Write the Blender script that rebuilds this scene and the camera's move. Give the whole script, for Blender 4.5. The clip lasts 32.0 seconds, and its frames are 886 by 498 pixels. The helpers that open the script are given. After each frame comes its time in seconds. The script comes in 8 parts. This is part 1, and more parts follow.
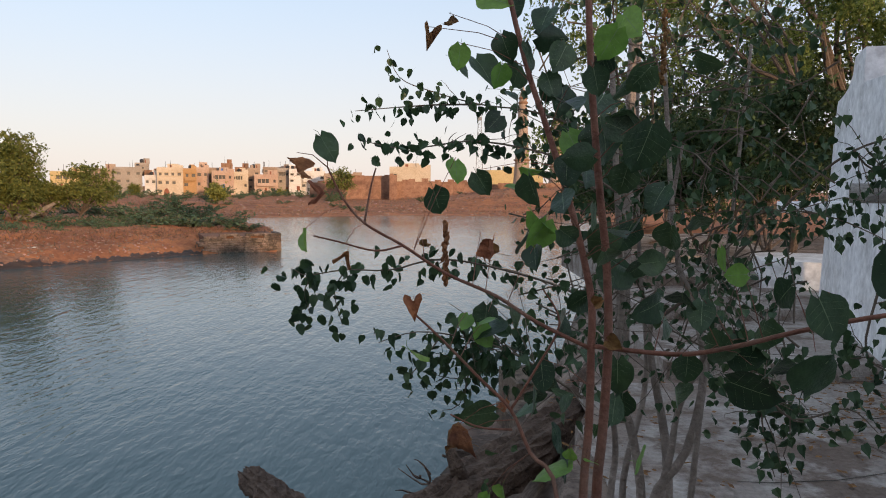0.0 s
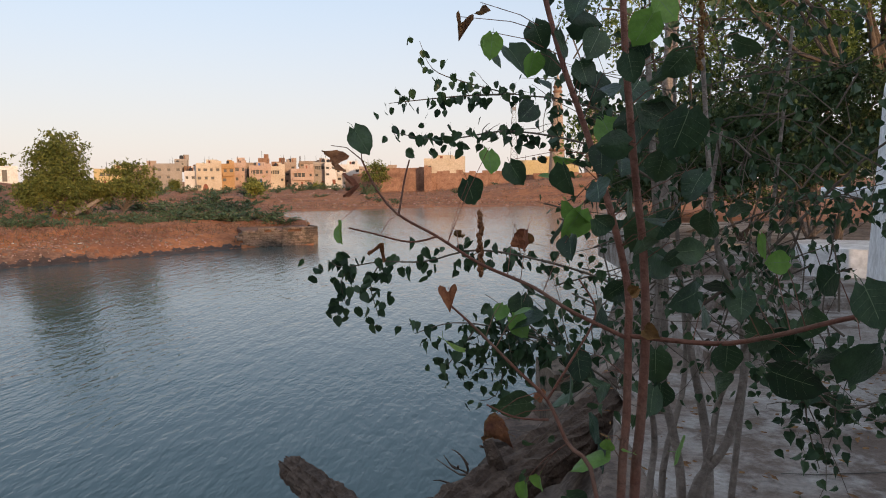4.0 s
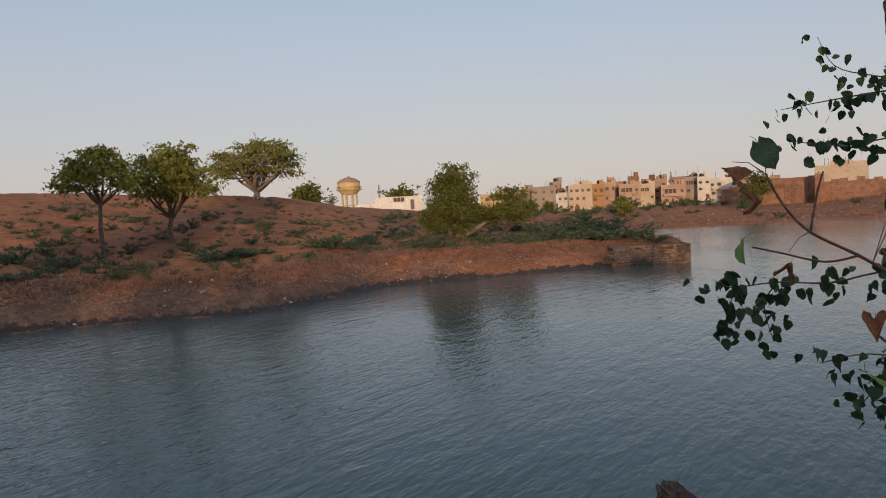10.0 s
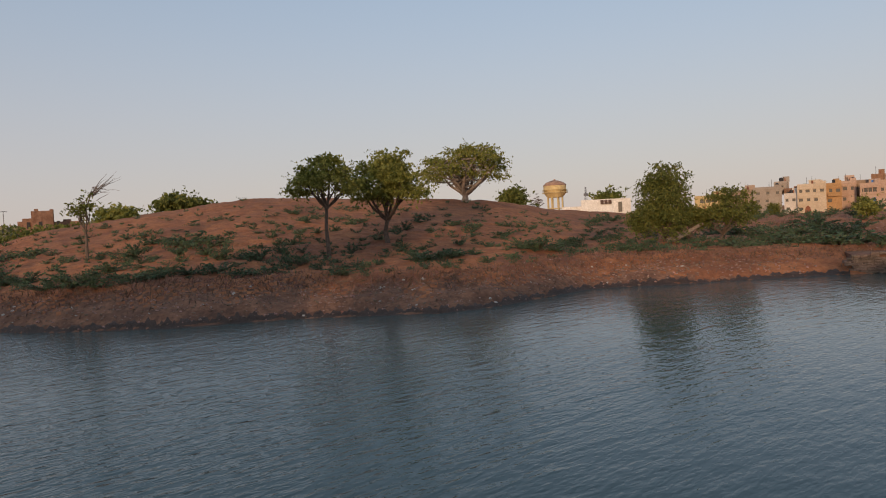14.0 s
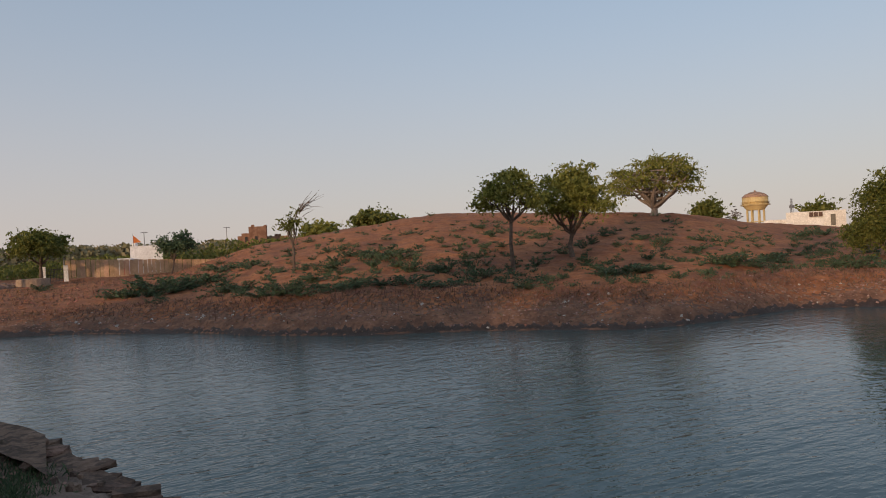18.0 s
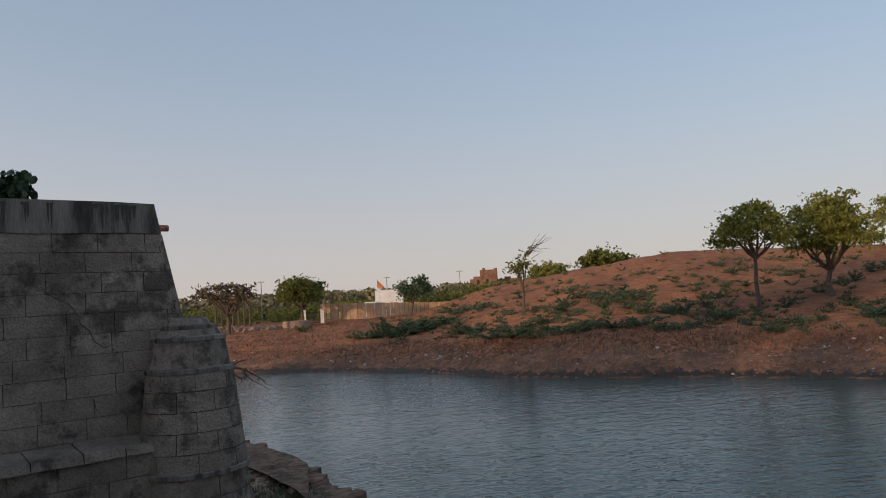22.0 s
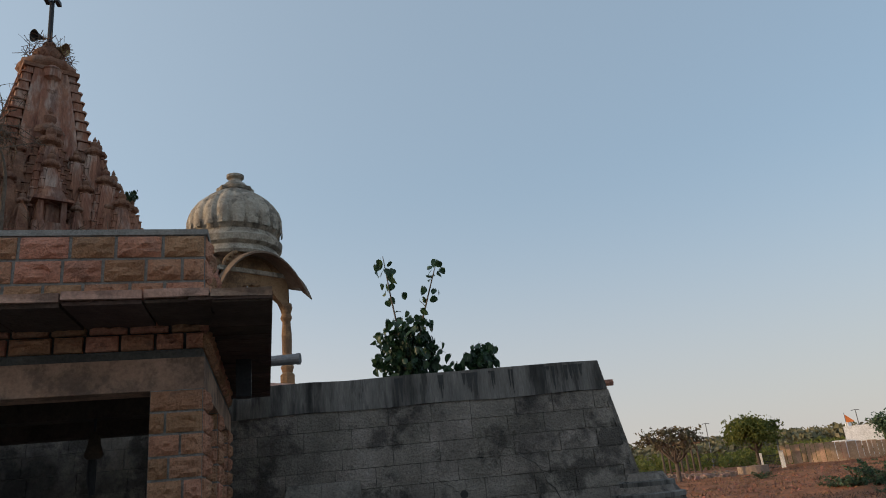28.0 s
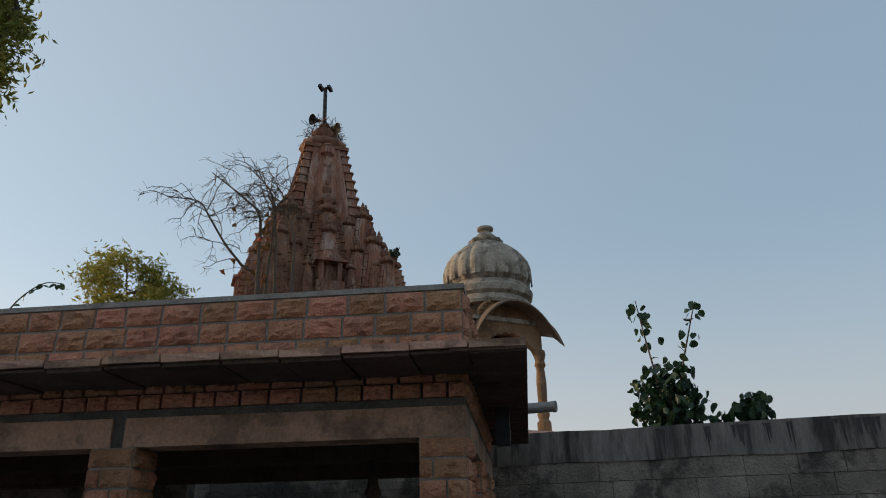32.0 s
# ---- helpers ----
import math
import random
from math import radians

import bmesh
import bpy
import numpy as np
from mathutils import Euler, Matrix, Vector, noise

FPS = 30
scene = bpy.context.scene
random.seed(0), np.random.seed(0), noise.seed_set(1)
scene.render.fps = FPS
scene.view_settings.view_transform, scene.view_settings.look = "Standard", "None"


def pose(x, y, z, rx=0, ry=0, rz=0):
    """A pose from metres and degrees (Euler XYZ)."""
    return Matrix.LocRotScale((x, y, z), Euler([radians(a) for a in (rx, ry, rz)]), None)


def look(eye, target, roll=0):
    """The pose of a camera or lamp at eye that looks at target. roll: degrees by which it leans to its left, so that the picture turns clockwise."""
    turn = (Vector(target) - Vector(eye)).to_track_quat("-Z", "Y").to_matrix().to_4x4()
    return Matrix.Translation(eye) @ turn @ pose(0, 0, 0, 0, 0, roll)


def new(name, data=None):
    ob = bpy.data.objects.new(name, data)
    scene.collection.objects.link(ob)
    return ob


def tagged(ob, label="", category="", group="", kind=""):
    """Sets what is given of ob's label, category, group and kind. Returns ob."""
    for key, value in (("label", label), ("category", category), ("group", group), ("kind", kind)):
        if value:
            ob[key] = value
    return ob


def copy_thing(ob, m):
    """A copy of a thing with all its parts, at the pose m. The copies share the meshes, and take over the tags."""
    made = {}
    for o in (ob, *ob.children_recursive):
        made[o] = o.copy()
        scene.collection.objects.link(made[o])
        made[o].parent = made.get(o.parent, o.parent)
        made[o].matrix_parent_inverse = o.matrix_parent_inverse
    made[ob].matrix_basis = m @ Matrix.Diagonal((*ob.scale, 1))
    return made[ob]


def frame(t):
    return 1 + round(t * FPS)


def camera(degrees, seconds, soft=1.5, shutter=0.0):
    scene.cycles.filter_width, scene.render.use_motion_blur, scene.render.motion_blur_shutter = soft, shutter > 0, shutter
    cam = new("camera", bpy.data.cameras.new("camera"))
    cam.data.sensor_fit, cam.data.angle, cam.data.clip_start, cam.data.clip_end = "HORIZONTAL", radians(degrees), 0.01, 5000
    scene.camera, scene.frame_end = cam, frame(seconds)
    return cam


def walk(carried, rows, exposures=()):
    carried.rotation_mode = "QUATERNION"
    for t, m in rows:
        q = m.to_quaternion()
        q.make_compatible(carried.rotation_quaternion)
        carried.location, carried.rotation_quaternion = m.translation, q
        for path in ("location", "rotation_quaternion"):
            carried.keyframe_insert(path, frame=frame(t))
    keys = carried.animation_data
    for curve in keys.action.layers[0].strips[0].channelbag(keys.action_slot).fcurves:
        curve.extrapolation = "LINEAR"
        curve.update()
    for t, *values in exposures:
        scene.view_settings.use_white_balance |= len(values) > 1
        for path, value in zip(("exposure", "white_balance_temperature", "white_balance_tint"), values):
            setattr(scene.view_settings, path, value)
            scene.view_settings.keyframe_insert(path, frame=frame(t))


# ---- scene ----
# seconds, x, y, z, and the three turns in degrees
PATH = [
    (0, 0.013, 0.032, 4.029, 85.11, -0.50, 0.00),
    (0.5, 0.015, 0.033, 4.027, 85.04, -0.46, -0.83),
    (1, 0.017, 0.034, 4.028, 84.95, -0.46, -1.64),
    (1.5, 0.018, 0.038, 4.027, 84.87, -0.40, -2.79),
    (2, 0.017, 0.039, 4.028, 84.81, -0.40, -3.46),
    (2.5, 0.018, 0.039, 4.027, 84.75, -0.42, -3.97),
    (3, 0.017, 0.037, 4.026, 84.60, -0.28, -3.45),
    (3.5, 0.016, 0.033, 4.027, 84.44, 0.07, -0.45),
    (5.5, 0.009, 0.029, 4.030, 84.63, 1.55, 10.18),
    (6, 0.007, 0.028, 4.031, 84.78, 1.93, 12.80),
    (6.5, 0.004, 0.025, 4.031, 85.00, 2.37, 16.73),
    (7, -0.001, 0.023, 4.032, 85.23, 2.74, 19.66),
    (7.5, -0.004, 0.020, 4.032, 85.42, 2.94, 21.67),
    (8, -0.006, 0.010, 4.035, 85.74, 3.15, 24.38),
    (8.5, -0.010, -0.001, 4.036, 86.22, 3.24, 28.09),
    (9, -0.014, 0.005, 4.036, 86.50, 3.23, 29.77),
    (9.5, -0.016, 0.004, 4.035, 86.69, 3.02, 30.45),
    (10, -0.017, -0.003, 4.034, 86.75, 2.92, 31.95),
    (10.5, -0.018, -0.007, 4.035, 86.79, 2.89, 33.31),
    (11, -0.021, -0.006, 4.033, 86.75, 2.90, 36.12),
    (11.5, -0.022, -0.007, 4.034, 86.82, 2.87, 38.35),
    (12, -0.007, 0.017, 4.022, 86.97, 2.93, 40.70),
    (12.5, -0.001, 0.038, 4.003, 87.22, 3.04, 43.16),
    (13, -0.009, 0.056, 3.987, 87.46, 3.12, 44.93),
    (13.5, -0.027, 0.059, 3.969, 87.68, 3.13, 46.62),
    (14, -0.046, 0.051, 3.953, 87.86, 2.96, 48.47),
    (14.5, -0.058, 0.035, 3.946, 88.08, 2.87, 50.88),
    (15, -0.056, 0.028, 3.933, 88.28, 2.81, 52.66),
    (15.5, -0.053, 0.027, 3.921, 88.52, 2.84, 55.40),
    (17.5, -0.051, 0.044, 3.895, 89.50, 2.88, 61.15),
    (18, -0.048, 0.044, 3.893, 89.81, 2.87, 63.30),
    (18.5, -0.038, 0.042, 3.898, 90.36, 2.89, 65.60),
    (19, -0.021, 0.051, 3.907, 91.11, 2.81, 69.60),
    (19.5, -0.011, 0.047, 3.910, 91.59, 2.77, 70.68),
    (20, -0.016, 0.045, 3.908, 91.99, 2.85, 72.18),
    (20.5, -0.018, 0.036, 3.909, 92.46, 2.90, 74.86),
    (21, -0.018, 0.029, 3.921, 93.04, 2.98, 77.60),
    (21.5, -0.016, 0.022, 3.922, 93.59, 3.32, 79.75),
    (22, -0.021, 0.012, 3.928, 94.19, 3.61, 81.67),
    (22.5, -0.022, -0.001, 3.931, 94.74, 3.79, 84.39),
    (23, -0.023, -0.013, 3.932, 95.37, 3.62, 87.72),
    (23.5, -0.024, -0.027, 3.935, 96.09, 3.19, 92.41),
    (24, -0.025, -0.042, 3.934, 96.72, 3.05, 97.75),
    (24.5, -0.025, -0.043, 3.937, 97.24, 3.71, 99.72),
    (26.5, 0.016, -0.062, 3.998, 100.24, 4.00, 108.61),
    (27, 0.015, -0.073, 4.017, 102.00, 4.46, 111.37),
    (27.5, 0.020, -0.074, 4.039, 105.31, 4.80, 114.01),
    (28, 0.023, -0.084, 4.047, 108.20, 5.23, 116.01),
    (28.5, 0.034, -0.091, 4.052, 111.35, 5.38, 117.57),
    (29, 0.038, -0.093, 4.055, 112.81, 5.20, 118.61),
    (29.5, 0.054, -0.090, 4.061, 113.16, 4.74, 120.20),
    (30, 0.051, -0.091, 4.061, 113.33, 3.93, 123.22),
    (30.5, 0.051, -0.086, 4.061, 113.30, 2.61, 128.07),
    (31, 0.062, -0.070, 4.064, 113.00, 1.49, 132.81),
    (31.5, 0.060, -0.070, 4.072, 112.94, 1.08, 134.74),
    (32, 0.060, -0.068, 4.070, 112.87, 1.06, 135.68),
]
cam = camera(64.04, 32.0, soft=1.0)


def steps_of(rows):
    return [(t, pose(x, y, z, rx, ry, rz)) for t, x, y, z, rx, ry, rz in rows]


EXPOSURES = [(0, 0.58, 7100, 14), (3, 0.58, 7100, 14), (6, 0.27, 7200, 15), (9, 0.0, 7200, 15), (13, -0.08, 7200, 15), (19, -0.07, 7200, 14), (23, -0.02, 7000, 12), (26.5, 0.12, 6900, 8), (28, 0.05, 6800, 6), (30, 0.02, 6850, 5), (32, -0.04, 6850, 5)]
walk(cam, steps_of(PATH), EXPOSURES)

# ---- sky and sun: a low evening sun behind the camera's first view ----
SUN_AZ, SUN_EL = 150.0, 8.0
world = bpy.data.worlds.new("evening_sky")
scene.world = world
world.use_nodes = True
wn, wl = world.node_tree.nodes, world.node_tree.links
sky = wn.new("ShaderNodeTexSky")
sky.sky_type, sky.sun_disc = "NISHITA", False
sky.sun_elevation, sky.sun_rotation = radians(SUN_EL), radians(SUN_AZ)
sky.altitude, sky.air_density, sky.dust_density, sky.ozone_density = 200, 1.0, 0.5, 2.0
haze = wn.new("ShaderNodeMix")
haze.data_type = "RGBA"
# dusty evening haze: pinkish grey low down, clear grey-blue above
sky_at = wn.new("ShaderNodeTexCoord")
sky_up = wn.new("ShaderNodeSeparateXYZ")
wl.new(sky_at.outputs["Generated"], sky_up.inputs[0])
sky_band = wn.new("ShaderNodeMapRange")
sky_band.interpolation_type = "SMOOTHSTEP"
sky_band.inputs["From Min"].default_value, sky_band.inputs["From Max"].default_value = -0.02, 0.42
wl.new(sky_up.outputs["Z"], sky_band.inputs["Value"])
haze_tone = wn.new("ShaderNodeMix")
haze_tone.data_type = "RGBA"
haze_tone.inputs[6].default_value, haze_tone.inputs[7].default_value = (2.64, 2.54, 2.72, 1), (1.98, 2.55, 3.35, 1)
wl.new(sky_band.outputs["Result"], haze_tone.inputs["Factor"])
# the haze glows wide and soft round the low sun
sun_side = wn.new("ShaderNodeVectorMath")
sun_side.operation = "DOT_PRODUCT"
sun_side.inputs[1].default_value = (math.sin(radians(SUN_AZ)) * math.cos(radians(SUN_EL)), math.cos(radians(SUN_AZ)) * math.cos(radians(SUN_EL)), math.sin(radians(SUN_EL)))
wl.new(sky_at.outputs["Generated"], sun_side.inputs[0])
glow_half = wn.new("ShaderNodeMapRange")
glow_half.inputs["From Min"].default_value = -1.0
wl.new(sun_side.outputs["Value"], glow_half.inputs["Value"])
glow_pow = wn.new("ShaderNodeMath")
glow_pow.operation = "POWER"
glow_pow.inputs[1].default_value = 3.0
wl.new(glow_half.outputs["Result"], glow_pow.inputs[0])
glow_gain = wn.new("ShaderNodeVectorMath")
glow_gain.operation = "SCALE"
glow_gain.inputs[0].default_value = (1.1, 0.81, 0.58)
wl.new(glow_pow.outputs[0], glow_gain.inputs["Scale"])
glow_sum = wn.new("ShaderNodeVectorMath")
glow_sum.inputs[1].default_value = (1, 1, 1)
wl.new(glow_gain.outputs["Vector"], glow_sum.inputs[0])
glow = wn.new("ShaderNodeVectorMath")
glow.operation = "MULTIPLY"
wl.new(haze_tone.outputs[2], glow.inputs[0])
wl.new(glow_sum.outputs["Vector"], glow.inputs[1])
wl.new(glow.outputs["Vector"], haze.inputs[7])
haze_depth = wn.new("ShaderNodeMapRange")
haze_depth.inputs["To Min"].default_value, haze_depth.inputs["To Max"].default_value = 0.9, 0.56
wl.new(sky_band.outputs["Result"], haze_depth.inputs["Value"])
wl.new(haze_depth.outputs["Result"], haze.inputs["Factor"])
wl.new(sky.outputs["Color"], haze.inputs[6])
wl.new(haze.outputs[2], wn["Background"].inputs["Color"])
wn["Background"].inputs["Strength"].default_value = 0.2
sun_data = bpy.data.lights.new("sun", "SUN")
sun_data.energy, sun_data.angle, sun_data.color = 2.6, radians(2.0), (1.0, 0.70, 0.44)
sun = new("sun", sun_data)
sun_way = Vector((math.sin(radians(SUN_AZ)) * math.cos(radians(SUN_EL)), math.cos(radians(SUN_AZ)) * math.cos(radians(SUN_EL)), math.sin(radians(SUN_EL))))
sun.matrix_world = look(sun_way * 300, (0, 0, 0))


# ---- materials ----
def mat(name, a, b, scale=3.0, rough=0.85, bump=0.3, fine=40.0, c=None, c_scale=0.5, c_amount=0.5, vary=0.0, stretch=(1, 1, 1), metal=0.0, leafy=0.0, spec=0.3, island=0.0, blotch=None):
    """Two colours mixed by noise, a third in larger stains, fine grain, bump; vary shifts the value from object to object."""
    m = bpy.data.materials.new(name)
    m.use_nodes = True
    n, l = m.node_tree.nodes, m.node_tree.links
    bsdf = n["Principled BSDF"]
    geo = n.new("ShaderNodeNewGeometry")
    mp = n.new("ShaderNodeMapping")
    mp.inputs["Scale"].default_value = stretch
    l.new(geo.outputs["Position"], mp.inputs["Vector"])

    def noise_of(sc, det):
        t = n.new("ShaderNodeTexNoise")
        t.inputs["Scale"].default_value, t.inputs["Detail"].default_value, t.inputs["Roughness"].default_value = sc, det, 0.65
        l.new(mp.outputs["Vector"], t.inputs["Vector"])
        return t

    def ramp(src, lo, hi):
        r = n.new("ShaderNodeMapRange")
        r.inputs["From Min"].default_value, r.inputs["From Max"].default_value = lo, hi
        l.new(src, r.inputs["Value"])
        return r.outputs["Result"]

    def mix(fac, x, y, how="MIX"):
        k = n.new("ShaderNodeMix")
        k.data_type, k.blend_type = "RGBA", how
        for sock, v in ((k.inputs["Factor"], fac), (k.inputs[6], x), (k.inputs[7], y)):
            if isinstance(v, (tuple, list)):
                sock.default_value = (*v, 1)
            elif isinstance(v, float):
                sock.default_value = v
            else:
                l.new(v, sock)
        return k.outputs[2]

    n1 = noise_of(scale, 6)
    col = mix(ramp(n1.outputs["Fac"], 0.32, 0.68), a, b)
    if c:
        n3 = noise_of(c_scale, 4)
        f = n.new("ShaderNodeMath")
        f.operation = "MULTIPLY"
        l.new(ramp(n3.outputs["Fac"], 0.48, 0.66), f.inputs[0])
        f.inputs[1].default_value = c_amount
        col = mix(f.outputs[0], col, c)
    if blotch:
        # flaking or grimy patches with a ragged edge: colour, scale, how much is covered
        n4, n5 = noise_of(blotch[1], 10), noise_of(blotch[1] * 0.23, 2)
        k = n.new("ShaderNodeMath")
        k.operation = "MULTIPLY_ADD"
        k.inputs[1].default_value = 0.55
        l.new(n5.outputs["Fac"], k.inputs[0])
        l.new(n4.outputs["Fac"], k.inputs[2])
        edge = 0.95 - 0.3 * blotch[2]
        f = n.new("ShaderNodeMath")
        f.operation = "MULTIPLY"
        f.inputs[1].default_value = blotch[3]
        l.new(ramp(k.outputs[0], edge - 0.05, edge + 0.06), f.inputs[0])
        col = mix(f.outputs[0], col, blotch[0])
    n2 = noise_of(fine, 3)
    g = n.new("ShaderNodeMapRange")
    g.inputs["From Min"].default_value, g.inputs["From Max"].default_value = 0.3, 0.7
    g.inputs["To Min"].default_value, g.inputs["To Max"].default_value = 0.8, 1.18
    l.new(n2.outputs["Fac"], g.inputs["Value"])
    col = mix(1.0, col, g.outputs["Result"], "MULTIPLY")
    for amount, source in ((vary, "o"), (island, "i")):
        if amount:
            o = n.new("ShaderNodeObjectInfo").outputs["Random"] if source == "o" else geo.outputs["Random Per Island"]
            h = n.new("ShaderNodeHueSaturation")
            v = n.new("ShaderNodeMapRange")
            v.inputs["To Min"].default_value, v.inputs["To Max"].default_value = 1 - amount, 1 + amount
            l.new(o, v.inputs["Value"])
            l.new(v.outputs["Result"], h.inputs["Value"])
            hv = n.new("ShaderNodeMapRange")
            hv.inputs["To Min"].default_value, hv.inputs["To Max"].default_value = 0.5 + amount * 0.07, 0.5 - amount * 0.07
            l.new(o, hv.inputs["Value"])
            l.new(hv.outputs["Result"], h.inputs["Hue"])
            l.new(col, h.inputs["Color"])
            col = h.outputs["Color"]
    l.new(col, bsdf.inputs["Base Color"])
    bsdf.inputs["Roughness"].default_value, bsdf.inputs["Metallic"].default_value = rough, metal
    bsdf.inputs["Specular IOR Level"].default_value = spec
    if bump:
        bp = n.new("ShaderNodeBump")
        bp.inputs["Strength"].default_value, bp.inputs["Distance"].default_value = bump, 0.035
        ad = n.new("ShaderNodeMath")
        ad.operation = "ADD"
        l.new(n1.outputs["Fac"], ad.inputs[0])
        l.new(n2.outputs["Fac"], ad.inputs[1])
        l.new(ad.outputs[0], bp.inputs["Height"])
        l.new(bp.outputs["Normal"], bsdf.inputs["Normal"])
    if leafy:
        tr = n.new("ShaderNodeBsdfTranslucent")
        l.new(col, tr.inputs["Color"])
        mx = n.new("ShaderNodeMixShader")
        mx.inputs[0].default_value = leafy
        l.new(bsdf.outputs[0], mx.inputs[1])
        l.new(tr.outputs[0], mx.inputs[2])
        l.new(mx.outputs[0], n["Material Output"].inputs["Surface"])
    return m


EARTH = mat("red_earth", (0.25, 0.092, 0.042), (0.42, 0.172, 0.076), 1.4, 0.95, 1.0, 5.0, (0.17, 0.068, 0.04), 0.22, 0.7, blotch=((0.16, 0.062, 0.038), 0.9, 0.5, 0.4))
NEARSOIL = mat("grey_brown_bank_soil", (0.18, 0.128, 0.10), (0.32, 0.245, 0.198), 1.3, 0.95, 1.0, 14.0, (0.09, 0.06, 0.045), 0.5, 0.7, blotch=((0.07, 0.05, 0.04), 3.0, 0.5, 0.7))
WATER = None
BLOCK = mat("grey_plastered_stone", (0.182, 0.153, 0.127), (0.342, 0.292, 0.246), 1.6, 0.9, 0.8, 30, (0.055, 0.048, 0.043), 0.55, 0.85, vary=0.10, blotch=((0.032, 0.028, 0.025), 2.6, 0.46, 0.7))
JOINT = mat("dark_joint", (0.06, 0.053, 0.046), (0.19, 0.168, 0.145), 4, 0.95, 0.3)
COPING = mat("streaked_plaster_coping", (0.15, 0.135, 0.12), (0.26, 0.235, 0.21), 2.0, 0.9, 0.4, 30, (0.03, 0.028, 0.026), 1.3, 0.85, stretch=(2.2, 2.2, 0.3), blotch=((0.02, 0.019, 0.018), 3.0, 0.36, 0.7))
REDSTONE = mat("red_sandstone_block", (0.50, 0.23, 0.135), (0.68, 0.35, 0.215), 7, 0.9, 1.0, 55, (0.34, 0.16, 0.10), 2.0, 0.45, vary=0.18, blotch=((0.20, 0.10, 0.07), 7.0, 0.34, 0.55))
SLAB = mat("red_sandstone_slab", (0.40, 0.23, 0.16), (0.53, 0.32, 0.23), 2.5, 0.9, 0.5, 35, (0.14, 0.09, 0.07), 1.2, 0.6, vary=0.12, blotch=((0.11, 0.075, 0.06), 5.0, 0.45, 0.6))
# darker tone for the band, infill and frieze core below the eaves
DARKMORTAR = mat("dark_grey_mortar", (0.07, 0.066, 0.06), (0.13, 0.122, 0.108), 5, 0.95, 0.6, 45)
MORTAR = mat("grey_cement_mortar", (0.22, 0.205, 0.185), (0.34, 0.315, 0.285), 6, 0.95, 0.5, 50)
# dark brown for the eaves' underside, ceiling, beams and bell
DARKBROWN = mat("dark_brown_mottle", (0.07, 0.045, 0.035), (0.13, 0.085, 0.065), 3, 0.95, 0.6, 30, vary=0.25)
SPIRE = mat("weathered_painted_sandstone", (0.25, 0.105, 0.07), (0.40, 0.205, 0.13), 1.9, 0.9, 0.9, 16, (0.52, 0.44, 0.38), 2.4, 0.6, stretch=(1, 1, 0.22), blotch=((0.12, 0.055, 0.042), 2.2, 0.42, 0.7))
SPIRE_DARK = mat("sooty_red_sandstone", (0.15, 0.07, 0.048), (0.30, 0.155, 0.095), 2.2, 0.9, 0.7, 20, (0.30, 0.22, 0.17), 1.4, 0.4)
YELLOWSTONE = mat("yellow_carved_sandstone", (0.27, 0.155, 0.08), (0.42, 0.255, 0.14), 3.5, 0.9, 0.7, 40, (0.19, 0.115, 0.07), 1.8, 0.6, blotch=((0.11, 0.07, 0.05), 6.0, 0.45, 0.6))
DOME = mat("stained_lime_plaster_dome", (0.38, 0.32, 0.25), (0.56, 0.49, 0.40), 3.5, 0.9, 0.9, 26, (0.24, 0.19, 0.15), 2.4, 0.6, blotch=((0.08, 0.066, 0.055), 5.0, 0.42, 0.6))
WHITE = mat("white_limewash", (0.80, 0.80, 0.805), (0.86, 0.86, 0.86), 1.2, 0.9, 0.25, 9, (0.66, 0.65, 0.64), 0.9, 0.4, blotch=((0.52, 0.50, 0.48), 4.0, 0.36, 0.4))
PINK = mat("peach_painted_plaster", (0.66, 0.40, 0.32), (0.72, 0.46, 0.37), 1.5, 0.85, 0.2, 20)
REDPAINT = mat("red_paint", (0.38, 0.02, 0.025), (0.44, 0.035, 0.035), 3, 0.6, 0.15, 20)
PAVE = mat("worn_concrete_paving", (0.30, 0.255, 0.222), (0.49, 0.44, 0.402), 2.2, 0.92, 0.9, 26, (0.22, 0.155, 0.12), 0.9, 0.8, blotch=((0.15, 0.10, 0.075), 3.2, 0.46, 0.8))
GREYSTONE = mat("weathered_bank_stone", (0.16, 0.11, 0.082), (0.29, 0.21, 0.165), 2.6, 0.95, 1.0, 20, (0.09, 0.065, 0.05), 0.9, 0.7, vary=0.14, blotch=((0.065, 0.05, 0.04), 4.0, 0.5, 0.8))
SHELFSTONE = mat("earthy_shelf_stone", (0.15, 0.092, 0.068), (0.28, 0.185, 0.14), 2.6, 0.95, 1.0, 20, (0.09, 0.055, 0.042), 1.1, 0.8, vary=0.14, blotch=((0.06, 0.042, 0.034), 4.0, 0.55, 0.8))
DEADWOOD = mat("dead_bark", (0.07, 0.046, 0.035), (0.175, 0.12, 0.09), 7, 0.95, 1.0, 30, stretch=(1, 1, 1))
BARK = mat("brown_bark", (0.085, 0.062, 0.048), (0.165, 0.125, 0.10), 5, 0.95, 0.8, 30)
PALEBARK = mat("pale_grey_bark", (0.18, 0.145, 0.12), (0.33, 0.27, 0.23), 6, 0.9, 0.6, 40)
REDSTEM = mat("red_brown_stem", (0.16, 0.06, 0.04), (0.25, 0.105, 0.068), 20, 0.6, 0.3, 90, (0.24, 0.15, 0.11), 6, 0.6)
TWIG = mat("grey_brown_twig", (0.10, 0.075, 0.055), (0.17, 0.13, 0.10), 14, 0.85, 0.3, 60)
FIG = mat("dark_fig_leaf", (0.02, 0.05, 0.022), (0.048, 0.092, 0.036), 18, 0.36, 0.15, 60, vary=0.35, leafy=0.22, spec=0.45)
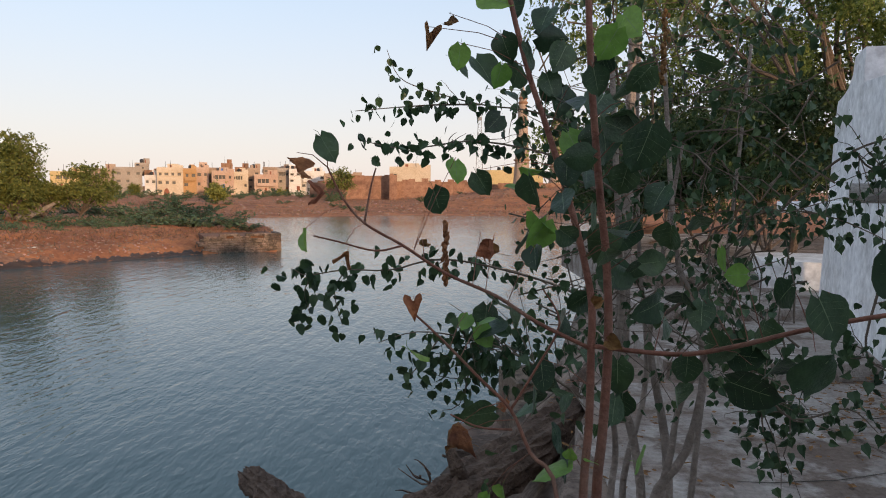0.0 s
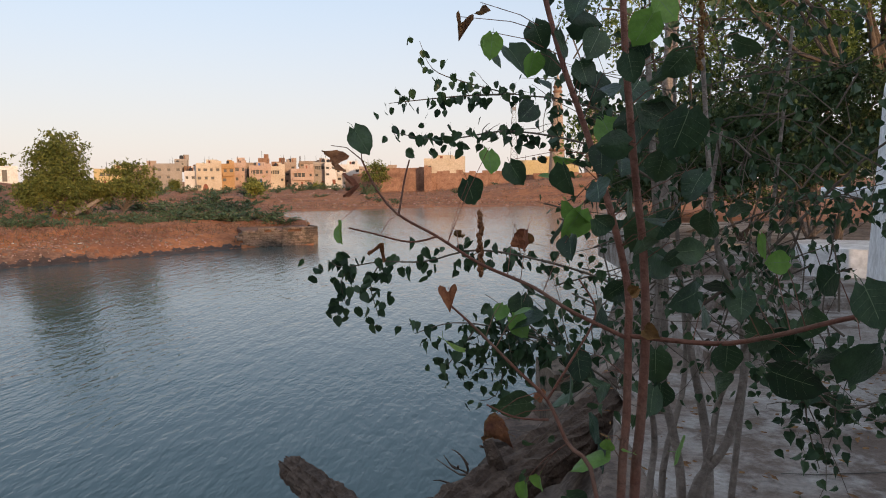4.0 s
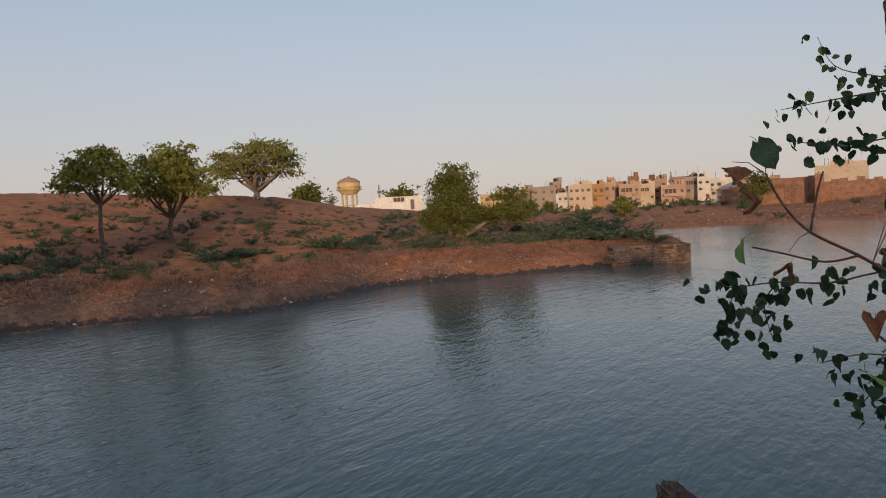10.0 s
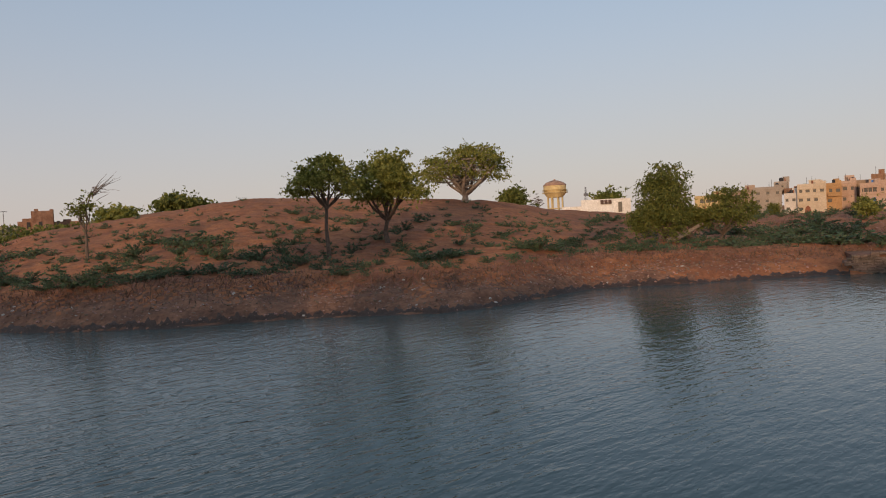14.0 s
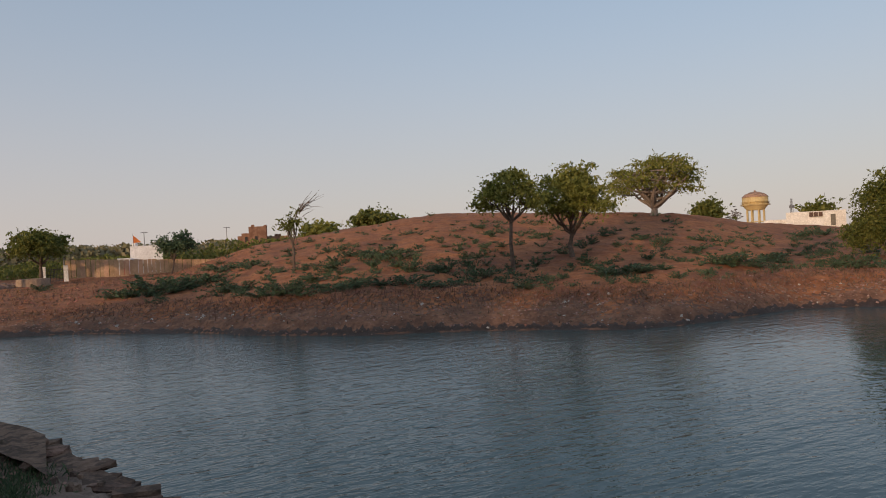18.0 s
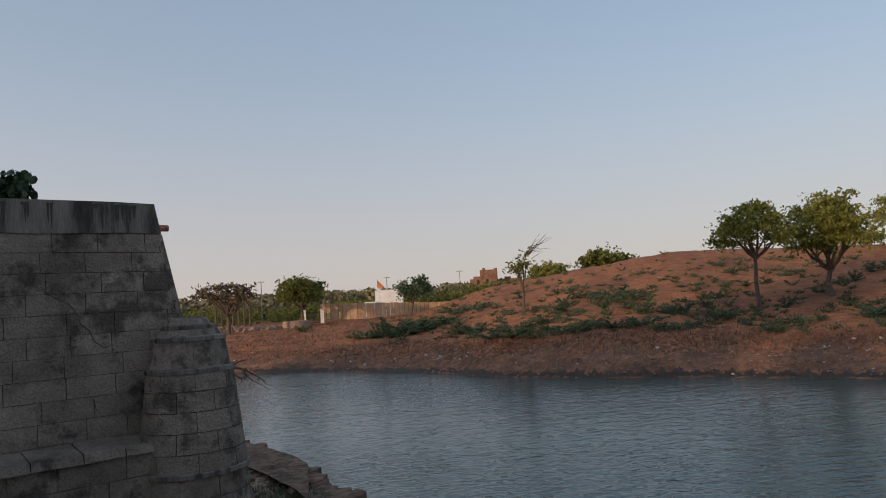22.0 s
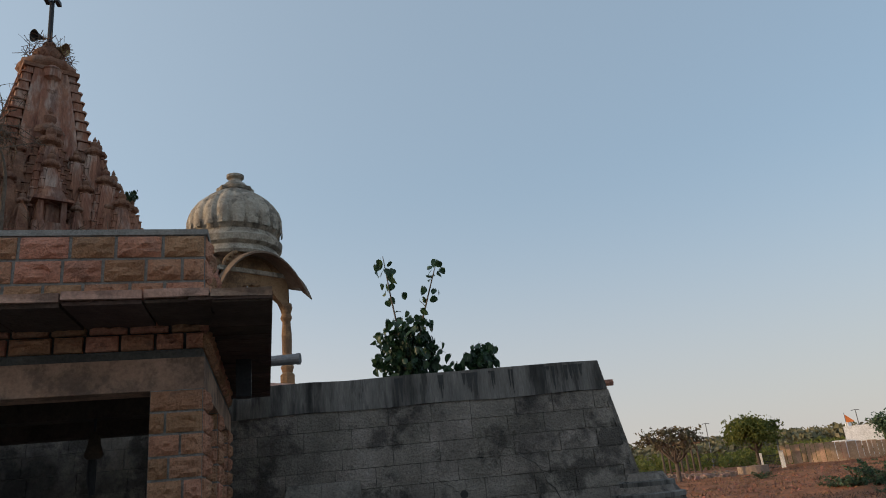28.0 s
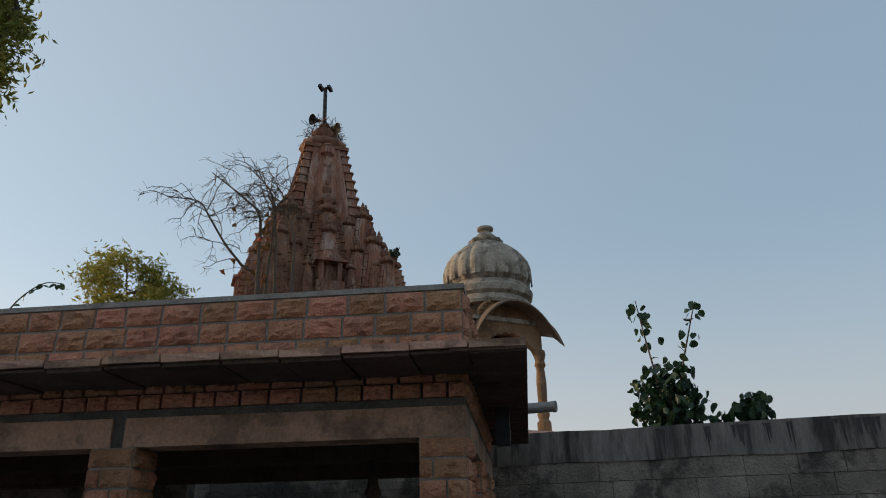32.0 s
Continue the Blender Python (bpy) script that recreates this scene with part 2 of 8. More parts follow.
FIG_NEW = mat("bright_young_fig_leaf", (0.15, 0.30, 0.05), (0.21, 0.37, 0.07), 14, 0.4, 0.1, 60, vary=0.2, leafy=0.35, spec=0.45)
FIG_OLD = mat("withered_fig_leaf", (0.11, 0.045, 0.024), (0.40, 0.19, 0.07), 22, 0.8, 0.4, 70, vary=0.4, leafy=0.2)
FIG_SMALL = mat("small_fig_leaf", (0.018, 0.048, 0.02), (0.042, 0.09, 0.034), 10, 0.45, 0.0, 50, vary=0.35, leafy=0.25, island=0.35, spec=0.45)
VEIN = mat("pale_leaf_vein", (0.16, 0.22, 0.12), (0.20, 0.27, 0.15), 20, 0.5, 0.0)
NEEM = mat("yellow_green_foliage", (0.17, 0.19, 0.04), (0.28, 0.275, 0.07), 0.9, 0.7, 0.0, 8, leafy=0.4, island=0.35)
GREENTREE = mat("mid_green_foliage", (0.105, 0.128, 0.03), (0.18, 0.19, 0.05), 0.9, 0.7, 0.0, 8, leafy=0.38, island=0.35)
TALLTREE = mat("bright_green_foliage", (0.105, 0.165, 0.042), (0.21, 0.26, 0.072), 0.9, 0.6, 0.0, 8, leafy=0.45, island=0.45)
# leaf colour brightened to paint in sunlight that the shaded crown lacks
GOLDTREE = mat("sun_painted_yellow_foliage", (0.25, 0.25, 0.045), (0.37, 0.34, 0.075), 0.9, 0.6, 0.0, 8, leafy=0.45, island=0.35)
THORN = mat("blue_green_thorn_foliage", (0.042, 0.082, 0.046), (0.098, 0.148, 0.078), 0.8, 0.75, 0.0, 6, leafy=0.2, island=0.4)
DEEPGREEN = mat("deep_green_foliage", (0.03, 0.055, 0.02), (0.07, 0.105, 0.035), 0.8, 0.7, 0.0, 6, leafy=0.15, island=0.4)
DRYGRASS = mat("dry_brown_weeds", (0.13, 0.07, 0.05), (0.22, 0.13, 0.09), 1.0, 0.9, 0.0, 8, island=0.4)
CLOD = mat("dry_red_clods", (0.17, 0.075, 0.045), (0.34, 0.17, 0.10), 1.5, 0.95, 0.4, 14, island=0.35)
RUBBLE = mat("rubble_stone", (0.20, 0.12, 0.09), (0.32, 0.22, 0.175), 1.5, 0.9, 0.5, 12, island=0.35)
DRYLEAF = mat("dry_olive_foliage", (0.09, 0.075, 0.045), (0.15, 0.125, 0.07), 1.0, 0.8, 0.0, 8, island=0.4)
# distance haze is put into the colour as a duller olive
HAZEWOOD = mat("haze_dulled_olive_woods", (0.14, 0.135, 0.075), (0.20, 0.18, 0.105), 0.1, 0.8, 0.0, 2, island=0.3)
MUD = mat("pale_shore_mud", (0.165, 0.078, 0.047), (0.30, 0.152, 0.093), 1.6, 0.95, 1.0, 6.0, (0.10, 0.055, 0.04), 0.5, 0.8, blotch=((0.085, 0.048, 0.036), 2.6, 0.5, 0.5))
# so dark because wet mud and the bank's reflection share one colour
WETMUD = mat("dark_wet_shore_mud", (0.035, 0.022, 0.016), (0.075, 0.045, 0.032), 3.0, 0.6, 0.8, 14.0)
LITTER = mat("pale_litter", (0.40, 0.37, 0.34), (0.52, 0.49, 0.45), 5, 0.7, 0.0, 20)
STEEL = mat("grey_steel_pipe", (0.15, 0.155, 0.165), (0.23, 0.235, 0.245), 6, 0.5, 0.1, 40, metal=0.3)
BLACKMETAL = mat("black_metal", (0.02, 0.02, 0.022), (0.035, 0.035, 0.038), 8, 0.55, 0.1, 40)
BRASS = mat("tarnished_horn_metal", (0.35, 0.26, 0.14), (0.46, 0.36, 0.20), 8, 0.4, 0.1, 40, metal=0.7)
# near-black for panes and streaks, and for the painted shade of openings
DARKFILL = mat("dark_fill", (0.03, 0.028, 0.026), (0.06, 0.055, 0.05), 3, 0.4, 0.0)


def water_material():
    m = bpy.data.materials.new("rippled_lake_water")
    m.use_nodes = True
    n, l = m.node_tree.nodes, m.node_tree.links
    b = n["Principled BSDF"]
    b.inputs["Base Color"].default_value = (0.050, 0.090, 0.088, 1)
    b.inputs["Roughness"].default_value, b.inputs["IOR"].default_value = 0.035, 1.33
    geo = n.new("ShaderNodeNewGeometry")
    heights = []
    for scale, stretch, turn, weight in ((4.6, (1, 0.34, 1), 35, 1.0), (10.0, (1, 0.42, 1), 20, 0.6), (2.1, (1, 0.36, 1), 28, 1.3), (0.3, (1, 0.6, 1), 40, 1.2)):
        mp = n.new("ShaderNodeMapping")
        mp.inputs["Rotation"].default_value, mp.inputs["Scale"].default_value = (0, 0, radians(turn)), stretch
        l.new(geo.outputs["Position"], mp.inputs["Vector"])
        t = n.new("ShaderNodeTexNoise")
        t.inputs["Scale"].default_value, t.inputs["Detail"].default_value, t.inputs["Distortion"].default_value = scale, 2, 0.25
        l.new(mp.outputs["Vector"], t.inputs["Vector"])
        k = n.new("ShaderNodeMath")
        k.operation = "MULTIPLY"
        k.inputs[1].default_value = weight
        l.new(t.outputs["Fac"], k.inputs[0])
        heights.append(k.outputs[0])
    s = heights[0]
    for h in heights[1:]:
        k = n.new("ShaderNodeMath")
        l.new(s, k.inputs[0])
        l.new(h, k.inputs[1])
        s = k.outputs[0]
    bp = n.new("ShaderNodeBump")
    bp.inputs["Distance"].default_value = 0.029
    # calm and ruffled patches
    calm = n.new("ShaderNodeTexNoise")
    calm.inputs["Scale"].default_value, calm.inputs["Detail"].default_value = 0.07, 3
    l.new(geo.outputs["Position"], calm.inputs["Vector"])
    gust = n.new("ShaderNodeMapRange")
    gust.inputs["From Min"].default_value, gust.inputs["From Max"].default_value = 0.35, 0.65
    gust.inputs["To Min"].default_value, gust.inputs["To Max"].default_value = 0.5, 1.0
    l.new(calm.outputs["Fac"], gust.inputs["Value"])
    l.new(gust.outputs["Result"], bp.inputs["Strength"])
    l.new(s, bp.inputs["Height"])
    l.new(bp.outputs["Normal"], b.inputs["Normal"])
    return m


WATER = water_material()

# ---- mesh tools ----
EYE = Vector((0, 0, 4.0))


def pol(az, r, z):
    """A place by compass angle from +y (clockwise), horizontal range and height."""
    return Vector((r * math.sin(radians(az)), r * math.cos(radians(az)), z))


class Shape:
    def __init__(self):
        self.v, self.f = [], []

    def add(self, verts, faces):
        k = len(self.v)
        self.v.extend([tuple(p) for p in verts])
        self.f.extend([tuple(i + k for i in q) for q in faces])
        return self

    def box(self, lo, hi, m=None, taper=1.0):
        cx, cy = (lo[0] + hi[0]) / 2, (lo[1] + hi[1]) / 2
        vs = []
        for z, k in ((lo[2], 1.0), (hi[2], taper)):
            for x, y in ((lo[0], lo[1]), (hi[0], lo[1]), (hi[0], hi[1]), (lo[0], hi[1])):
                vs.append(Vector((cx + (x - cx) * k, cy + (y - cy) * k, z)))
        if m:
            vs = [m @ p for p in vs]
        return self.add(vs, [(3, 2, 1, 0), (4, 5, 6, 7), (0, 1, 5, 4), (1, 2, 6, 5), (2, 3, 7, 6), (3, 0, 4, 7)])

    def tube(self, pts, radii, n=6, cap=True):
        pts = [Vector(p) for p in pts]
        vs, fs, side = [], [], None
        for i, p in enumerate(pts):
            d = (pts[min(i + 1, len(pts) - 1)] - pts[max(i - 1, 0)])
            d = d.normalized() if d.length > 1e-9 else Vector((0, 0, 1))
            if side is None:
                side = d.orthogonal().normalized()
            side = (side - d * side.dot(d))
            side = side.normalized() if side.length > 1e-6 else d.orthogonal().normalized()
            up = d.cross(side)
            for k in range(n):
                a = 2 * math.pi * k / n
                vs.append(p + (side * math.cos(a) + up * math.sin(a)) * radii[i])
        for i in range(len(pts) - 1):
            for k in range(n):
                fs.append((i * n + k, i * n + (k + 1) % n, (i + 1) * n + (k + 1) % n, (i + 1) * n + k))
        if cap:
            fs.append(tuple(range(n))[::-1])
            fs.append(tuple((len(pts) - 1) * n + k for k in range(n)))
        return self.add(vs, fs)

    def lathe(self, profile, n=24, center=(0, 0), flute=None, a0=0.0, a1=360.0):
        full = abs(a1 - a0) >= 359.9
        m = n if full else n + 1
        vs, fs = [], []
        for r, z in profile:
            for k in range(m):
                a = radians(a0 + (a1 - a0) * k / n)
                rr = r * (flute(a, z) if flute else 1)
                vs.append((center[0] + rr * math.cos(a), center[1] + rr * math.sin(a), z))
        for i in range(len(profile) - 1):
            for k in range(n):
                j = (k + 1) % m
                fs.append((i * m + k, i * m + j, (i + 1) * m + j, (i + 1) * m + k))
        if full:
            fs.append(tuple(range(m))[::-1])
            fs.append(tuple((len(profile) - 1) * m + k for k in range(m)))
        return self.add(vs, fs)

    def quads(self, verts):
        """Many quads at once: an array of shape (n, 4, 3)."""
        k = len(self.v)
        self.v.extend(map(tuple, verts.reshape(-1, 3).tolist()))
        self.f.extend([(k + 4 * i, k + 4 * i + 1, k + 4 * i + 2, k + 4 * i + 3) for i in range(len(verts))])
        return self

    def mesh(self, name, material, smooth=False, shift=None):
        me = bpy.data.meshes.new(name)
        v = self.v if shift is None else [(a - shift[0], b - shift[1], c - shift[2]) for a, b, c in self.v]
        me.from_pydata(v, [], self.f)
        me.materials.append(material)
        if smooth:
            me.polygons.foreach_set("use_smooth", [True] * len(me.polygons))
        me.update()
        return me


def origin(ob):
    p = Vector((0, 0, 0))
    while ob:
        p += ob.location
        ob = ob.parent
    return p


def thing(name, label, category, at=(0, 0, 0), group="", kind=""):
    ob = new(name)
    ob.location = at
    ob.empty_display_size = 0.1
    return tagged(ob, label, category, group, kind)


def part(name, shape, material, parent, label="", smooth=False, kind=""):
    ob = new(name, shape.mesh(name, material, smooth, origin(parent)))
    ob.parent = parent
    return tagged(ob, label, kind=kind)


def whole(name, shape, material, label, category="", at=(0, 0, 0), smooth=False, kind="", group=""):
    ob = new(name, shape.mesh(name, material, smooth, Vector(at)))
    ob.location = at
    return tagged(ob, label, category, group, kind)


def piece(name, me, parent, m):
    """A piece on shared mesh data, at the world pose m under its thing."""
    ob = new(name, me)
    ob.parent = parent
    ob.matrix_basis = Matrix.Translation(-origin(parent)) @ m
    return ob


RNG = np.random.default_rng(7)


def rock_block(name, material, seed, rough=0.06, chamfer=0.06, n=4, margin=0.985):
    """A unit block (1 x 1 x 1, centred) whose front (-y) is a rough-hewn face inside a narrow margin."""
    rng = np.random.default_rng(seed)
    s = Shape()
    g = []
    for j in range(n + 1):
        for i in range(n + 1):
            x, z = i / n - 0.5, j / n - 0.5
            edge = i in (0, n) or j in (0, n)
            x += 0 if i in (0, n) else rng.uniform(-0.04, 0.04)
            y = -0.5 + (chamfer if edge else -rng.uniform(0.0, rough))
            g.append((x * (margin if edge else 1), y, z * (margin if edge else 1)))
    fs = []
    for j in range(n):
        for i in range(n):
            a = j * (n + 1) + i
            fs.append((a, a + 1, a + n + 2, a + n + 1))
    k = len(g)
    ring = [i for i in range(n + 1)] + [(n + 1) * j + n for j in range(1, n + 1)] + [(n + 1) * n + i for i in range(n - 1, -1, -1)] + [(n + 1) * j for j in range(n - 1, 0, -1)]
    back = [(g[i][0], 0.5, g[i][2]) for i in ring]
    for i in range(len(ring)):
        j = (i + 1) % len(ring)
        fs.append((ring[j], ring[i], k + i, k + j))
    s.add(g + back, fs)
    return s.mesh(name, material)


def flat_block(name, material, seed, n=2, worn=0.012):
    """A dressed block, nearly flat, with slightly worn arrises."""
    return rock_block(name, material, seed, rough=worn, chamfer=0.03, n=n, margin=0.992)


def frame_at(p, out):
    """A pose whose -y faces out, z up."""
    y, z = -Vector(out).normalized(), Vector((0, 0, 1))
    m = Matrix((y.cross(z), y, z)).transposed().to_4x4()
    m.translation = Vector(p)
    return m


def leaf_cards(centers, size, rng, aspect=0.5, up=0.3, jitter=0.35):
    """Small folded-looking blades at the given places: two-point diamonds with random turns."""
    n = len(centers)
    d = rng.normal(size=(n, 3))
    d[:, 2] += up
    d /= np.linalg.norm(d, axis=1)[:, None]
    e = rng.normal(size=(n, 3))
    e -= d * (d * e).sum(1)[:, None]
    e /= np.linalg.norm(e, axis=1)[:, None] + 1e-9
    s = size * (1 + jitter * rng.normal(size=(n, 1)).clip(-1.5, 1.5))
    a = centers - d * s * 0.5
    b = centers + e * s * aspect * 0.5
    c = centers + d * s * 0.5
    f = centers - e * s * aspect * 0.5
    return np.stack([a, b, c, f], 1)

# ---- ground: one sheet from the terrace under the camera to the horizon ----
FAR_AZ = [-106, -98.4, -91, -87, -82.6, -77.5, -70, -62.4, -58, -49.3, -45, -41.7, -37.2, -34, -28.7, -24, -17.9, -13.2]
FAR_R = [54, 49, 45.2, 42, 39.4, 35.4, 32.7, 32.3, 31.8, 30.8, 32.0, 34.2, 38.3, 39.3, 40.2, 42.2, 44.7, 45.6]
BACK_AZ = [-19.5, -18, -14.3, -11.8, -4.4, 0, 8, 12.5, 16]
BACK_R = [90, 94, 95.9, 97.1, 104.7, 105.5, 108, 110, 112]
PEN_AZ = [-20, -18.6, -17, -15, -13.2]
PEN_R = [97, 92, 70, 57, 49.5]
NEAR_AZ = [-180, -102, -98.5, -96, -92.7, -90, -87, -80, -60, -30, -12, -4, 1, 3, 6, 8, 9.3, 11, 12.4, 13.2, 13.8, 180]
NEAR_R = [400, 24, 20, 18.0, 15.7, 13.6, 11.7, 8.6, 4.2, 4.0, 4.0, 4.6, 6.8, 7.9, 8.9, 9.6, 10.2, 14, 22, 60, 400, 400]
CREST_AZ = [-106, -99, -92, -84, -81.5, -78, -71.6, -64, -59.7, -52, -47.6, -44, -39.6, -35, -32.5, -29, -24, -10]
CREST_EL = [-0.85, -1.0, -1.2, -1.05, -0.3, 0.78, 1.62, 2.62, 2.50, 2.05, 1.80, 1.43, 0.54, 0.05, -0.5, -0.75, -0.75, -0.7]
CREST_R = [95, 95, 90, 86, 84, 82, 80, 80, 80, 80, 80, 82, 90, 110, 130, 160, 200, 200]


def smooth(t):
    t = np.clip(t, 0, 1)
    return t * t * (3 - 2 * t)


def wave_noise(x, y, scale, seed, octaves=4):
    rng = np.random.default_rng(seed)
    out, amp = np.zeros_like(x), 1.0
    for o in range(octaves):
        for k in range(5):
            a, ph = rng.uniform(0, 2 * np.pi), rng.uniform(0, 2 * np.pi)
            f = 2 * np.pi / scale * 2 ** o * rng.uniform(0.7, 1.4)
            out += amp * np.sin(f * (x * np.cos(a) + y * np.sin(a)) + ph + 0.7 * np.sin(f * 0.6 * (x * np.sin(a) - y * np.cos(a))))
        amp *= 0.5
    return out / 5


def ground_height(az, r):
    """Height of the land by compass angle and range; below 0 under the lake."""
    az, r = np.asarray(az, float), np.asarray(r, float)
    x, y = r * np.sin(np.radians(az)), r * np.cos(np.radians(az))
    # far side of the lake, with its hill
    rf = np.interp(az, FAR_AZ, FAR_R) + 0.25 * wave_noise(x, y, 9.0, 11, 3)
    ce, cr = np.interp(az, CREST_AZ, CREST_EL), np.interp(az, CREST_AZ, CREST_R)
    zc = 4 + cr * np.tan(np.radians(ce))
    zb = np.interp(az, [-106, -92, -84, -76, -62, -45, -30, -16, -12], [1.2, 1.1, 1.4, 1.7, 1.6, 1.5, 1.45, 1.25, 1.15])
    bank = 6.0 + 0.8 * np.sin(az * 0.21)
    t = (r - rf) / bank
    low = np.where(t < 0, t * 1.2, zb * (0.30 * np.clip(t * 5, 0, 1) ** 0.7 + 0.70 * smooth(t) ** 0.9))
    s = np.clip((r - rf - bank) / np.maximum(cr - rf - bank, 1), 0, 1)
    hill = (zc - zb) * np.where(zc > 4.0, s ** 1.15 * (1 - 0.12 * smooth((s - 0.8) / 0.2)) / 0.88 * (0.88 + 0.12 * s), s ** 0.9)
    plain = np.interp(az, [-106, -80, -60, -46, -40, -32, -28, 0], [2.3, 2.6, 3.0, 3.6, 4.1, 3.8, 1.9, 1.4])
    over = smooth((r - cr) / 45)
    far = np.where(r < cr, low + np.where(t > 1, hill, 0), zc + (plain - zc) * over)
    # north shore, across the back water
    rb = np.interp(az, BACK_AZ, BACK_R)
    back = np.where(r < rb, (r - rb) * 0.3, 1.4 * smooth((r - rb) / 70) + 0.25 * np.clip((r - rb) / 4, 0, 1))
    back = back + smooth((az + 6) / 14) * 3 * smooth((r - rb - 6) / 25)
    rp = np.interp(az, PEN_AZ, PEN_R)
    pen = np.where(r < rp, far, np.maximum((rp - r) * 0.6 + 1.0, -1.2))
    north = np.where(az < -20, far, np.where(az < -13.2, np.where(r < rb - 4, pen, back), np.where(r < 60, -1.0, back)))
    # near side: the terrace and its bank
    rn = np.interp(az, NEAR_AZ, NEAR_R)
    top = np.interp(az, [-180, -119, -112, -104, -97, -86, -60, -16, -8, 0, 6, 10, 14, 180], [2.36, 2.36, 1.6, 0.75, 0.6, 0.5, 2.0, 1.85, 1.75, 1.6, 1.45, 1.9, 2.36, 2.36])
    inner = np.interp(az, [-180, -122, -118, -114, -108, -102, -97, -86, -60, -12, 6, 9, 12, 16, 180], [900, 40, 7.0, 5.8, 5.6, 5.6, 6.0, 5.0, 2.6, 2.4, 2.6, 3.2, 5.0, 40, 900])
    shelf = 2.36 + (top - 2.36) * smooth((r - inner) / 1.1)
    near = np.where(r < rn, shelf, -1.2)
    edge = smooth((rn - r) / np.minimum(0.8 + 0.06 * rn, 3.0))
    near = near * edge + (-1.2) * (1 - edge)
    z = np.maximum(near, np.where((az > -108) & (az < 16), north, -1.2))
    z = np.where((az <= -108) | (az >= 16), near, z)
    # unevenness
    wet = np.clip((z + 0.2) / 0.6, 0, 1)
    near_flat = smooth((r - 7) / 12)
    z = z + wet * near_flat * (0.13 * wave_noise(x, y, 6.0, 3, 4) + 0.085 * wave_noise(x, y, 1.7, 5, 3)) * np.where(r > 120, 1.5, 1)
    return np.where(r > 400, np.minimum(z, 3.5), z)


def build_ground():
    az = np.concatenate([np.arange(-108, 16, 0.3), np.arange(16, 252, 4.0)])
    rings = np.concatenate([np.linspace(0.0, 30, 50)[:-1], np.linspace(30, 60, 100)[:-1], np.linspace(60, 130, 90)[:-1], np.linspace(130, 300, 34)[:-1], np.geomspace(300, 4500, 14)])
    A, R = np.meshgrid(az, rings, indexing="ij")
    Aw = (A + 180) % 360 - 180
    Z = ground_height(Aw, R)
    X, Y = R * np.sin(np.radians(A)), R * np.cos(np.radians(A))
    n, m = A.shape
    v = np.stack([X, Y, Z], -1).reshape(-1, 3)
    i, j = np.meshgrid(np.arange(n), np.arange(m - 1), indexing="ij")
    i2 = (i + 1) % n
    f = np.stack([i * m + j, i * m + j + 1, i2 * m + j + 1, i2 * m + j], -1).reshape(-1, 4)
    me = bpy.data.meshes.new("ground")
    me.from_pydata(v.tolist(), [], f.tolist())
    me.materials.append(EARTH)
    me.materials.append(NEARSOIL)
    me.materials.append(MUD)
    near_r, az_r = R[:, :-1], Aw[:, :-1]
    shore = np.interp(az_r, FAR_AZ, FAR_R)
    muddy = (near_r < shore + (3.0 + 0.8 * np.sin(az_r * 0.9) + 1.3 * np.sin(az_r * 37.0 + near_r * 9.0)) * np.clip((-24 - az_r) / 22, 0, 1)) & (az_r < -22)
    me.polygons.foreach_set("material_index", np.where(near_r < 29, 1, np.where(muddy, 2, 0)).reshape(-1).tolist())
    me.polygons.foreach_set("use_smooth", [True] * len(me.polygons))
    me.update()
    return tagged(new("ground", me), "red sandy earth of the banks, hill and plain", "ground", kind="structure")


ground = build_ground()


def on_ground(az, r, sink=0.0):
    return pol(az, r, float(ground_height(az, r)) - sink)


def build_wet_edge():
    """Dark strip on the far bank's waterline: wet mud plus the bank's painted-in reflection."""
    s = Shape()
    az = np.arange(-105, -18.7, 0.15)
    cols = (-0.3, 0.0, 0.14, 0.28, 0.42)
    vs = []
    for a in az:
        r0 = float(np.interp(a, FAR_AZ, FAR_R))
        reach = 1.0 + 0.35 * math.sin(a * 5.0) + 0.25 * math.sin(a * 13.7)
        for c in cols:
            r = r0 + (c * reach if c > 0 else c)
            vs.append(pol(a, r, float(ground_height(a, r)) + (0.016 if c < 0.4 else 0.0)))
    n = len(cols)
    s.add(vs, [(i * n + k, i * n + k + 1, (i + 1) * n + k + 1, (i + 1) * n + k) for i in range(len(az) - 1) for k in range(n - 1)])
    whole("wet_shore_edge", s, WETMUD, "dark wet mud strip along the waterline, bank's reflection painted in", "mud", smooth=True, kind="structure")


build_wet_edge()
lake = Shape()
lake.add([(-160, -60, 0), (60, -60, 0), (60, 140, 0), (-160, 140, 0)], [(0, 1, 2, 3)])
whole("water", lake, WATER, "blue-grey rippled lake water", "lake", kind="structure")

# unseen added walls behind the camera: south blocks the sun, east closes the place
closing = Shape().box((-22, -49, 2), (12, -48, 11)).box((12, -49, 2), (80, -48, 12.5))
whole("wall_south", closing, BLOCK, "unseen wall added to block the low sun", "wall", kind="structure")
closing = Shape().box((79, -48, 2), (80, 30, 9))
whole("wall_east", closing, BLOCK, "unseen plain wall added to close the east side", "wall", kind="structure")

# ---- the grey block wall with its coping, bastion, buttress and bench ----
W0, W1 = pol(-103.5, 10.25, 2.36), pol(-132.2, 10.0, 2.36)
WALONG = (W1 - W0).normalized()
WOUT = Vector((-WALONG.y, WALONG.x, 0))
if WOUT.dot(-W0) < 0:
    WOUT = -WOUT
WTOP, WLEN, BATTER = 5.47, 13.0, 0.075


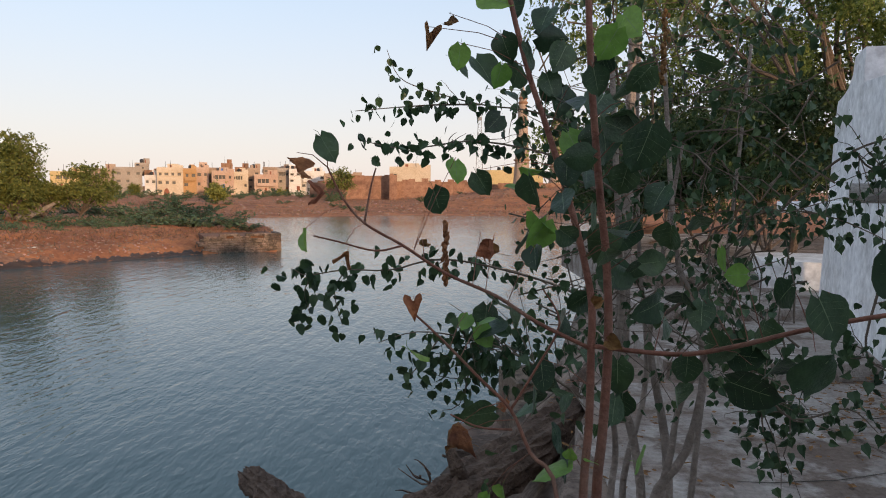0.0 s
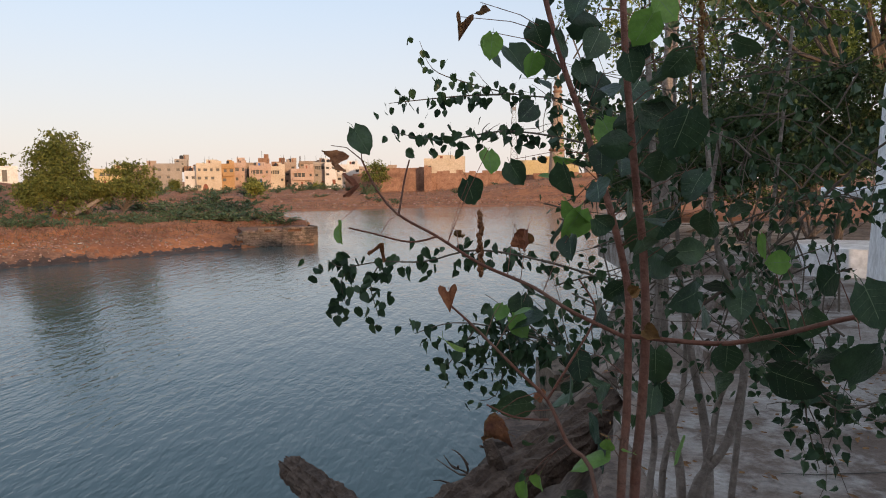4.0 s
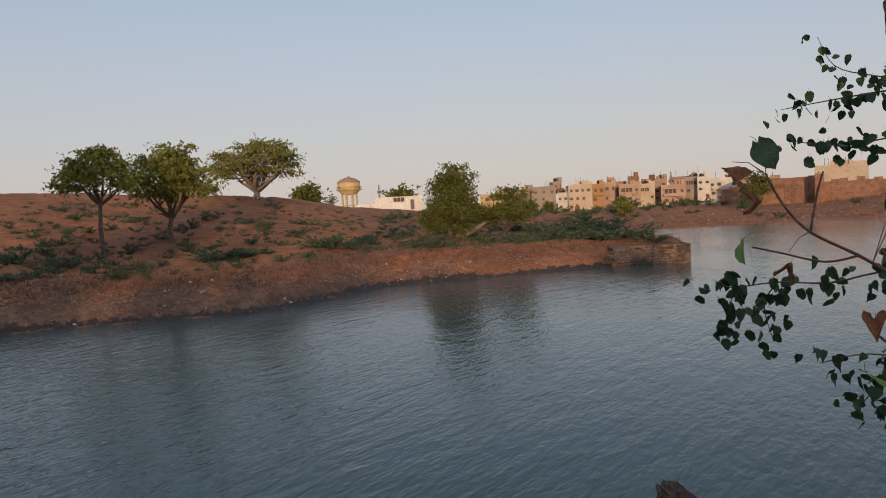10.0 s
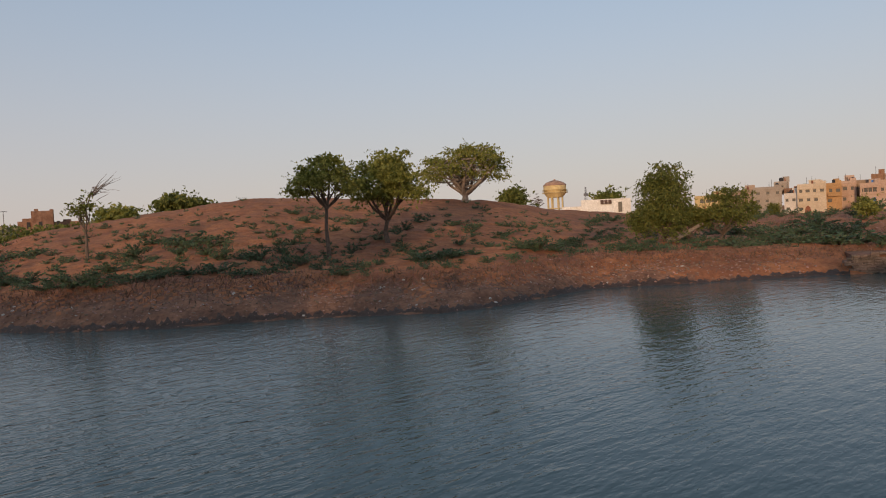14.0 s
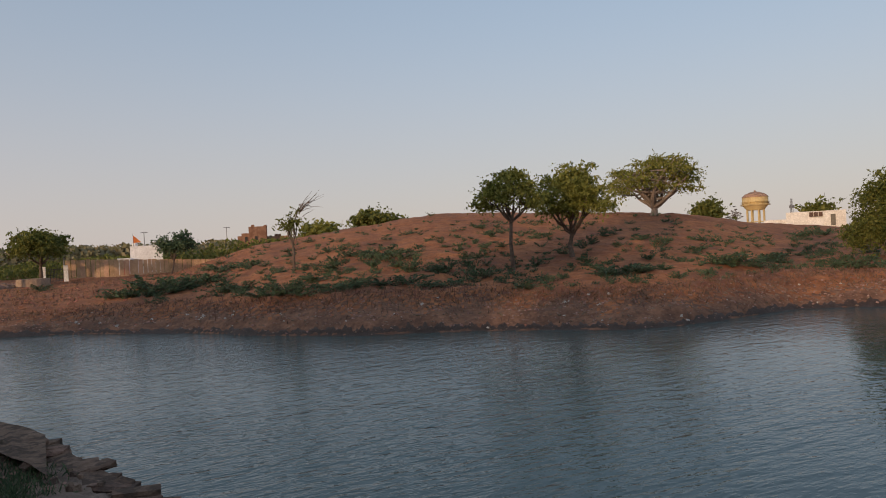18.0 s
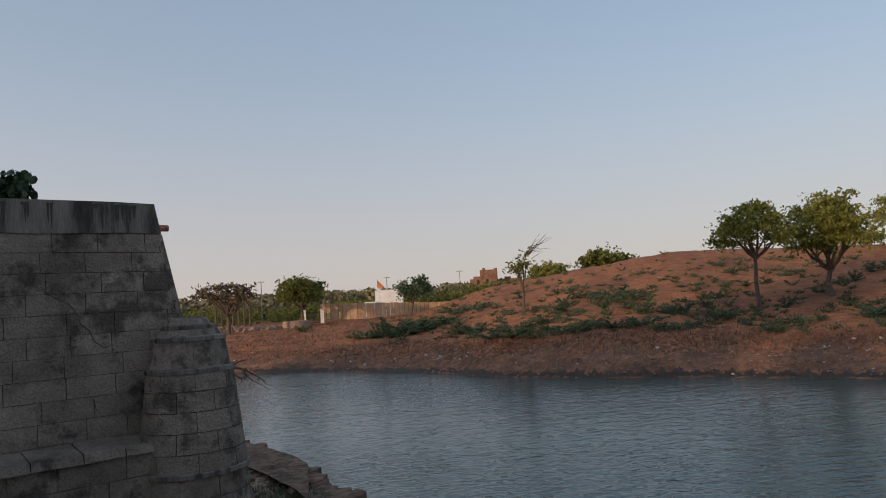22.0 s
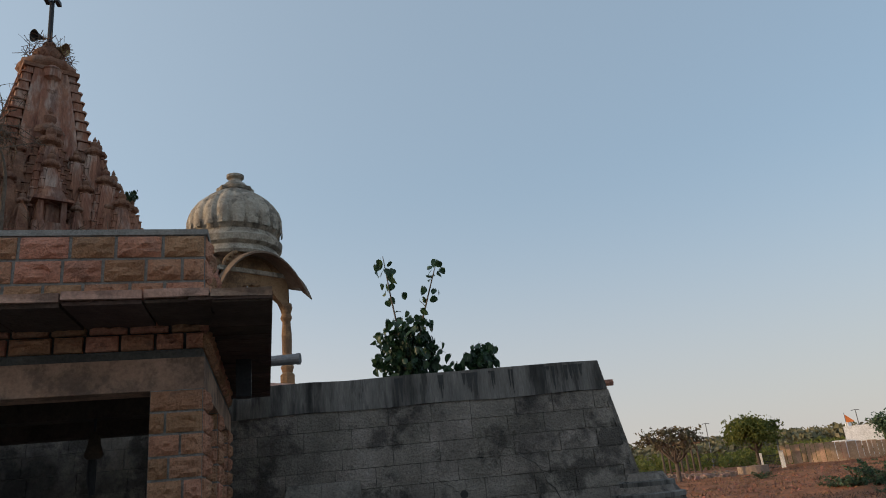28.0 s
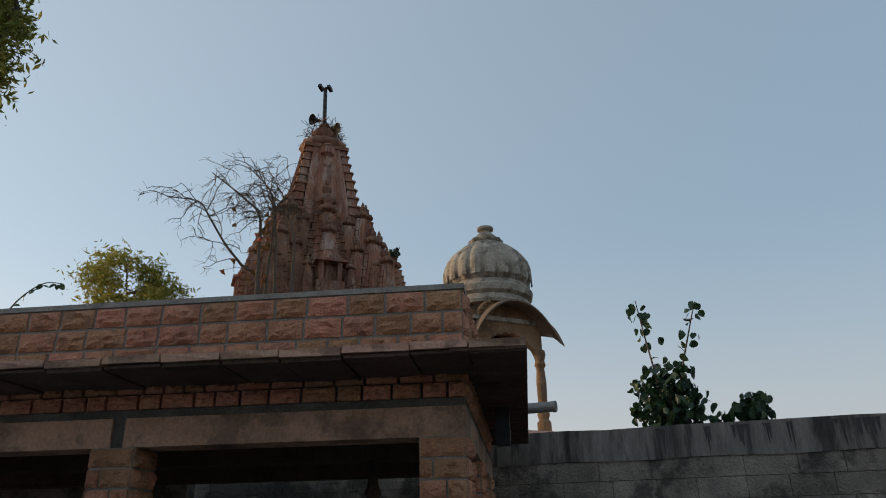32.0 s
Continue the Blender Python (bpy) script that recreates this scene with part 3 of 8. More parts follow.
def wall_point(s, z, out=0.0):
    """A place on the battered face: s metres from the lake end."""
    return W0 + WALONG * s + WOUT * (out + (WTOP - z) * BATTER) + Vector((0, 0, z - 2.36))


def build_block_wall():
    wall = thing("stone_block_wall", "tall grey plastered block wall with dark stains and cracks", "wall", tuple(W0), kind="structure")
    core = Shape()
    end = 0.19
    vs = []
    for z in (1.2, WTOP - 0.40):
        k = (WTOP - z) * end
        vs += [wall_point(-k + 0.02, z, -0.03), wall_point(WLEN, z, -0.03), wall_point(WLEN, z, -1.2), wall_point(-k + 0.02, z, -1.2)]
    core.add(vs, [(3, 2, 1, 0), (4, 5, 6, 7), (0, 1, 5, 4), (1, 2, 6, 5), (2, 3, 7, 6), (3, 0, 4, 7)])
    part("wall_core", core, JOINT, wall, "dark recessed mortar joints")
    cop = Shape()
    vs = []
    for z, o in ((WTOP - 0.405, 0.015), (WTOP, 0.03)):
        k = (WTOP - z) * end
        for i in range(27):
            vs.append(wall_point(-k + (WLEN + k) * i / 26, z + 0.012 * math.sin(i * 1.7), o))
        vs += [wall_point(WLEN, z, -1.25), wall_point(-k, z, -1.25)]
    n = 29
    cop.add(vs, [tuple(range(n))[::-1], tuple(range(n, 2 * n))] + [(i, (i + 1) % n, n + (i + 1) % n, n + i) for i in range(n)])
    part("coping", cop, COPING, wall, "plastered coping with black water streaks")
    metal = Shape().tube([wall_point(-0.05, 5.17, -0.2), wall_point(-0.24, 5.17, -0.2)], [0.045, 0.045], 8)
    part("spout", metal, REDSTONE, wall, "short stone spout at the wall's end")
    return wall


block_wall = build_block_wall()


def build_bastion():
    c = pol(-101.3, 9.75, 0)
    b = thing("round_bastion", "round tapering stone bastion of grey plastered blocks, with stepped tiers", "bastion", (c.x, c.y, 0.4), kind="structure")
    tiers = [(0.4, 0.78, 2.05, 0.66), (2.05, 0.665, 3.27, 0.53), (3.30, 0.50, 3.66, 0.44), (3.68, 0.40, 3.80, 0.33), (3.81, 0.28, 3.93, 0.22)]
    core = Shape()
    for z0, r0, z1, r1 in tiers:
        core.lathe([(r0 - 0.02, z0), (r1 - 0.02, z1)], 28, (c.x, c.y))
    part("bastion_core", core, JOINT, b, "dark recessed joints", smooth=False)
    lips = Shape()
    for z, r in ((3.27, 0.545), (3.66, 0.455), (2.05, 0.69), (3.80, 0.345)):
        lips.lathe([(r - 0.03, z - 0.035), (r, z - 0.03), (r, z + 0.02), (r - 0.05, z + 0.035)], 28, (c.x, c.y))
    part("tier_lip", lips, COPING, b, "worn rounded plaster lips")
    k = 0
    for z0, r0, z1, r1 in tiers:
        rows = max(1, round((z1 - z0) / 0.26))
        for i in range(rows):
            za, zb = z0 + (z1 - z0) * i / rows, z0 + (z1 - z0) * (i + 1) / rows
            ra, rb = r0 + (r1 - r0) * i / rows, r0 + (r1 - r0) * (i + 1) / rows
            n = max(4, round(2 * math.pi * r0 / 0.55))
            for j in range(n):
                a0 = 360 * j / n + (180 / n if i % 2 else 0) + 17
                a1 = a0 + 360 / n - 0.9
                s = Shape()
                steps = 4
                vs = []
                for q, (zz, rr) in enumerate(((za + 0.006, ra), (zb - 0.006, rb))):
                    for m in range(steps + 1):
                        a = radians(a0 + (a1 - a0) * m / steps)
                        for rad in (rr, rr - 0.1):
                            vs.append((c.x + rad * math.cos(a), c.y + rad * math.sin(a), zz))
                w = 2 * (steps + 1)
                fs = []
                for m in range(steps):
                    o = 2 * m
                    fs += [(o, o + 2, w + o + 2, w + o), (w + o, w + o + 2, w + o + 3, w + o + 1), (o + 1, o + 3, o + 2, o)]
                fs += [(0, w, w + 1, 1), (w - 2, w - 1, 2 * w - 1, 2 * w - 2)]
                s.add(vs, fs)
                part("block", s, BLOCK, b)
                k += 1
    return b


build_bastion()


def build_buttress():
    """Sloping pier that leans on the wall."""
    s0 = (pol(-122.8, 9.75, 0) - W0).dot(WALONG)
    s1 = (pol(-128.2, 9.85, 0) - W0).dot(WALONG)
    b = thing("buttress", "sloping grey stone buttress leaning on the block wall", "buttress", tuple(wall_point(s0, 2.36)), kind="structure")
    core = Shape()
    z0, z1, o0, o1 = 2.2, 4.17, 1.02, 0.10

    def face(s, z, back=0.0):
        t = (z - z0) / (z1 - z0)
        return wall_point(s, z, o0 + (o1 - o0) * t - 0.25 * t * (1 - t) * -1 - back)
    sides = []
    for z in np.linspace(z0, z1, 8):
        t = (z - z0) / (z1 - z0)
        a, c = s0 - 0.06 * (1 - t), s1 + 0.16 * (1 - t)
        sides.append((a, c, z))
    vs = []
    for a, c, z in sides:
        vs += [face(a + 0.02, z, 0.03), face(c - 0.02, z, 0.03), wall_point(c - 0.02, z, -0.02), wall_point(a + 0.02, z, -0.02)]
    fs = [(3, 2, 1, 0), tuple(len(vs) - 4 + i for i in range(4))]
    for i in range(len(sides) - 1):
        for k in range(4):
            fs.append((4 * i + k, 4 * i + (k + 1) % 4, 4 * i + 4 + (k + 1) % 4, 4 * i + 4 + k))
    core.add(vs, fs)
    part("pier_core", core, JOINT, b, "dark recessed joints")
    for i in range(len(sides) - 1):
        (a, c, z), (a2, c2, z2) = sides[i], sides[i + 1]
        cuts = (0, 0.36, 0.7, 1) if i % 2 else (0, 0.52, 1)
        for k in range(len(cuts) - 1):
            u, w = cuts[k], cuts[k + 1]
            g = 0.004
            q = [face(a + (c - a) * u + g, z + g), face(a + (c - a) * w - g, z + g), face(a2 + (c2 - a2) * w - g, z2 - g), face(a2 + (c2 - a2) * u + g, z2 - g)]
            r = [face(a + (c - a) * u + g, z + g, 0.16), face(a + (c - a) * w - g, z + g, 0.16), face(a2 + (c2 - a2) * w - g, z2 - g, 0.16), face(a2 + (c2 - a2) * u + g, z2 - g, 0.16)]
            if k == 0:
                r[0], r[3] = wall_point(a, z, -0.02), wall_point(a2, z2, -0.02)
            if k == len(cuts) - 2:
                r[1], r[2] = wall_point(c, z, -0.02), wall_point(c2, z2, -0.02)
            part("block", Shape().add(q + r, [(0, 1, 2, 3), (0, 3, 7, 4), (1, 5, 6, 2), (2, 6, 7, 3), (1, 0, 4, 5), (7, 6, 5, 4)]), BLOCK, b)


build_buttress()


def build_bench():
    b = thing("stone_bench_ledge", "low worn stone ledge along the foot of the block wall", "ledge", tuple(wall_point(3, 2.3)), kind="structure")
    core = Shape()
    vs = []
    for z in (0.6, 2.40):
        vs += [wall_point(-0.35, z, 0.58), wall_point(3.7, z, 0.58), wall_point(3.7, z, -0.02), wall_point(-0.35, z, -0.02)]
    core.add(vs, [(3, 2, 1, 0), (4, 5, 6, 7), (0, 1, 5, 4), (1, 2, 6, 5), (2, 3, 7, 6), (3, 0, 4, 7)])
    part("ledge_core", core, JOINT, b, "dark joints and rubble core")
    rng = np.random.default_rng(4)
    cuts = [-0.4, 0.12, 0.66, 1.12, 1.64, 2.2, 2.66, 3.2, 3.72]
    for i in range(len(cuts) - 1):
        s = Shape()
        a, c = cuts[i] + 0.006, cuts[i + 1] - 0.006
        z1 = 2.455 + rng.uniform(-0.02, 0.02)
        f0, f1 = 0.66 + rng.uniform(-0.05, 0.03), 0.66 + rng.uniform(-0.05, 0.03)
        vs = []
        for z, k in ((2.36, 0), (z1, 0.03)):
            vs += [wall_point(a, z, f0 - k), wall_point(c, z, f1 - k), wall_point(c, z + 0.05 * (k > 0), -0.01), wall_point(a, z + 0.05 * (k > 0), -0.01)]
        s.add(vs, [(3, 2, 1, 0), (4, 5, 6, 7), (0, 1, 5, 4), (1, 2, 6, 5), (2, 3, 7, 6), (3, 0, 4, 7)])
        part("slab", s, BLOCK, b)
    me = [flat_block("block", BLOCK, 60 + i) for i in range(3)]
    for row in range(5):
        z = 2.23 - 0.27 * row
        x = -0.42 + 0.2 * (row % 2)
        k = 0
        while x < 3.7:
            w = 0.48 + 0.12 * ((k * 7 + row * 3) % 3)
            m = frame_at(wall_point(x + w / 2, z, 0.54), WOUT) @ Matrix.Diagonal((w - 0.012, 0.12, 0.255, 1))
            piece("block", me[k % 3], b, m)
            x += w
            k += 1


build_bench()


# ---- the open pavilion of red sandstone ----
U = Vector((math.sin(radians(-129.2)), math.cos(radians(-129.2)), 0))
V = Vector((math.sin(radians(140.8)), math.cos(radians(140.8)), 0))
K = pol(-134.6, 5.5, 0)
COLW, COLTOP = 0.37, 4.85


def pav(s, d, z):
    """A place in the pavilion: s along its front, d into its depth."""
    p = K + V * s + U * d
    return Vector((p.x, p.y, z))


def pav_box(shape, s0, s1, d0, d1, z0, z1):
    vs = []
    for z in (z0, z1):
        vs += [pav(s0, d0, z), pav(s1, d0, z), pav(s1, d1, z), pav(s0, d1, z)]
    return shape.add(vs, [(3, 2, 1, 0), (4, 5, 6, 7), (0, 1, 5, 4), (1, 2, 6, 5), (2, 3, 7, 6), (3, 0, 4, 7)])


HEWN = [rock_block("stone", REDSTONE, 11 + i, 0.34, 0.06, 5) for i in range(6)]
PAVLEN, PAVDEP = 8.4, 4.1


def stone_at(parent, s, d, z, w, h, side, depth=0.14, k=0):
    """One hewn stone: side 'front' or 'flank' of the pavilion."""
    if side == "front":
        m = frame_at(pav(s, d, z), -U)
    elif side == "inner":
        m = frame_at(pav(s, d, z), V)
    else:
        m = frame_at(pav(s, d, z), -V)
    piece("stone", HEWN[k % 6], parent, m @ Matrix.Diagonal((w, depth, h, 1)))


def build_pavilion():
    p = thing("sandstone_pavilion", "open pavilion of rough red sandstone blocks with grey mortar", "pavilion", tuple(pav(0, 0, 2.36)))
    rng = np.random.default_rng(21)
    for s0, d0 in ((0.0, 0.0), (2.64, 0.0), (5.28, 0.0), (7.9, 0.0), (0.0, 1.62), (0.0, 3.35)):
        col = part("column", pav_box(Shape(), s0 + 0.006, s0 + COLW - 0.006, d0 + 0.006, d0 + COLW - 0.006, 2.3, COLTOP), MORTAR, p)
        n = 16
        h = (COLTOP - 2.38) / n
        for i in range(n):
            z = 2.38 + h * (i + 0.5)
            cut = (0.62, 0.42, 0.70, 0.36)[i % 4] if i < n - 1 else 1.0
            for side in ("front", "flank"):
                t0 = 0.0
                for w in ((cut, 1 - cut) if cut < 1 else (1.0,)):
                    mid = (t0 + w / 2) * COLW
                    if side == "front":
                        stone_at(col, s0 + mid, d0 + 0.035, z, w * COLW - 0.016, h - 0.016, side, 0.10, int(rng.integers(6)))
                    else:
                        stone_at(col, s0 + 0.035, d0 + mid, z, w * COLW - 0.016, h - 0.016, side, 0.10, int(rng.integers(6)))
                    t0 += w
            if s0 > 0:
                stone_at(col, s0 + COLW - 0.035, d0 + COLW / 2, z, COLW - 0.016, h - 0.016, "inner", 0.10, int(rng.integers(6)))
    # lintels, with gaps over the columns
    for a, b in ((0.0, 2.75), (2.86, 5.40), (5.46, 8.3)):
        part("lintel", pav_box(Shape(), a, b, 0.0, 0.30, COLTOP, 5.08), SLAB, p, "long red sandstone lintel", kind="")
    for a, b in ((2.75, 2.86), (5.40, 5.46)):
        part("mortar_infill", pav_box(Shape(), a, b, 0.025, 0.28, COLTOP, 5.08), DARKMORTAR, p, "grey cement fill between lintels")
    for a, b in ((0.305, 1.75), (1.76, PAVDEP)):
        part("lintel", pav_box(Shape(), 0.0, 0.30, a, b, COLTOP, 5.08), SLAB, p, "long red sandstone lintel")
    part("mortar_band", pav_box(pav_box(Shape(), 0.015, PAVLEN, 0.015, 0.3, 5.08, 5.145), 0.015, 0.3, 0.3, PAVDEP, 5.08, 5.145), DARKMORTAR, p, "grey cement band over the lintels")
    core = pav_box(Shape(), 0.05, PAVLEN, 0.05, 0.3, 5.145, 5.40)
    pav_box(core, 0.05, 0.3, 0.3, PAVDEP, 5.145, 5.40)
    frieze = part("frieze", core, DARKMORTAR, p, "two courses of hewn stones in cement")
    for row in range(2):
        z = 5.145 + 0.125 * (row + 0.5)
        x = 0.02 if row else -0.09
        while x < PAVLEN:
            w = rng.uniform(0.17, 0.30)
            if x + w > 0.1:
                stone_at(frieze, max(x, 0) + (w - max(-x, 0)) / 2, 0.055, z, (w - max(-x, 0)) - 0.022, 0.112, "front", 0.11, int(rng.integers(6)))
            x += w
        y = 0.0
        while y < PAVDEP - 0.3:
            w = rng.uniform(0.17, 0.30)
            stone_at(frieze, 0.055, y + w / 2, z, w - 0.022, 0.112, "flank", 0.11, int(rng.integers(6)))
            y += w
    # eaves slabs, each a flag of its own
    x = -0.49
    while x < PAVLEN:
        w = rng.uniform(0.36, 0.50)
        dz = rng.uniform(-0.008, 0.008)
        s = Shape()
        vs = []
        for z in (5.375 + dz, 5.43 + dz):
            k = rng.uniform(-0.012, 0.012)
            vs += [pav(x + 0.006, -0.70 + k, z - 0.03), pav(x + w - 0.006, -0.70 - k, z - 0.03), pav(x + w - 0.006, 0.3, z + 0.02), pav(x + 0.006, 0.3, z + 0.02)]
        s.add(vs, [(3, 2, 1, 0), (4, 5, 6, 7), (0, 1, 5, 4), (1, 2, 6, 5), (2, 3, 7, 6), (3, 0, 4, 7)])
        part("eaves_slab", s, SLAB, p)
        # dark board below each slab: underside darker than the slab's edge
        part("eaves_board", pav_box(Shape(), x + 0.008, x + w - 0.008, -0.665, 0.02, 5.315 + dz, 5.343), DARKBROWN, p, "dark flag under the eaves")
        x += w
    y = -0.69
    while y < PAVDEP + 0.1:
        w = rng.uniform(0.15, 0.22)
        dz = rng.uniform(-0.012, 0.012)
        s = Shape()
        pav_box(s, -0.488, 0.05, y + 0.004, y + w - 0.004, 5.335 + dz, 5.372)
        part("eaves_board", s, DARKBROWN, p, "dark flag under the eaves")
        y += w
    box = pav_box(Shape(), -0.30, -0.16, 1.55, 1.75, 4.98, 5.335)
    part("eaves_bracket", box, BLACKMETAL, p, "dark bracket box under the eaves")
    roof = pav_box(Shape(), -0.25, PAVLEN, -0.25, PAVDEP, 5.432, 5.458)
    part("roof_screed", roof, MORTAR, p, "grey cement roof edge")
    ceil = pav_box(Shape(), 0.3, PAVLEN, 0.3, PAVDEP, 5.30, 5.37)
    part("ceiling", ceil, DARKBROWN, p, "dark stone ceiling")
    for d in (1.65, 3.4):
        part("beam", pav_box(Shape(), 0.3, PAVLEN, d, d + 0.28, 4.88, 5.30), DARKBROWN, p, "dark stone cross beam")
    core = pav_box(Shape(), 0.004, PAVLEN, 0.004, 0.26, 5.47, 6.03)
    pav_box(core, 0.004, 0.26, 0.26, PAVDEP, 5.47, 6.03)
    par = part("parapet", core, MORTAR, p, "parapet of three courses of hewn stone")
    for row in range(3):
        z = 5.475 + 0.185 * (row + 0.5)
        x = -0.15 * (row % 2)
        while x < PAVLEN:
            w = rng.uniform(0.24, 0.38)
            a = max(x, 0.0)
            if x + w - a > 0.09:
                stone_at(par, (a + x + w) / 2, 0.045, z, x + w - a - 0.02, 0.165, "front", 0.12, int(rng.integers(6)))
            x += w
        y = 0.0
        while y < PAVDEP - 0.2:
            w = rng.uniform(0.24, 0.38)
            stone_at(par, 0.045, y + w / 2, z, w - 0.02, 0.165, "flank", 0.12, int(rng.integers(6)))
            y += w
    cap = pav_box(Shape(), -0.015, PAVLEN, -0.015, 0.30, 6.03, 6.075)
    pav_box(cap, -0.015, 0.30, 0.30, PAVDEP, 6.03, 6.075)
    part("parapet_cap", cap, MORTAR, p, "grey cement capping")
    part("floor_slab", pav_box(Shape(), -0.3, PAVLEN, -0.4, PAVDEP, 2.2, 2.42), PAVE, p, "worn pavilion floor")
    part("rear_wall", pav_box(Shape(), 4.0, PAVLEN, PAVDEP - 0.25, PAVDEP, 2.3, 5.3), BLOCK, p, "dark rear wall")
    return p


pavilion = build_pavilion()


def build_bell():
    c = pav(1.08, 1.75, 4.9)
    b = thing("hanging_bell", "dark cloth-wrapped bell hung from the pavilion beam", "bell", tuple(c))
    part("hook", Shape().tube([c, c + Vector((0, 0, -0.16))], [0.012, 0.012], 6), BLACKMETAL, b)
    body = Shape().lathe([(0.02, c.z - 0.13), (0.045, c.z - 0.17), (0.06, c.z - 0.26), (0.085, c.z - 0.34), (0.06, c.z - 0.37)], 14, (c.x, c.y))
    part("bell_body", body, DARKBROWN, b, "dark bell body", smooth=True)
    tail = Shape().tube([c + Vector((0.01, 0, -0.38)), c + Vector((0.02, 0.01, -0.52)), c + Vector((0.0, 0.0, -0.68))], [0.035, 0.04, 0.025], 8)
    part("cloth_tail", tail, BLACKMETAL, b, "hanging black cloth")


build_bell()


# ---- the carved temple spire ----
def curved_tower(shape, m, half, z0, z1, neck, bands=True, tiers=12):
    """A square tower with curved sides and stepped faces; neck is the share of its half-width left at the top."""
    plan = [(-1.0, 0.62), (-0.86, 0.62), (-0.86, 0.86), (-0.62, 0.86), (-0.62, 1.0), (-0.30, 1.0), (-0.30, 1.07), (0.30, 1.07), (0.30, 1.0), (0.62, 1.0), (0.62, 0.86), (0.86, 0.86), (0.86, 0.62)]
    ring = []
    for q in range(4):
        ca, sa = math.cos(q * math.pi / 2), math.sin(q * math.pi / 2)
        ring += [(y * ca + x * sa, y * sa - x * ca) for x, y in plan]
    n, rows = len(ring), 13
    width = lambda u: half * (1 - (1 - neck) * ((0.3 * u + 0.7 * u ** 2.0) if half > 1 else (0.12 * u + 0.88 * u ** 2.6)))
    vs = []
    for i in range(rows):
        u = i / (rows - 1)
        vs += [m @ Vector((x * width(u), y * width(u), z0 + (z1 - z0) * u)) for x, y in ring]
    fs = [(i * n + k, i * n + (k + 1) % n, (i + 1) * n + (k + 1) % n, (i + 1) * n + k) for i in range(rows - 1) for k in range(n)]
    fs.append(tuple((rows - 1) * n + k for k in range(n)))
    shape.add(vs, fs)
    if bands:
        # ladder-like tiers up the shoulders of each face
        h = (z1 - z0) / tiers
        for q in range(4):
            R = m @ Matrix.Rotation(q * math.pi / 2, 4, "Z")
            for i in range(tiers):
                w = width((i + 0.5) / tiers)
                for sgn in (-1, 1):
                    lo, hi = sorted((sgn * 0.65 * w, sgn * 0.90 * w))
                    shape.box((w * 0.80, lo, z0 + h * (i + 0.06)), (w * 0.945, hi, z0 + h * (i + 0.80)), R, 0.97)
                    lo, hi = sorted((sgn * 0.61 * w, sgn * 0.94 * w))
                    shape.box((w * 0.80, lo, z0 + h * (i + 0.84)), (w * 0.99, hi, z0 + h * (i + 0.99)), R)
    return width(1.0)


def crowning(shape, c, r, z, h):
    """A neck, a ribbed disc and a pot finial on a small tower."""
    shape.lathe([(r * 0.7, z - 0.02), (r * 0.7, z + 0.12 * h), (r * 1.18, z + 0.2 * h), (r * 1.25, z + 0.28 * h), (r * 1.1, z + 0.38 * h), (r * 0.8, z + 0.42 * h), (r * 0.55, z + 0.5 * h), (r * 0.62, z + 0.6 * h), (r * 0.56, z + 0.7 * h), (r * 0.22, z + 0.78 * h), (r * 0.28, z + 0.84 * h), (r * 0.04, z + h)], 20, (c.x, c.y), lambda a, q: 1 + (0.07 * math.cos(10 * a) if z + 0.15 * h < q < z + 0.4 * h else 0))


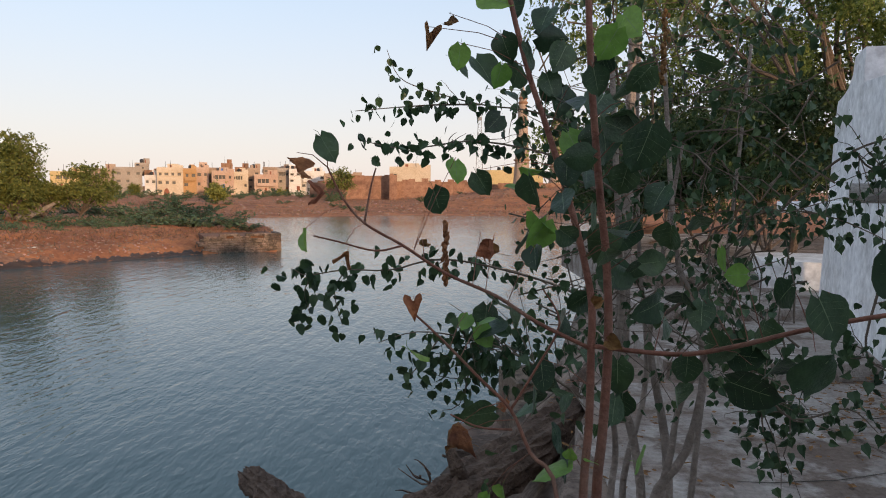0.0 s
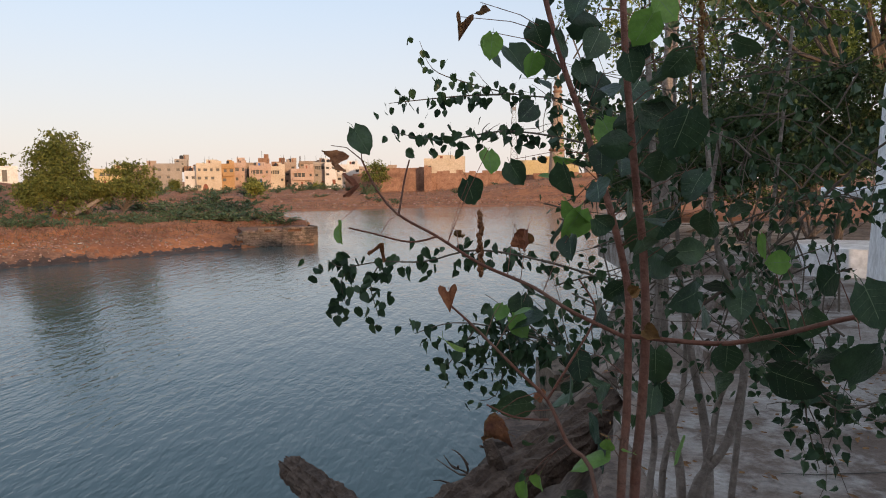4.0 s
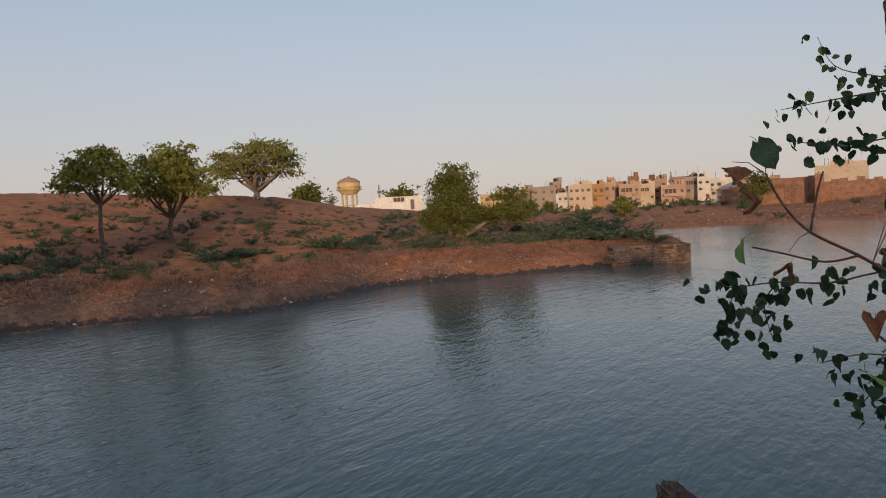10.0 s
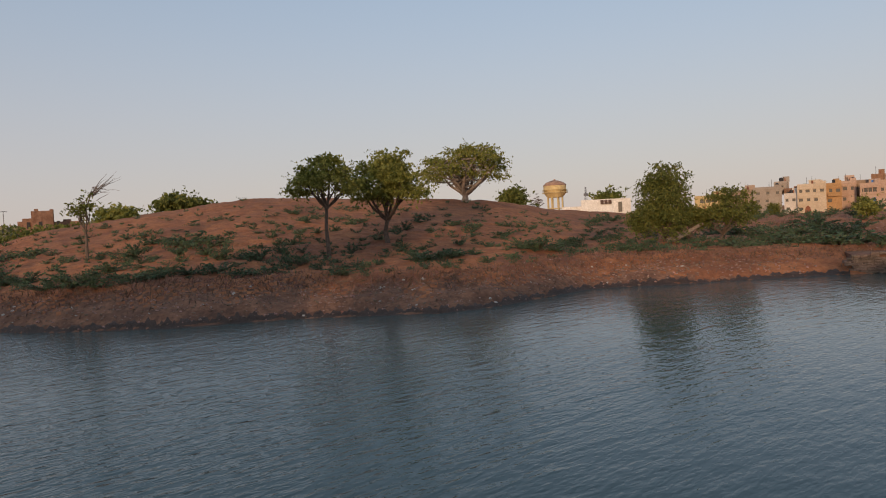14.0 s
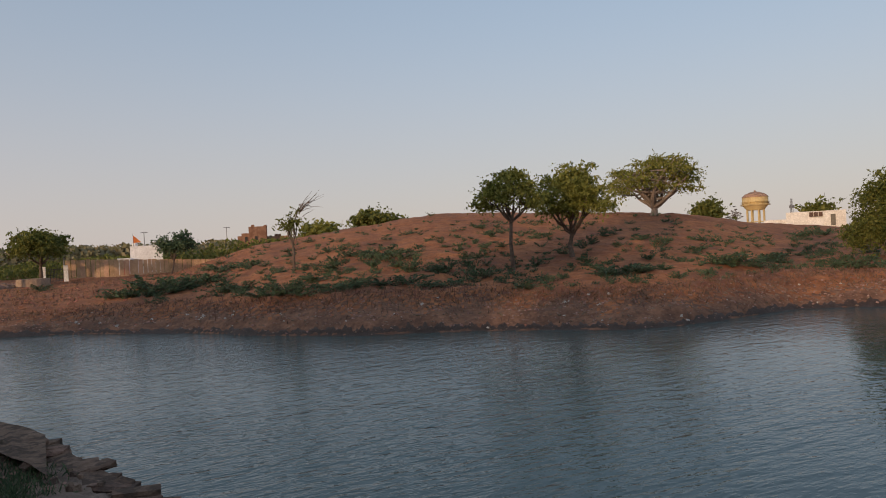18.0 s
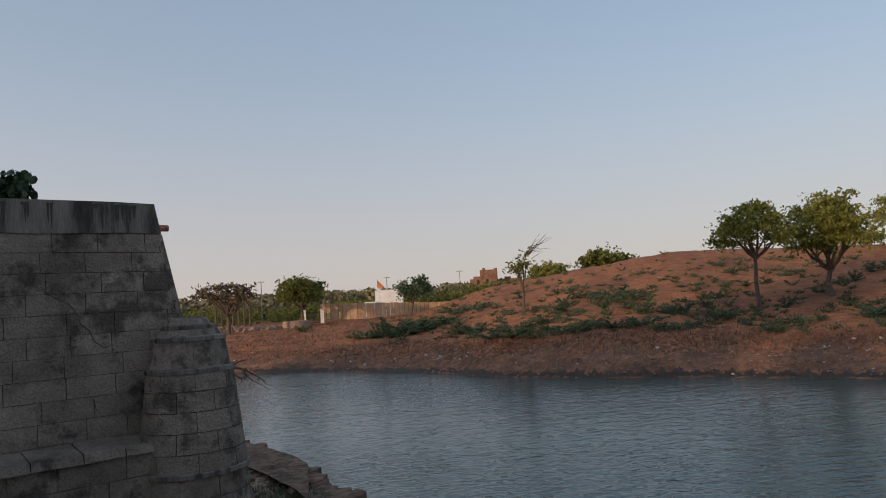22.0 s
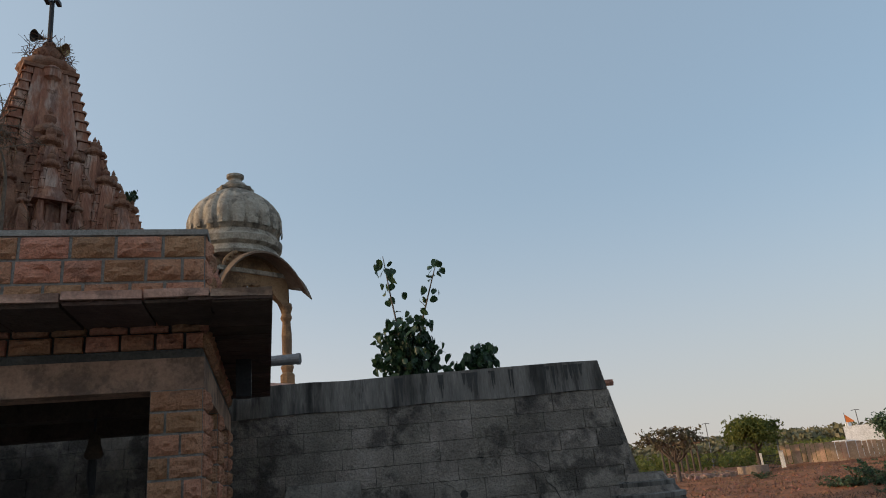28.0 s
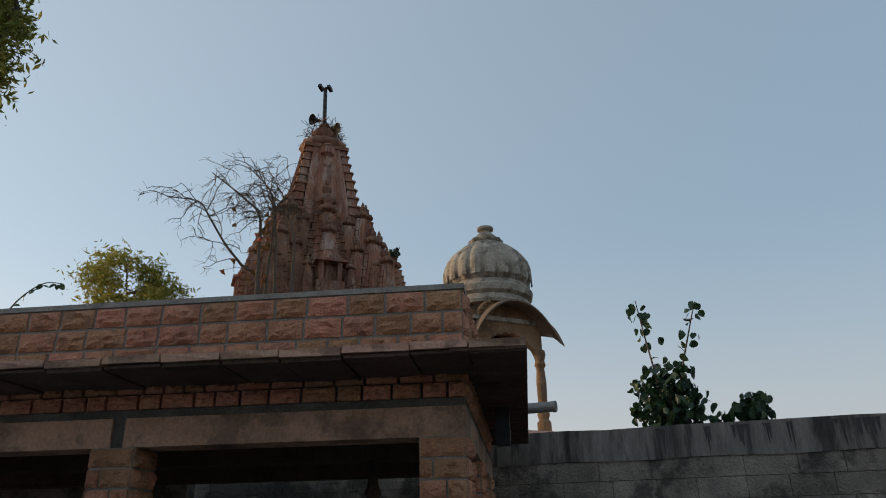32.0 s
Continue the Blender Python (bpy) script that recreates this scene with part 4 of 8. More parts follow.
def build_temple():
    c = pol(-146.3, 24.0, 0)
    t = thing("temple_spire", "tall curved temple spire of weathered red sandstone with clustered miniature spires", "temple", (c.x, c.y, 2.3))
    face = math.atan2(-c.y, -c.x) + radians(9)
    M = Matrix.Translation((c.x, c.y, 0)) @ Matrix.Rotation(face, 4, "Z")
    part("temple_base", Shape().box((-3.4, -3.4, 2.3), (3.4, 3.4, 10.7), M), SPIRE_DARK, t, "plain red sandstone base")
    body = Shape()
    curved_tower(body, M, 1.74, 10.6, 18.0, 0.43, True, 20)
    part("spire_body", body, SPIRE, t)
    part("cornice", Shape().box((-0.82, -0.82, 17.86), (0.82, 0.82, 18.0), M), SPIRE_DARK, t, "projecting top course")
    # clustered miniature spires on each face, stepping down and out: sideways, outwards, half-width, top
    CLUSTER = ((0, 1.15, 0.74, 16.35), (0, 1.62, 0.54, 15.6), (0, 2.05, 0.42, 14.5), (0.78, 1.45, 0.34, 15.0), (-0.78, 1.45, 0.34, 15.0), (1.42, 1.28, 0.44, 15.5), (-1.42, 1.28, 0.44, 15.5), (1.02, 1.85, 0.36, 13.9), (-1.02, 1.85, 0.36, 13.9), (1.86, 1.55, 0.46, 14.4), (-1.86, 1.55, 0.46, 14.4), (1.6, 2.1, 0.36, 13.3), (-1.6, 2.1, 0.36, 13.3), (2.3, 1.95, 0.42, 13.5), (-2.3, 1.95, 0.42, 13.5), (0.7, 2.4, 0.28, 12.9), (-0.7, 2.4, 0.28, 12.9))
    for q in range(4):
        R = M @ Matrix.Rotation(q * math.pi / 2, 4, "Z")
        for k, (side, out, half, top) in enumerate(CLUSTER):
            s = Shape()
            m = R @ Matrix.Translation((out, side, 0))
            h = half * 1.75
            w = curved_tower(s, m, half * 1.14, 10.5, top - h, 0.42, half > 0.3, 14 if half > 0.5 else 10)
            spire = part("miniature_spire", s, SPIRE if (k + q) % 4 else SPIRE_DARK, t)
            f = Shape()
            crowning(f, m @ Vector((0, 0, 0)), w, top - h, h)
            part("finial", f, SPIRE_DARK, spire, "ribbed disc and pot finial")
        # little open niche low on the face
        n = Shape()
        for sgn in (-1, 1):
            n.box((2.35, sgn * 0.3 - 0.07, 11.9), (2.75, sgn * 0.3 + 0.07, 12.55), R)
        n.box((2.3, -0.52, 12.55), (2.86, 0.52, 12.64), R, 0.94)
        n.box((2.3, -0.40, 12.64), (2.74, 0.40, 12.85), R, 0.7)
        n.box((2.35, -0.30, 12.85), (2.66, 0.30, 13.05), R, 0.55)
        n.box((2.3, -0.46, 11.2), (2.8, 0.46, 11.9), R)
        part("niche", n, SPIRE, t, "small pillared niche with a stepped roof")
    # neck ring and finial
    neck = Shape().lathe([(0.62, 17.95), (0.78, 18.02), (0.90, 18.15), (0.86, 18.34), (0.68, 18.46), (0.5, 18.5)], 32, (c.x, c.y), lambda a, z: 1 + 0.05 * math.cos(20 * a))
    part("ribbed_ring", neck, SPIRE_DARK, t, "ribbed round capstone ring", smooth=True)
    pot = Shape().lathe([(0.34, 18.46), (0.46, 18.62), (0.50, 18.85), (0.34, 19.05), (0.18, 19.15), (0.22, 19.25), (0.04, 19.5)], 18, (c.x, c.y))
    part("pot_finial", pot, SPIRE_DARK, t, "weathered pot finial", smooth=True)
    rng = np.random.default_rng(5)
    nest = Shape()
    for i in range(300):
        a, rr, zz = rng.uniform(0, 6.28), rng.uniform(0.1, 0.72), rng.uniform(18.45, 19.3)
        p = Vector((c.x + rr * math.cos(a), c.y + rr * math.sin(a), zz))
        d = Vector(rng.normal(size=3)).normalized() * rng.uniform(0.15, 0.42)
        nest.tube([p - d, p + d], [0.012, 0.008], 3, False)
    part("twig_nest", nest, DRYGRASS, t, "untidy nest of dry twigs", kind="stuff")
    # bracket with small kiosk on the face towards the lake
    s = Shape()
    p = Vector((c.x + 0.92 * math.cos(face), c.y + 0.92 * math.sin(face), 0))
    s.lathe([(0.05, 16.75), (0.13, 16.85), (0.20, 17.0), (0.10, 17.1), (0.10, 17.4), (0.26, 17.5), (0.26, 17.75), (0.3, 17.8), (0.12, 17.95)], 8, (p.x, p.y))
    part("face_bracket", s, SPIRE, t, "small carved bracket kiosk")
    return t


temple = build_temple()


def build_mast():
    c = pol(-146.3, 23.9, 0)
    top = pol(-146.42, 23.9, 21.0)
    m = thing("loudspeaker_mast", "thin dark mast with floodlights and horn loudspeakers on the spire", "mast", (c.x, c.y, 18.9))
    part("pole", Shape().tube([(c.x, c.y, 18.5), top], [0.085, 0.075], 8), BLACKMETAL, m)
    right = Vector((-math.cos(radians(-146.3)), math.sin(radians(-146.3)), 0)) * -1
    for sgn in (-1, 1):
        b = Shape().box((-0.18, -0.07, -0.06), (0.18, 0.07, 0.09), Matrix.Translation(top + right * 0.17 * sgn + Vector((0, 0, 0.0))) @ Matrix.Rotation(radians(33), 4, "Z") @ Matrix.Rotation(radians(3 * sgn), 4, "Y"), 0.8)
        part("floodlight", b, BLACKMETAL, m, "black floodlight head")
    for sgn, material, word, z in ((1, BRASS, "brass-coloured horn loudspeaker", 19.15), (-1, BLACKMETAL, "dark horn loudspeaker", 19.45)):
        a = Vector((c.x, c.y, z)) + right * 0.15 * sgn
        e = a + right * 0.34 * sgn + Vector((0, 0, -0.10)) + Vector((0.12, 0.18, 0))
        part("horn", Shape().tube([a, a.lerp(e, 0.35), a.lerp(e, 0.7), e], [0.04, 0.07, 0.13, 0.22], 16, False), material, m, word, smooth=True)


build_mast()


# darker and browner than the kiosk's yellow sandstone
EAVESTONE = mat("dark_brown_eave_stone", (0.15, 0.10, 0.068), (0.26, 0.18, 0.125), 3, 0.9, 0.6, 30, (0.09, 0.065, 0.05), 1.5, 0.6)


# ---- the domed kiosk (chhatri) above the wall ----
def build_chhatri():
    c = pol(-131.85, 13.6, 0)
    face = math.atan2(-c.y, -c.x) + radians(28)
    k = thing("domed_kiosk", "yellow sandstone kiosk with a ribbed stained plaster dome", "kiosk", (c.x, c.y, 5.9))
    M = Matrix.Translation((c.x, c.y, 0)) @ Matrix.Rotation(face, 4, "Z")
    half = 0.68
    part("plinth", Shape().box((-1.0, -1.0, 5.0), (1.0, 1.0, 5.95), M), PINK, k, "pink painted plinth")
    for sx in (-1, 1):
        for sy in (-1, 1):
            p = M @ Vector((half * sx, half * sy, 0))
            prof = [(0.13, 5.95), (0.13, 6.15), (0.09, 6.2), (0.12, 6.3), (0.085, 6.4), (0.095, 6.9), (0.075, 7.15), (0.11, 7.22), (0.085, 7.3), (0.12, 7.42), (0.10, 7.5)]
            part("pillar", Shape().lathe(prof, 12, (p.x, p.y)), YELLOWSTONE, k, "slender turned sandstone pillar", smooth=False)
    # cusped arches between the pillars
    for q in range(4):
        R = M @ Matrix.Rotation(q * math.pi / 2, 4, "Z")
        s = Shape()
        n = 18
        vs = []
        for i in range(n + 1):
            x = -half + 2 * half * i / n
            u = abs(x) / half
            y = 7.78 - 0.52 * u ** 2.4 - 0.035 * abs(math.sin(4.5 * math.pi * (1 - u)))
            for zz in (max(y, 7.2), 8.08):
                for d in (half - 0.06, half + 0.07):
                    vs.append(R @ Vector((d, x, zz)))
        fs = []
        for i in range(n):
            o = 4 * i
            fs += [(o + 1, o + 5, o + 7, o + 3), (o, o + 2, o + 6, o + 4), (o, o + 4, o + 5, o + 1), (o + 2, o + 3, o + 7, o + 6)]
        s.add(vs, fs)
        part("cusped_arch", s, YELLOWSTONE, k, "cusped arch panel")
        # curved bangaldar eave: bowed in plan height, tips drooping
        e = Shape()
        vs = []
        n = 20
        for i in range(n + 1):
            u = -1 + 2 * i / n
            zt = 8.36 - 0.42 * u * u - 0.12 * u ** 4
            reach = 0.46
            for dd, dz in ((half - 0.02, 0.0), (half + reach * 0.6, 0.0 - 0.03 * abs(u)), (half + reach, -0.05 - 0.16 * abs(u) ** 2)):
                w = (half + 0.03 + (0.16 if dd > half + 0.3 else 0.08 if dd > half else 0.0))
                vs.append(R @ Vector((dd, u * w, zt + dz)))
                vs.append(R @ Vector((dd, u * w, zt + dz - 0.035)))
        fs = []
        for i in range(n):
            o, p = 6 * i, 6 * i + 6
            fs += [(o, p, p + 2, o + 2), (o + 2, p + 2, p + 4, o + 4), (o + 1, o + 3, p + 3, p + 1), (o + 3, o + 5, p + 5, p + 3), (o + 4, p + 4, p + 5, o + 5)]
        fs += [(0, 2, 3, 1), (2, 4, 5, 3), (6 * n, 6 * n + 1, 6 * n + 3, 6 * n + 2), (6 * n + 2, 6 * n + 3, 6 * n + 5, 6 * n + 4)]
        e.add(vs, fs)
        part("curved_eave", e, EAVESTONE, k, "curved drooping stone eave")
        # lunette over the arch with a beaded rim
        l = Shape()
        pts = []
        for i in range(15):
            a = math.pi * i / 14
            pts.append((0.60 * math.cos(a), 8.05 + 0.36 * math.sin(a)))
        vs = [R @ Vector((half + 0.055, x, z)) for x, z in pts] + [R @ Vector((half - 0.1, x, z)) for x, z in pts]
        fs = [tuple(range(15))] + [(i, i + 15, i + 16, i + 1) for i in range(14)]
        l.add(vs, fs)
        part("lunette", l, YELLOWSTONE, k, "carved half-round panel")
        for rad, w in ((0.635, 0.03), (0.50, 0.014), (0.36, 0.012)):
            arc = [R @ Vector((half + 0.065, rad * math.cos(math.pi * i / 16), 8.05 + rad * 0.61 * math.sin(math.pi * i / 16))) for i in range(17)]
            part("arch_moulding", Shape().tube(arc, [w] * 17, 6), YELLOWSTONE, k)
        part("lintel_band", Shape().box((half - 0.08, -half - 0.05, 7.97), (half + 0.11, half + 0.05, 8.05), R), DOME, k, "plastered band under the lunette")
        for i in range(13):
            a = math.pi * (i + 0.5) / 13
            p = R @ Vector((half + 0.07, 0.60 * math.cos(a), 8.05 + 0.37 * math.sin(a)))
            part("bead", Shape().lathe([(0.01, p.z - 0.035), (0.038, p.z - 0.02), (0.042, p.z), (0.038, p.z + 0.02), (0.01, p.z + 0.035)], 6, (p.x, p.y)), YELLOWSTONE, k)
    drum = Shape().lathe([(0.86, 8.36), (0.88, 8.42), (0.80, 8.55), (0.88, 8.60), (0.90, 8.72), (0.84, 8.78), (0.80, 8.86)], 32, (c.x, c.y))
    part("drum", drum, DOME, k, "moulded drum under the dome")
    ribs = 20
    prof = [(0.78, 8.84), (0.84, 8.92), (0.90, 9.06), (0.905, 9.20), (0.86, 9.36), (0.74, 9.54), (0.56, 9.70), (0.38, 9.82), (0.26, 9.90)]
    dome = Shape().lathe(prof, ribs * 8, (c.x, c.y), lambda a, z: 1 - 0.06 * (1 - abs(math.sin(ribs * a / 2)) ** 0.55))
    part("dome", dome, DOME, k, "ribbed lime plaster dome, stained black and flaking", smooth=True)
    for j in range(ribs):
        a = 2 * math.pi * (j + 0.5) / ribs
        p = Vector((c.x + 0.885 * math.cos(a), c.y + 0.885 * math.sin(a), 8.93))
        m = Matrix.Translation(p) @ Matrix.Rotation(a, 4, "Z")
        s = Shape()
        pts = [(0, -0.10, 0.0), (0.03, 0, 0.0), (0, 0.10, 0), (0.01, 0.09, 0.12), (0.02, 0.0, 0.19), (0.01, -0.09, 0.12)]
        s.add([m @ Vector(q) for q in pts], [(0, 1, 4, 5), (1, 2, 3, 4)])
        part("petal", s, DOME, k)
    fin = Shape().lathe([(0.34, 9.86), (0.36, 9.92), (0.26, 9.97), (0.20, 10.05), (0.12, 10.12), (0.10, 10.16), (0.17, 10.19), (0.17, 10.24), (0.07, 10.27)], 20, (c.x, c.y), lambda a, z: 1 + (0.06 * math.cos(12 * a) if z < 9.95 else 0))
    part("dome_finial", fin, DOME, k, "lotus and pot finial")


build_chhatri()


def build_drain():
    a, b = pol(-130.8, 10.35, 5.88), pol(-127.0, 10.15, 5.87)
    d = thing("drain_pipe", "grey steel drain pipe over the wall top", "pipe", tuple(a))
    part("pipe", Shape().tube([a, b], [0.075, 0.075], 14), STEEL, d, smooth=False)
    part("pipe_collar", Shape().tube([a.lerp(b, 0.93), b], [0.082, 0.082], 14), STEEL, d)


build_drain()
roof = Shape().box((-1.6, -0.8, 5.3), (1.6, 0.8, 5.62), Matrix.Translation(pol(-128.4, 12.6, 0)) @ Matrix.Rotation(radians(-40), 4, "Z"))
whole("pink_parapet", roof, PINK, "low pink painted parapet behind the block wall", "parapet", kind="structure")

# ---- trees, shrubs and weeds ----
def bent(a, b, rng, sag=0.1, n=5):
    """A slightly crooked line from a to b."""
    a, b = Vector(a), Vector(b)
    L = (b - a).length
    off = Vector(rng.normal(size=3)) * L * sag
    return [a.lerp(b, t) + off * math.sin(math.pi * t) + Vector(rng.normal(size=3)) * L * 0.015 for t in np.linspace(0, 1, n)]


def tree(name, label, base, top, crown_low, rx, material, bark=None, seed=1, clumps=40, per=70, leaf=0.22, trunk=0.16, fork=0.45, lean=(0, 0), fill=0.5, droop=0.0, limbs=9, spread=0.2, twigs=0, aspect=0.5, ry=None):
    """A tree: tapered trunk, crooked limbs out to the clumps, and a crown of many small leaves in clumps with gaps between them."""
    rng = np.random.default_rng(seed)
    bark = bark or BARK
    base = Vector(base)
    t = thing(name, label, "tree", tuple(base))
    H = top - base.z
    ctr = Vector((base.x + lean[0], base.y + lean[1], (top + crown_low) / 2))
    rz = (top - crown_low) / 2
    f = Vector((base.x + lean[0] * 0.4, base.y + lean[1] * 0.4, base.z + (crown_low - base.z) * fork + H * 0.06))
    mid = base.lerp(f, 0.55) + Vector(rng.normal(size=3)) * H * 0.012
    part("trunk", Shape().tube([base - Vector((0, 0, 0.15)), base + Vector((0, 0, 0.15)), mid, f], [trunk * 1.35, trunk * 1.08, trunk * 0.9, trunk * 0.75], 9), bark, t)
    pts = []
    lobes = [Vector(rng.normal(size=3)).normalized() for i in range(9)]
    while len(pts) < clumps:
        d = rng.normal(size=3)
        d /= np.linalg.norm(d)
        if d[2] < -0.55:
            continue
        k = fill + (1 - fill) * rng.random() ** 0.5
        k *= 0.74 + 0.34 * max(max(0.0, Vector(d).dot(q)) ** 4 for q in lobes)
        p = ctr + Vector((d[0] * rx * k, d[1] * (ry or rx) * k, d[2] * rz * k - droop * (d[0] ** 2 + d[1] ** 2) * rng.random()))
        pts.append(p)
    order = rng.permutation(clumps)
    for i in order[:limbs]:
        e = pts[i]
        line = bent(f, e, rng, 0.09, 6)
        part("limb", Shape().tube(line, [trunk * w for w in (0.62, 0.5, 0.38, 0.27, 0.17, 0.07)], 6), bark, t)
        for j in range(2):
            o = line[2 + j * 2 if j else 2]
            q = pts[order[(limbs + i * 2 + j) % clumps]]
            if (q - o).length < rx * 1.3:
                part("limb", Shape().tube(bent(o, q, rng, 0.1, 4), [trunk * w for w in (0.3, 0.2, 0.12, 0.05)], 5), bark, t)
    if twigs:
        s = Shape()
        for p in pts:
            for j in range(twigs):
                d = Vector(rng.normal(size=3)).normalized()
                d.z = abs(d.z) * 0.6 - 0.1
                a = p - d * rx * 0.16
                s.tube(bent(a, a + d * rx * rng.uniform(0.2, 0.45), rng, 0.08, 3), [leaf * 0.09, leaf * 0.06, leaf * 0.025], 3, False)
        part("twig_spray", s, bark, t, "bare fine twigs", kind="stuff")
    if per:
        cs, rows = [], 7
        for p in pts:
            n = max(4, int(per * 1.7 * rng.uniform(0.5, 1.4) / rows))
            # twig ends spread over a low dome, each with a string of leaves that arches out and down
            o = rng.normal(size=(n, 3)).clip(-1.6, 1.6) * np.array([spread * rx, spread * rx, spread * 0.55 * rz]) * 0.62
            out = o / (np.linalg.norm(o, axis=1)[:, None] + 1e-6) + rng.normal(size=(n, 3)) * 0.5
            out[:, 2] += 0.25
            length = leaf * rng.uniform(1.2, 3.0, size=(n, 1))
            for k in range(rows):
                u = k / (rows - 1)
                q = np.array(p)[None, :] + o + out * length * u + rng.normal(size=(n, 3)) * leaf * 0.22
                q[:, 2] -= (0.5 + droop * 0.5) * length[:, 0] * u * u
                cs.append(q)
        part("crown", Shape().quads(leaf_cards(np.concatenate(cs), leaf * 1.12, rng, aspect, 0.0)), material, t, kind="stuff")
    return t


def top_z(r, el):
    return 4 + r * math.tan(radians(el))


HILL = "trees of the far bank"


def far_tree(label, az, r, top_el, low_el, half_deg, **kw):
    kw.setdefault("leaf", 0.26 * r / 60)
    name = kw.pop("name", "tree")
    return tagged(tree(name, label, on_ground(az, r), top_z(r, top_el), top_z(r, low_el), r * math.radians(half_deg), **kw), group=HILL)


far_tree("small neem tree with a slender trunk and hanging dry twigs", -57.7, 44, 5.65, 2.2, 2.75, material=NEEM, seed=3, clumps=52, per=120, leaf=0.15, trunk=0.13, fork=0.75, droop=0.4, twigs=2, fill=0.4, spread=0.17, limbs=12)
far_tree("round yellow-green tree with a thick short trunk on the slope", -53.0, 49, 5.95, 0.9, 3.3, material=NEEM, seed=8, clumps=84, per=130, leaf=0.165, trunk=0.17, fork=0.6, droop=0.7, fill=0.35, lean=(-0.1, 0.3), spread=0.16, limbs=14)
far_tree("broad spreading tree with bare lower limbs on the hilltop", -46.6, 76, 6.2, 2.3, 3.5, material=NEEM, bark=PALEBARK, seed=12, clumps=96, per=105, leaf=0.2, trunk=0.36, fork=0.35, limbs=18, fill=0.5, twigs=2, spread=0.15)
far_tree("bushy willowy tree hanging to the ground near the shore", -31.2, 55, 3.75, -2.4, 2.5, material=GREENTREE, seed=17, clumps=120, per=125, leaf=0.15, trunk=0.12, fork=0.5, droop=1.5, fill=0.25, twigs=1, spread=0.17)
far_tree("sprawling tree on a leaning trunk near the shore", -27.2, 56, 1.75, -1.9, 2.2, material=GREENTREE, seed=18, clumps=56, per=110, leaf=0.15, trunk=0.09, lean=(0.4, 0.3), fill=0.25, droop=0.8, twigs=1, spread=0.16)
far_tree("low side growth of the willowy tree", -29.4, 56, 0.6, -2.2, 1.4, material=GREENTREE, seed=19, clumps=40, per=90, leaf=0.15, trunk=0.08, fill=0.3)
far_tree("thin young tree with few leaves and one bare windblown branch", -75.2, 52, 3.6, 1.2, 0.85, material=GREENTREE, seed=23, clumps=14, per=34, leaf=0.17, trunk=0.10, fork=0.7, limbs=7, fill=0.2)
far_tree("rounded green tree behind the hill", -68.6, 100, 3.35, 1.2, 1.7, material=GREENTREE, seed=27, clumps=44, per=70, trunk=0.2, fill=0.3)
far_tree("low pale green tree behind the hill", -72.9, 96, 2.3, 0.6, 1.5, material=NEEM, seed=28, clumps=34, per=60, trunk=0.15, fill=0.3)
far_tree("small round tree behind the hill", -42.7, 125, 2.3, 0.7, 1.0, material=GREENTREE, seed=31, clumps=34, per=60, trunk=0.2, fill=0.3)
far_tree("bare leafless tree near the water tower", -40.9, 128, 1.9, 0.6, 0.75, material=DRYGRASS, seed=33, clumps=26, per=0, leaf=0.4, trunk=0.14, twigs=7, fill=0.2)
far_tree("round green tree behind the white building", -35.3, 190, 1.65, 0.5, 0.65, material=GREENTREE, seed=36, clumps=26, per=60, trunk=0.2, fill=0.3)
far_tree("dense round green tree beside the gate", -92.9, 87, 2.55, 0.25, 1.75, material=GREENTREE, seed=41, clumps=70, per=90, leaf=0.26, trunk=0.2, fork=0.7, fill=0.35)
far_tree("wide dry acacia with bare grey branches", -98.5, 78, 2.45, 0.4, 2.5, material=DRYLEAF, seed=43, clumps=46, per=26, leaf=0.3, trunk=0.22, fork=0.55, limbs=14, twigs=6, fill=0.35)
far_tree("dark leaning acacia in front of the fence", -84.3, 84, 2.05, 0.05, 1.35, material=THORN, seed=47, clumps=40, per=70, leaf=0.25, trunk=0.13, fork=0.7, lean=(-0.6, 0.8), fill=0.35)
for az, r, top, half, sd in ((-20.4, 235, 1.55, 0.9, 51), (-8.2, 150, 1.5, 1.2, 52), (-17.6, 128, 0.0, 0.45, 53), (-17.9, 205, 0.25, 0.6, 54), (-12.8, 210, -0.2, 0.5, 55), (-23.5, 214, 0.1, 0.4, 56)):
    far_tree("green tree among the houses of the town", az, r, top, top - 1.5 * half - 0.4, half, material=NEEM if sd % 2 else GREENTREE, seed=sd, clumps=30, per=60, leaf=0.35, trunk=0.15, fill=0.3)

# the windblown bare branch and the fallen trunks
rng = np.random.default_rng(61)
b0 = on_ground(-75.0, 52)
windy = Shape()
for i in range(16):
    a = pol(-74.6 + rng.uniform(-0.2, 0.2), 52, 7.0 + rng.uniform(-0.5, 0.6))
    windy.tube(bent(a, pol(-73.2 + rng.uniform(-0.5, 0.6), 52, 7.9 + rng.uniform(-0.9, 0.6)), rng, 0.06, 5), [0.03, 0.024, 0.018, 0.012, 0.006], 4, False)
windy.tube([b0 + Vector((0, 0, 2.5)), pol(-75.1, 52, 6.0), pol(-74.6, 52, 7.2)], [0.07, 0.05, 0.035], 6)
whole("bare_branch", windy, BARK, "bare windblown branch of the thin young tree", "branch", at=tuple(pol(-75.1, 52, 5.8)))
lying = Shape().tube([on_ground(-31.0, 54.5) + Vector((0, 0, 0.05)), on_ground(-30.4, 54.5) + Vector((0, 0, 0.25)), on_ground(-29.6, 55) + Vector((0, 0, 0.75)), on_ground(-28.4, 55.6) + Vector((0, 0, 1.5))], [0.22, 0.2, 0.16, 0.11], 9)
